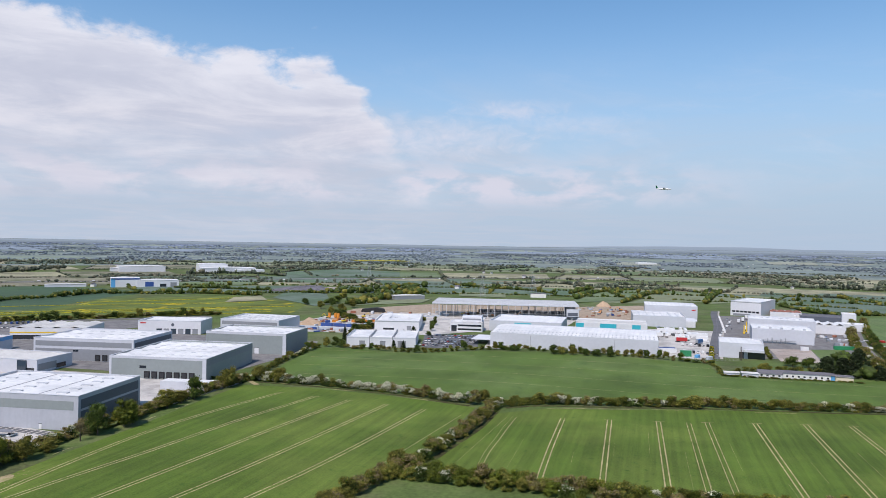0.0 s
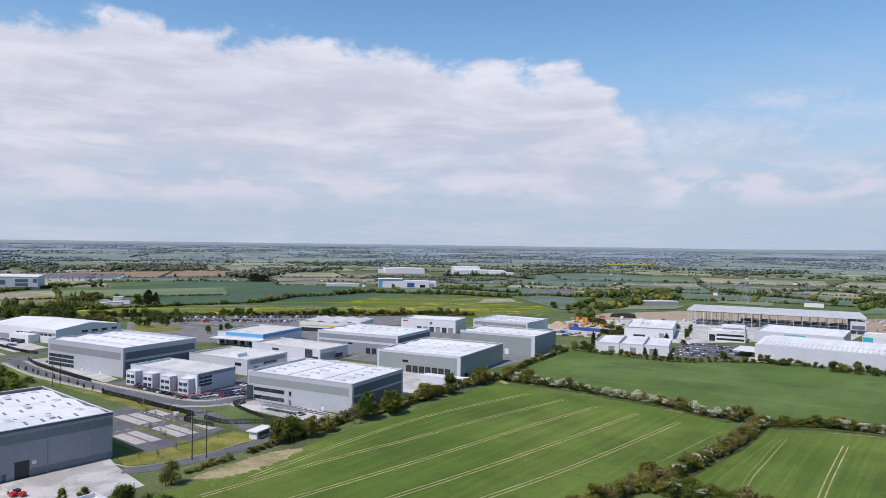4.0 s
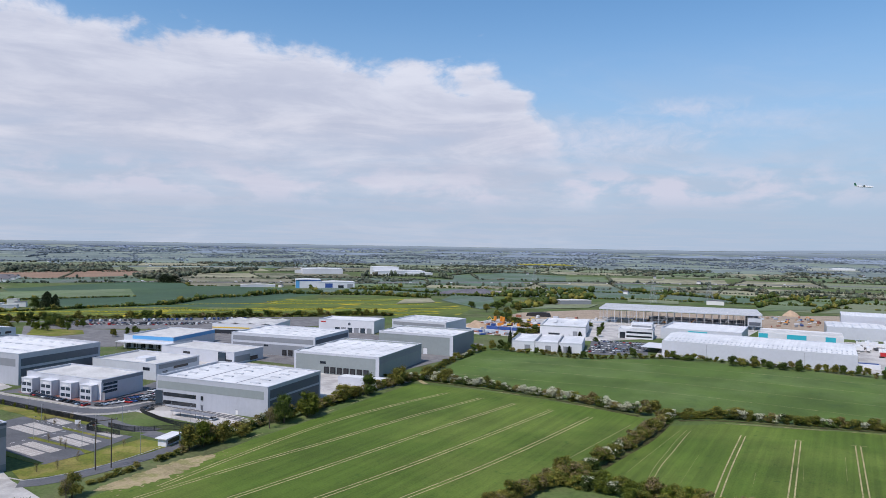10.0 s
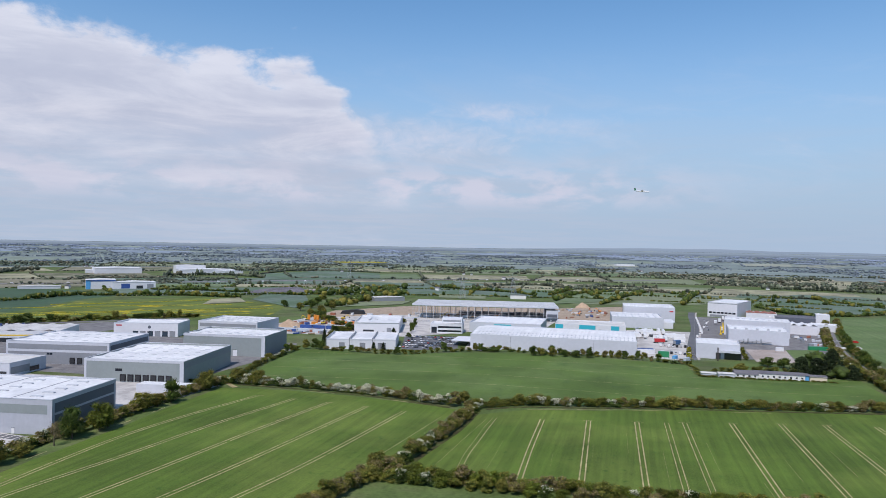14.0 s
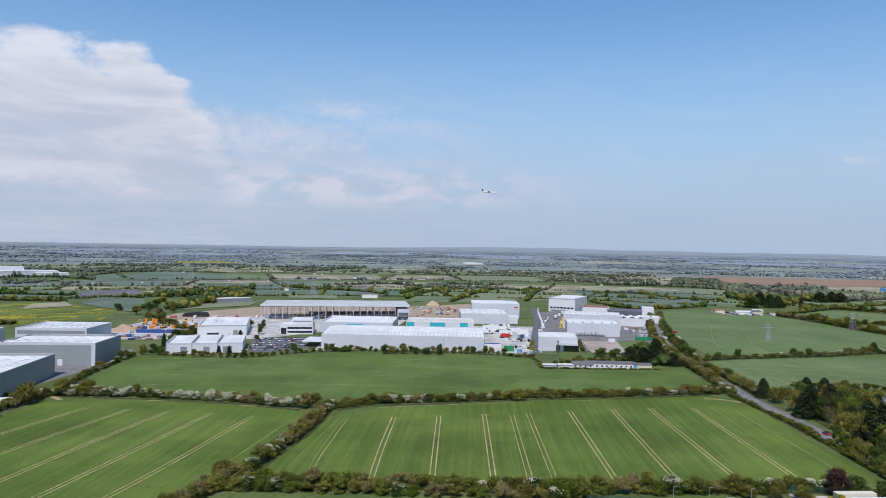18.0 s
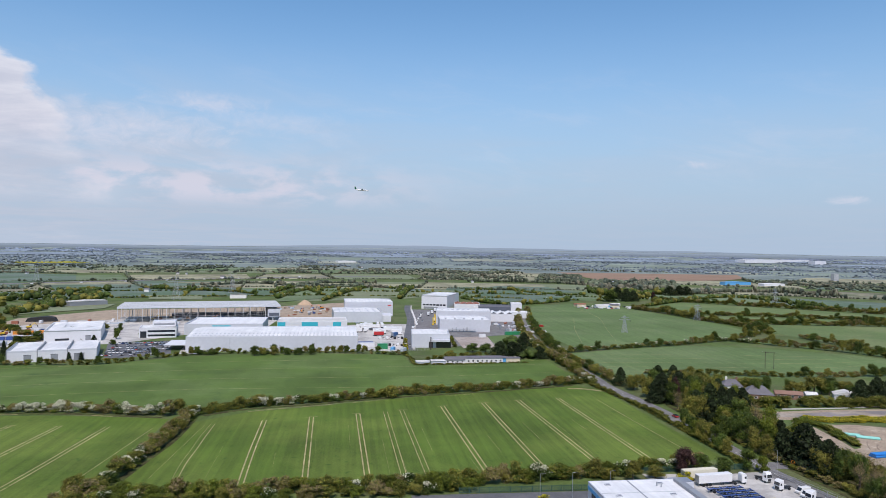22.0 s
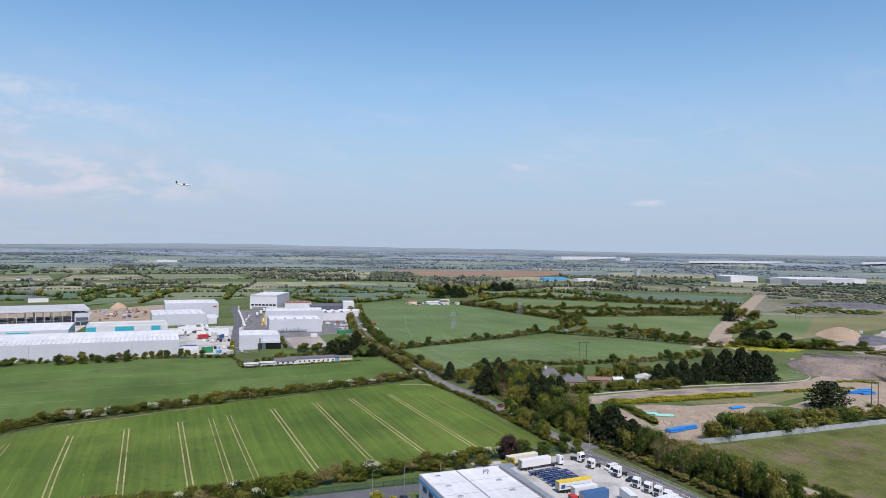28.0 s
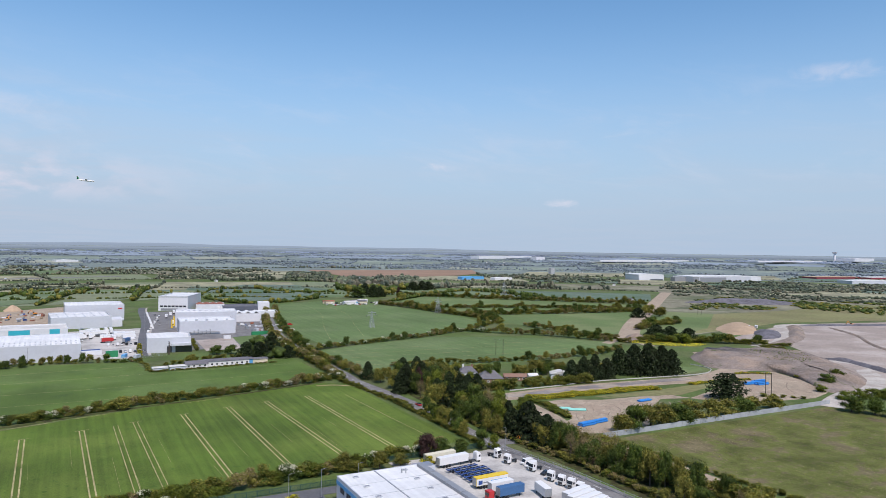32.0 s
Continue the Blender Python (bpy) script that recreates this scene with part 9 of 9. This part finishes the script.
FAR_FIELDS_B = [
    ("wheat", [(-518, 869), (-556, 969), (-486, 972), (-401, 818), (-407, 782)]),
    ("pale", [(-368, 816), (-379, 919), (-309, 957), (-303, 894)]),
    ("pale", [(-291, 1038), (-314, 1119), (-236, 1131), (-217, 1040)]),
    ("crop", [(-114, 997), (-113, 1201), (-90, 1331), (-21, 1315), (-28, 1093)]),
    ("wheat", [(-772, 1344), (-914, 1590), (-878, 1863), (-674, 1793), (-576, 1533)]),
    ("wheat", [(-1045, 1132), (-1162, 1273), (-1014, 1284), (-913, 1119)]),
]


CLOSE = 1350.0


def far_plain():
    g = np.random.default_rng(5)
    radii = [560, 680, 800, 930, 1080, 1250, 1450, 1680, 1950, 2250, 2600, 3000, 3500, 4100, 4900, 6000, 7600, 10000, 12500]
    a0, a1 = math.radians(-84), math.radians(80)
    groves = {"close": ([], [], []), "near": ([], [], []), "mid": ([], [], []), "last": ([], [], [])}
    plots = {}
    leaf, leaf_size = [], []

    def lump(x, y, z, rx, rz, dark=0):
        r = math.hypot(x, y)
        px, py, pz = far(x, y, z)
        s = math.hypot(px, py) / r
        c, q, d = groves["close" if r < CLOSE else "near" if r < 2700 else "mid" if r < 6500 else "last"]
        c.append((px, py, pz))
        q.append((rx * s, rx * s, rz * s))
        d.append(dark)

    def clump(x, y, h, w, dark=0):
        """One tree or bush: a body, a crown and side lobes."""
        lump(x, y, h * 0.42, w * 0.5, h * 0.46, dark)
        if math.hypot(x, y) < 2700:
            for _ in range(3 if h > 5 else 2):
                a, q = g.uniform(0, 6.28), w * g.uniform(0.22, 0.45)
                lump(x + q * math.cos(a), y + q * math.sin(a), h * g.uniform(0.3, 0.72), w * g.uniform(0.2, 0.34), h * g.uniform(0.18, 0.3), dark)

        if math.hypot(x, y) < CLOSE:
            for _ in range(16 if h > 5 else 9):
                a, u = g.uniform(0, 6.28), g.uniform(-0.5, 1.0)
                q = math.sqrt(1 - u * u) * w * 0.55
                leaf.append((x + q * math.cos(a), y + q * math.sin(a), h * (0.45 + 0.52 * u)))
                leaf_size.append(g.uniform(0.35, 0.8))

    def corner(k, j, n, shift):
        r = radii[k] * (1 + 0.055 * math.sin(12.9 * j + 7.7 * k))
        a = a0 + (a1 - a0) * ((j + shift) / n + 0.012 * math.sin(5.1 * j + 3.3 * k))
        return r * math.sin(a), r * math.cos(a)

    for k in range(len(radii) - 1):
        r = (radii[k] + radii[k + 1]) / 2
        n = int(r * (a1 - a0) / (200 + r * 0.035))
        shift = 0.37 * k % 1
        for j in range(n):
            p00, p01 = corner(k, j, n, shift), corner(k, j + 1, n, shift)
            ra = radii[k + 1] / radii[k]
            p10 = (p00[0] * ra, p00[1] * ra)
            p11 = (p01[0] * ra, p01[1] * ra)
            lean = 0.16 * math.sin(2.3 * j + 1.7 * k)
            p10 = (p10[0] - lean * (p10[1] - p00[1]), p10[1] + lean * (p10[0] - p00[0]))
            p11 = (p11[0] - lean * (p11[1] - p01[1]), p11[1] + lean * (p11[0] - p01[0]))
            cx, cy = (p00[0] + p11[0]) / 2, (p00[1] + p11[1]) / 2
            if inside(cx, cy, NEAR_PLAN) or any(inside(x, y, NEAR_PLAN) for x, y in (p00, p01)):
                continue
            blank = any(inside(cx, cy, b) for b in BLANK)
            u = g.uniform()
            wood = u < (0.0 if r < 1700 else 0.12 if r < 2000 else 0.34 if r < 2600 else 0.5 if r < 5000 else 0.75)
            if not blank:
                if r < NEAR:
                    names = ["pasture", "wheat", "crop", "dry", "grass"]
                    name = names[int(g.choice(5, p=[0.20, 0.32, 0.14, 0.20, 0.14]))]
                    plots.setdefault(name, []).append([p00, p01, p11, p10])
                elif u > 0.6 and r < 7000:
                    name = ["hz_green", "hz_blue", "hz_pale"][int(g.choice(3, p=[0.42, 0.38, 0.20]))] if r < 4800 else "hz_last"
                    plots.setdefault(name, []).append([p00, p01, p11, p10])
            if wood and not blank:
                m = 150 if r < 2600 else 130
                dark = int(g.uniform() < 0.4)
                for _ in range(m):
                    s, t = g.uniform(0.03, 0.97), g.uniform(0.03, 0.9)
                    x = p00[0] + (p01[0] - p00[0]) * s + (p10[0] - p00[0]) * t
                    y = p00[1] + (p01[1] - p00[1]) * s + (p10[1] - p00[1]) * t
                    if noise.noise(Vector((x * 0.006, y * 0.006, 9.0))) < -0.15:
                        continue
                    clump(x, y, g.uniform(5, 10), g.uniform(8, 14) * max(1.0, r / 2600), dark if g.uniform() < 0.7 else 1 - dark)
            # hedges on two sides of each field
            for (xa, ya), (xb, yb), keep in ((p00, p01, 0.95), (p00, p10, 0.82)):
                if blank or g.uniform() > keep:
                    continue
                length = math.hypot(xb - xa, yb - ya)
                step = 3.6 if r < 1300 else 5 if r < NEAR else 11 if r < 4200 else 24
                tall = g.uniform(2.6, 4.6) * (1.25 if r > NEAR else 1)
                woody = g.uniform(0.03, 0.25)
                for i in range(int(length / step)):
                    s = (i + g.uniform(-0.4, 0.4)) * step / length
                    if noise.noise(Vector((xa * 0.01 + s * 6, ya * 0.01, 2.0))) < -0.34:
                        continue
                    x, y = xa + (xb - xa) * s + g.normal(0, 0.8), ya + (yb - ya) * s + g.normal(0, 0.8)
                    if inside(x, y, NEAR_PLAN):
                        continue
                    if g.uniform() < woody:
                        clump(x, y, tall * g.uniform(1.7, 2.6), g.uniform(5, 9) * max(1.0, r / NEAR), int(g.uniform() < 0.35))
                    else:
                        clump(x, y, tall * g.uniform(0.7, 1.1), max(3.6, step * 0.75) * g.uniform(0.9, 1.4), int(g.uniform() < 0.2))
    for tall, line in FAR_HEDGES_A + FAR_HEDGES_B + FAR_HEDGES_C:
        for x, y in spline(line, 3.4):
            big = g.uniform() < 0.2
            k = 1 + 0.5 * noise.noise(Vector((x * 0.03, y * 0.03, 0)))
            clump(x + g.normal(0, 0.8), y + g.normal(0, 0.8), tall * (1.6 if big else 0.9) * k, 8.5 if big else 5.5, int(g.uniform() < 0.25))
    for tall, area in FAR_WOODS_A + FAR_WOODS_B:
        xs, ys = [p[0] for p in area], [p[1] for p in area]
        for _ in range(int((max(xs) - min(xs)) * (max(ys) - min(ys)) / (70 + tall * 10))):
            x, y = g.uniform(min(xs), max(xs)), g.uniform(min(ys), max(ys))
            if inside(x, y, area) and noise.noise(Vector((x * 0.013, y * 0.013, 4.0))) > -0.12:
                clump(x, y, tall * g.uniform(0.5, 1.0), 5 + tall * 0.5, int(g.uniform() < 0.35))
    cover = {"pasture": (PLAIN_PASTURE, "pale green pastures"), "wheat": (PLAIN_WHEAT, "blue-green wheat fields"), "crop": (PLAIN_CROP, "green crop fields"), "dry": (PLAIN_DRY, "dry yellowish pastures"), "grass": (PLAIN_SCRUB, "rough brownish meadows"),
             "hz_green": (DISTANT["hazed_green_fields"], "green distant fields"), "hz_blue": (DISTANT["hazed_blue_fields"], "haze-tinted blue-green distant fields"), "hz_pale": (DISTANT["hazed_pale_fields"], "haze-tinted pale distant fields"), "hz_last": (DISTANT["hazed_last_fields"], "haze-tinted blue-grey farthest fields")}
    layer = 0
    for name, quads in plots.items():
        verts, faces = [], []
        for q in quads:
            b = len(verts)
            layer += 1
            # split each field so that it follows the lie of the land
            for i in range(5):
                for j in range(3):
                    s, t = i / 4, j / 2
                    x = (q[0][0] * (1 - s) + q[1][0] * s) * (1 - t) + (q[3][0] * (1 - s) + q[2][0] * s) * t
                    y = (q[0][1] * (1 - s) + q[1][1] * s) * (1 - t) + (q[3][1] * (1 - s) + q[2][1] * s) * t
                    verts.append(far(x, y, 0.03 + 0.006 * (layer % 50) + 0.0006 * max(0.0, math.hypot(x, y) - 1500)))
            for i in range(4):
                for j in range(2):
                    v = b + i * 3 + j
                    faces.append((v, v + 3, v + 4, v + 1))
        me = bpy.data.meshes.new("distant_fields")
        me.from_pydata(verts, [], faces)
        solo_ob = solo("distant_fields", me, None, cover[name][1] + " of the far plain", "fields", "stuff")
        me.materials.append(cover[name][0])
    solo("field_hedge_leaves", cards("field_hedge_leaves", leaf, leaf_size, [LEAF, LEAF_OLIVE, LEAF_BRIGHT, BLOSSOM], g.choice(4, len(leaf), p=[0.42, 0.34, 0.18, 0.06]), seed=12), None, "leaves and blossom of field hedges beyond the estates", "hedges", "stuff")
    for key, name, mats, label, category in (("close", "field_hedges", [LEAF, LEAF_OLIVE], "field hedges and trees beyond the estates", "hedges"), ("near", "far_hedges_and_trees", [FAR_LEAF, FAR_DARK], "far green hedges, field trees and woods across the plain", "hedges"), ("mid", "distant_woods", [FAR_WOOD], "distant belts of woodland and hedges, tinted blue-green for haze", "woods"), ("last", "horizon_woods", [FAR_MIST], "woodland along the horizon, tinted pale blue for haze", "woods")):
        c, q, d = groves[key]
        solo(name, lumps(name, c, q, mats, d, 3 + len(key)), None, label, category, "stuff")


far_plain()


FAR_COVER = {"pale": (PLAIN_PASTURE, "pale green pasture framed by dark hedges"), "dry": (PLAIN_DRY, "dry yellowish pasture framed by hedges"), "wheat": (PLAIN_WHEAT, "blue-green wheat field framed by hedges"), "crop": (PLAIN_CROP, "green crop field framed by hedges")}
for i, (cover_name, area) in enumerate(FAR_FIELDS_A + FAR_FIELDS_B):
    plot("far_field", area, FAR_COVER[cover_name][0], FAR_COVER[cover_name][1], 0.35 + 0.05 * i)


def far_pose(x, y, yaw):
    px, py, pz = far(x, y)
    return px, py, pz, math.hypot(px, py) / math.hypot(x, y)


def far_shed(name, label, x, y, length, depth, h, yaw, wall, roof, bands=(), category="warehouse"):
    """A large building far off, its front facing the eye."""
    px, py, pz, s = far_pose(x, y, yaw)
    ob = thing(name, Matrix.Translation((px, py, pz)) @ pose(0, 0, 0, 0, 0, yaw), label, category)
    L, D, H, s0r = length * s, depth * s, h * s, s
    part("wall", box(-L / 2, 0, -1, L / 2, D, H), wall, ob)
    part("roof", side_prism([(-L / 2 - 0.3, H), (L / 2 + 0.3, H), (L / 2 + 0.3, H + 0.3), (0, H + 0.3 + min(0.02 * L, 1.6 * s0r)), (-L / 2 - 0.3, H + 0.3)], -0.3, D + 0.3), roof, ob)
    for s0, s1, z0, z1, mat in bands:
        part("wall_band", box(-L / 2 + s0 * L, -0.25, z0 * H, -L / 2 + s1 * L, 0.0, z1 * H), mat, ob)
    return ob


far_shed("warehouse", "long white distant warehouse among trees", -1188, 1389, 104, 60, 13, 48, CLAD_WHITE, ROOF)
far_shed("warehouse", "low white distant warehouse annex", -1240, 1372, 40, 30, 8, 48, CLAD_WHITE, ROOF)
far_shed("warehouse", "white distant warehouse with stepped roofs", -1003, 1476, 130, 50, 12, 46, CLAD_PALE, ROOF, ((0, 0.5, 0.2, 0.6, CLAD_WHITE),))
far_shed("warehouse", "white distant warehouse with stepped roofs", -1060, 1490, 70, 40, 20, 46, CLAD_WHITE, ROOF)
far_shed("warehouse", "low white distant loading shed", -960, 1500, 70, 30, 8, 44, CLAD_WHITE, ROOF)
far_shed("depot", "white depot with blue front and grey doors", -800, 972, 66, 30, 11, 44, CLAD_WHITE, ROOF, ((0.2, 0.4, 0.1, 0.8, ROYAL), (0.55, 0.7, 0.05, 0.5, GLASS_DARK), (0.8, 0.95, 0.05, 0.7, CLAD_MID)))
far_shed("depot", "bright blue and white depot hall", -838, 940, 44, 34, 15, 44, CLAD_WHITE, ROOF, ((0.0, 0.15, 0.0, 1.0, SKYBLUE), (0, 1, 0.85, 1.0, ROYAL)))
far_shed("data_hall", "huge pale warehouse with dark base and window blocks", -1196, 428, 110, 75, 20, 60, CLAD_PALE, ROOF, ((0, 1, 0.0, 0.22, CLAD_DARK), (0.52, 0.60, 0.45, 0.8, CLAD_DARK), (0.72, 0.88, 0.62, 0.85, CLAD_DARK), (0.72, 0.88, 0.32, 0.52, CLAD_DARK), (0.94, 0.99, 0.55, 0.85, CLAD_DARK)))
far_shed("data_hall", "lower pale wing with dark glazed front", -1178, 378, 56, 24, 13, 60, CLAD_PALE, ROOF, ((0, 0.6, 0.05, 0.35, CLAD_DARK), (0.6, 1.0, 0.05, 0.95, CLAD_DARK)))
far_shed("warehouse", "large white new warehouse beyond fields", 1442, 1448, 82, 70, 16, -11, CLAD_WHITE, ROOF, ((0.45, 0.95, 0.0, 0.25, CLAD_DARK),))
far_shed("warehouse", "very long new warehouse with unfinished grey front", 1600, 1320, 226, 90, 15, -11, CLAD_PALE, ROOF, ((0.0, 0.09, 0.05, 0.95, CLAD_MID), (0.10, 0.48, 0.05, 0.85, CLAD_MID), (0.84, 1.0, 0.0, 1.0, CLAD_WHITE)))
far_shed("site_block", "grey unfinished block beside a new warehouse", 1480, 1375, 40, 20, 12, -11, CLAD_MID, ROOF_OLD)
far_shed("depot", "dark red long depot with pale roof far off", 2240, 1392, 220, 60, 6, -10, DARKRED, SANDHEAP)
far_shed("depot", "dark red long depot with pale roof far off", 2420, 1330, 200, 60, 6, -10, DARKRED, ROOF_OLD)
far_shed("warehouse", "long pale flat warehouse far off", 1960, 1130, 150, 50, 9, -12, CLAD_PALE, ROOF)
far_shed("hangar", "blue shed among trees far off", 939, 1589, 76, 20, 7, 10, SKYBLUE, SKYBLUE)
far_shed("hangar", "long white shed far off", 1014, 1556, 63, 20, 5.5, 10, CLAD_WHITE, ROOF)
far_shed("glasshouse", "long low pale glasshouse far off", 700, 1641, 168, 20, 4, 11, HOARDING, HOARDING)
far_shed("silo_block", "grey grain silo block far off", 1417, 1873, 18, 12, 22, 12, FENCE_GREY, FENCE_GREY)
for k, (x, y, length, h) in enumerate(((-810, 388, 14, 4), (-822, 404, 12, 5), (-838, 430, 16, 4), (-845, 446, 12, 6), (-868, 428, 18, 4), (-885, 458, 12, 6))):
    far_shed("farm_house", "low white house of a farmstead among trees", x, y, length, 8, h, 50, RENDERED if k % 2 else CLAD_PALE, ROOF_OLD if k % 3 else ROOF_TILE, category="house")
far_shed("farm_shed", "grey farm sheds behind a field", -335, 934, 46, 16, 6, 40, CLAD_MID, ROOF_OLD)
far_shed("farmhouse", "long white farmhouse behind the estate", -172, 1073, 24, 10, 6, 7, RENDERED, ROOF_TILE)
far_shed("scrapyard_shed", "pale low shed in a far yard", -920, 898, 60, 20, 4, 44, CLAD_PALE, ROOF_OLD)
far_shed("airport_pier", "long low white airport building on the horizon", 4300, 4100, 1500, 120, 9, 0, CLAD_WHITE, ROOF)
far_shed("airport_pier", "long low white airport building on the horizon", 6400, 4250, 1700, 120, 9, 0, CLAD_WHITE, ROOF)
far_shed("airport_pier", "long white terminal on the horizon", 8331, 4858, 800, 200, 34, 9, CLAD_WHITE, ROOF)
far_shed("airport_hangar", "white hangars on the far horizon", 3332, 5072, 700, 100, 22, 16, CLAD_WHITE, ROOF)
far_shed("airport_hangar", "white hangar block on the far horizon", 3187, 4372, 98, 60, 26, 12, CLAD_WHITE, ROOF)
far_shed("far_shed", "pale shed on the horizon", -31, 3361, 89, 40, 8, 20, CLAD_WHITE, ROOF)


def control_tower():
    px, py, pz, s = far_pose(6896, 4373, 0)
    ob = thing("control_tower", Matrix.Translation((px, py, pz)), "tall pale airport control tower on the horizon", "control tower")
    h = 105 * s
    part("shaft", tube((0, 0, -2), (0, 0, h * 0.82), h * 0.14, h * 0.10, 16), CLAD_WHITE, ob)
    part("collar", tube((0, 0, h * 0.80), (0, 0, h * 0.86), h * 0.12, h * 0.22, 16), CLAD_WHITE, ob)
    part("cab_glass", tube((0, 0, h * 0.86), (0, 0, h * 0.95), h * 0.20, h * 0.23, 16), GLASS_DARK, ob)
    part("roof", tube((0, 0, h * 0.95), (0, 0, h * 0.985), h * 0.24, h * 0.22, 16), CLAD_WHITE, ob)
    part("mast", tube((0, 0, h * 0.98), (0, 0, h * 1.06), h * 0.015, h * 0.01, 6), STEEL, ob)


control_tower()


def housing():
    """Villages: one house with its parts, then copies."""
    px, py, pz, s = far_pose(-1450, 520, 0)
    first = gabled_house("terraced_house", "white rendered house with dark slate roof in a far estate", px, py, 9, 8, 5.4, 3.4, 62, RENDERED, ROOF_TILE, windows=False)
    tagged(first, group="far houses")
    for k in range(90):
        row, u = k // 18, k % 18 - 7
        x = -1397 + 5.9 * u - 26 * row + R.uniform(-2, 2)
        y = 595 + 8.4 * u + 19 * row + R.uniform(-2, 2)
        copy_thing(first, pose(x, y, 0, 0, 0, R.choice((55, 55, 55, 145))))
    spot = random.Random(4)
    for k in range(60):
        a, r = math.radians(spot.uniform(-70, 48)), spot.uniform(1100, 4600)
        x, y = r * math.sin(a), r * math.cos(a)
        if inside(x, y, NEAR_PLAN) or any(inside(x, y, b) for b in BLANK):
            continue
        for j in range(spot.choice((1, 1, 1, 2))):
            px, py, pz, s = far_pose(x + j * 22, y + spot.uniform(-6, 6), 0)
            c = copy_thing(first, pose(px, py, pz, 0, 0, spot.uniform(0, 180)))
            k2 = s * spot.uniform(0.5, 0.85)
            c.scale = (k2 * 1.2, k2, k2)


housing()
bm = prism([(-1230, 2840), (-1100, 2890), (-1060, 2760), (-1200, 2700)], 0, 1)
me = bpy.data.meshes.new("field_rape")
corners = [far(x, y, 2.5) for x, y in ((-1300, 2800), (-1120, 2960), (-1000, 2800), (-1170, 2640))]
me.from_pydata(corners, [], [(0, 3, 2, 1)])
bm.free()
solo("field_rape", me, None, "bright yellow oilseed field far off", "field", "structure")
me.materials.append(FLOWERS)
heap("shale_heap", -554, 1024, 60, 26, 7, 45, SHALE, "grey broken stone heap beyond the meadow", 13.0, 0.4)
plot("far_soil", [(-700, 1080), (-470, 1150), (-330, 1130), (-480, 1010), (-620, 960)], QUARRY, "bare pinkish stony ground beyond the meadow", 0.1, "soil")
solo("motorway", ribbon([(-1300, 760), (-1000, 1020), (-760, 1290), (-560, 1480), (-200, 1750), (100, 1900)], 26, 0, 0.6, 40), ASPHALT_OLD, "grey dual carriageway crossing the plain", "road", "structure")
for u in range(36):
    x, y = -1290 + u * 33, 772 + u * 29
    if u % 2:
        px, py = x, y
        parked("white", px, py, 42, True, 0.7)

# ---- aircraft ----
def airliner():
    az, el, r = radians(0.6), radians(4.6), 1320.0
    at = Vector((math.sin(az) * r, math.cos(az) * r, EYE + r * math.tan(el)))
    ob = thing("airliner", Matrix.Translation(at) @ pose(0, 0, 0, 0, 2, 4), "white twin-propeller airliner with green tail in flight", "aircraft")
    bm = bmesh.new()
    prof = [(-13.5, 0.25, 0.9), (-11, 0.7, 0.6), (-7, 1.25, 0.1), (0, 1.4, 0), (9, 1.4, 0), (12, 1.05, -0.1), (13.4, 0.4, -0.35)]
    for (xa, ra, za), (xb, rb, zb) in zip(prof, prof[1:]):
        tube((xa, 0, za), (xb, 0, zb), ra, rb, 12, bm)
    part("fuselage", bm, WHITE_PAINT, ob)
    part("wing", prism([(-1.2, -13.5), (0.3, -13.5), (2.0, 0), (0.3, 13.5), (-1.2, 13.5), (-1.6, 0)], 1.35, 1.6), CLAD_PALE, ob)
    part("tail_fin", side_prism([(-13.6, 0.8), (-9.5, 0.8), (-12.2, 6.0), (-14.2, 6.0)], -0.15, 0.15), GREEN_PAINT, ob)
    part("tailplane", prism([(-14.0, -3.7), (-12.8, -3.7), (-12.0, 0), (-12.8, 3.7), (-14.0, 3.7)], 5.7, 5.9), WHITE_PAINT, ob)
    for y in (-4.1, 4.1):
        n = part("engine", tube((-1.5, y, 1.1), (3.2, y, 1.1), 0.45, 0.5, 10), CLAD_PALE, ob)
        part("propeller_blade", box(3.25, y - 0.12, -0.8, 3.35, y + 0.12, 3.0), DARKSTEEL, n)


airliner()
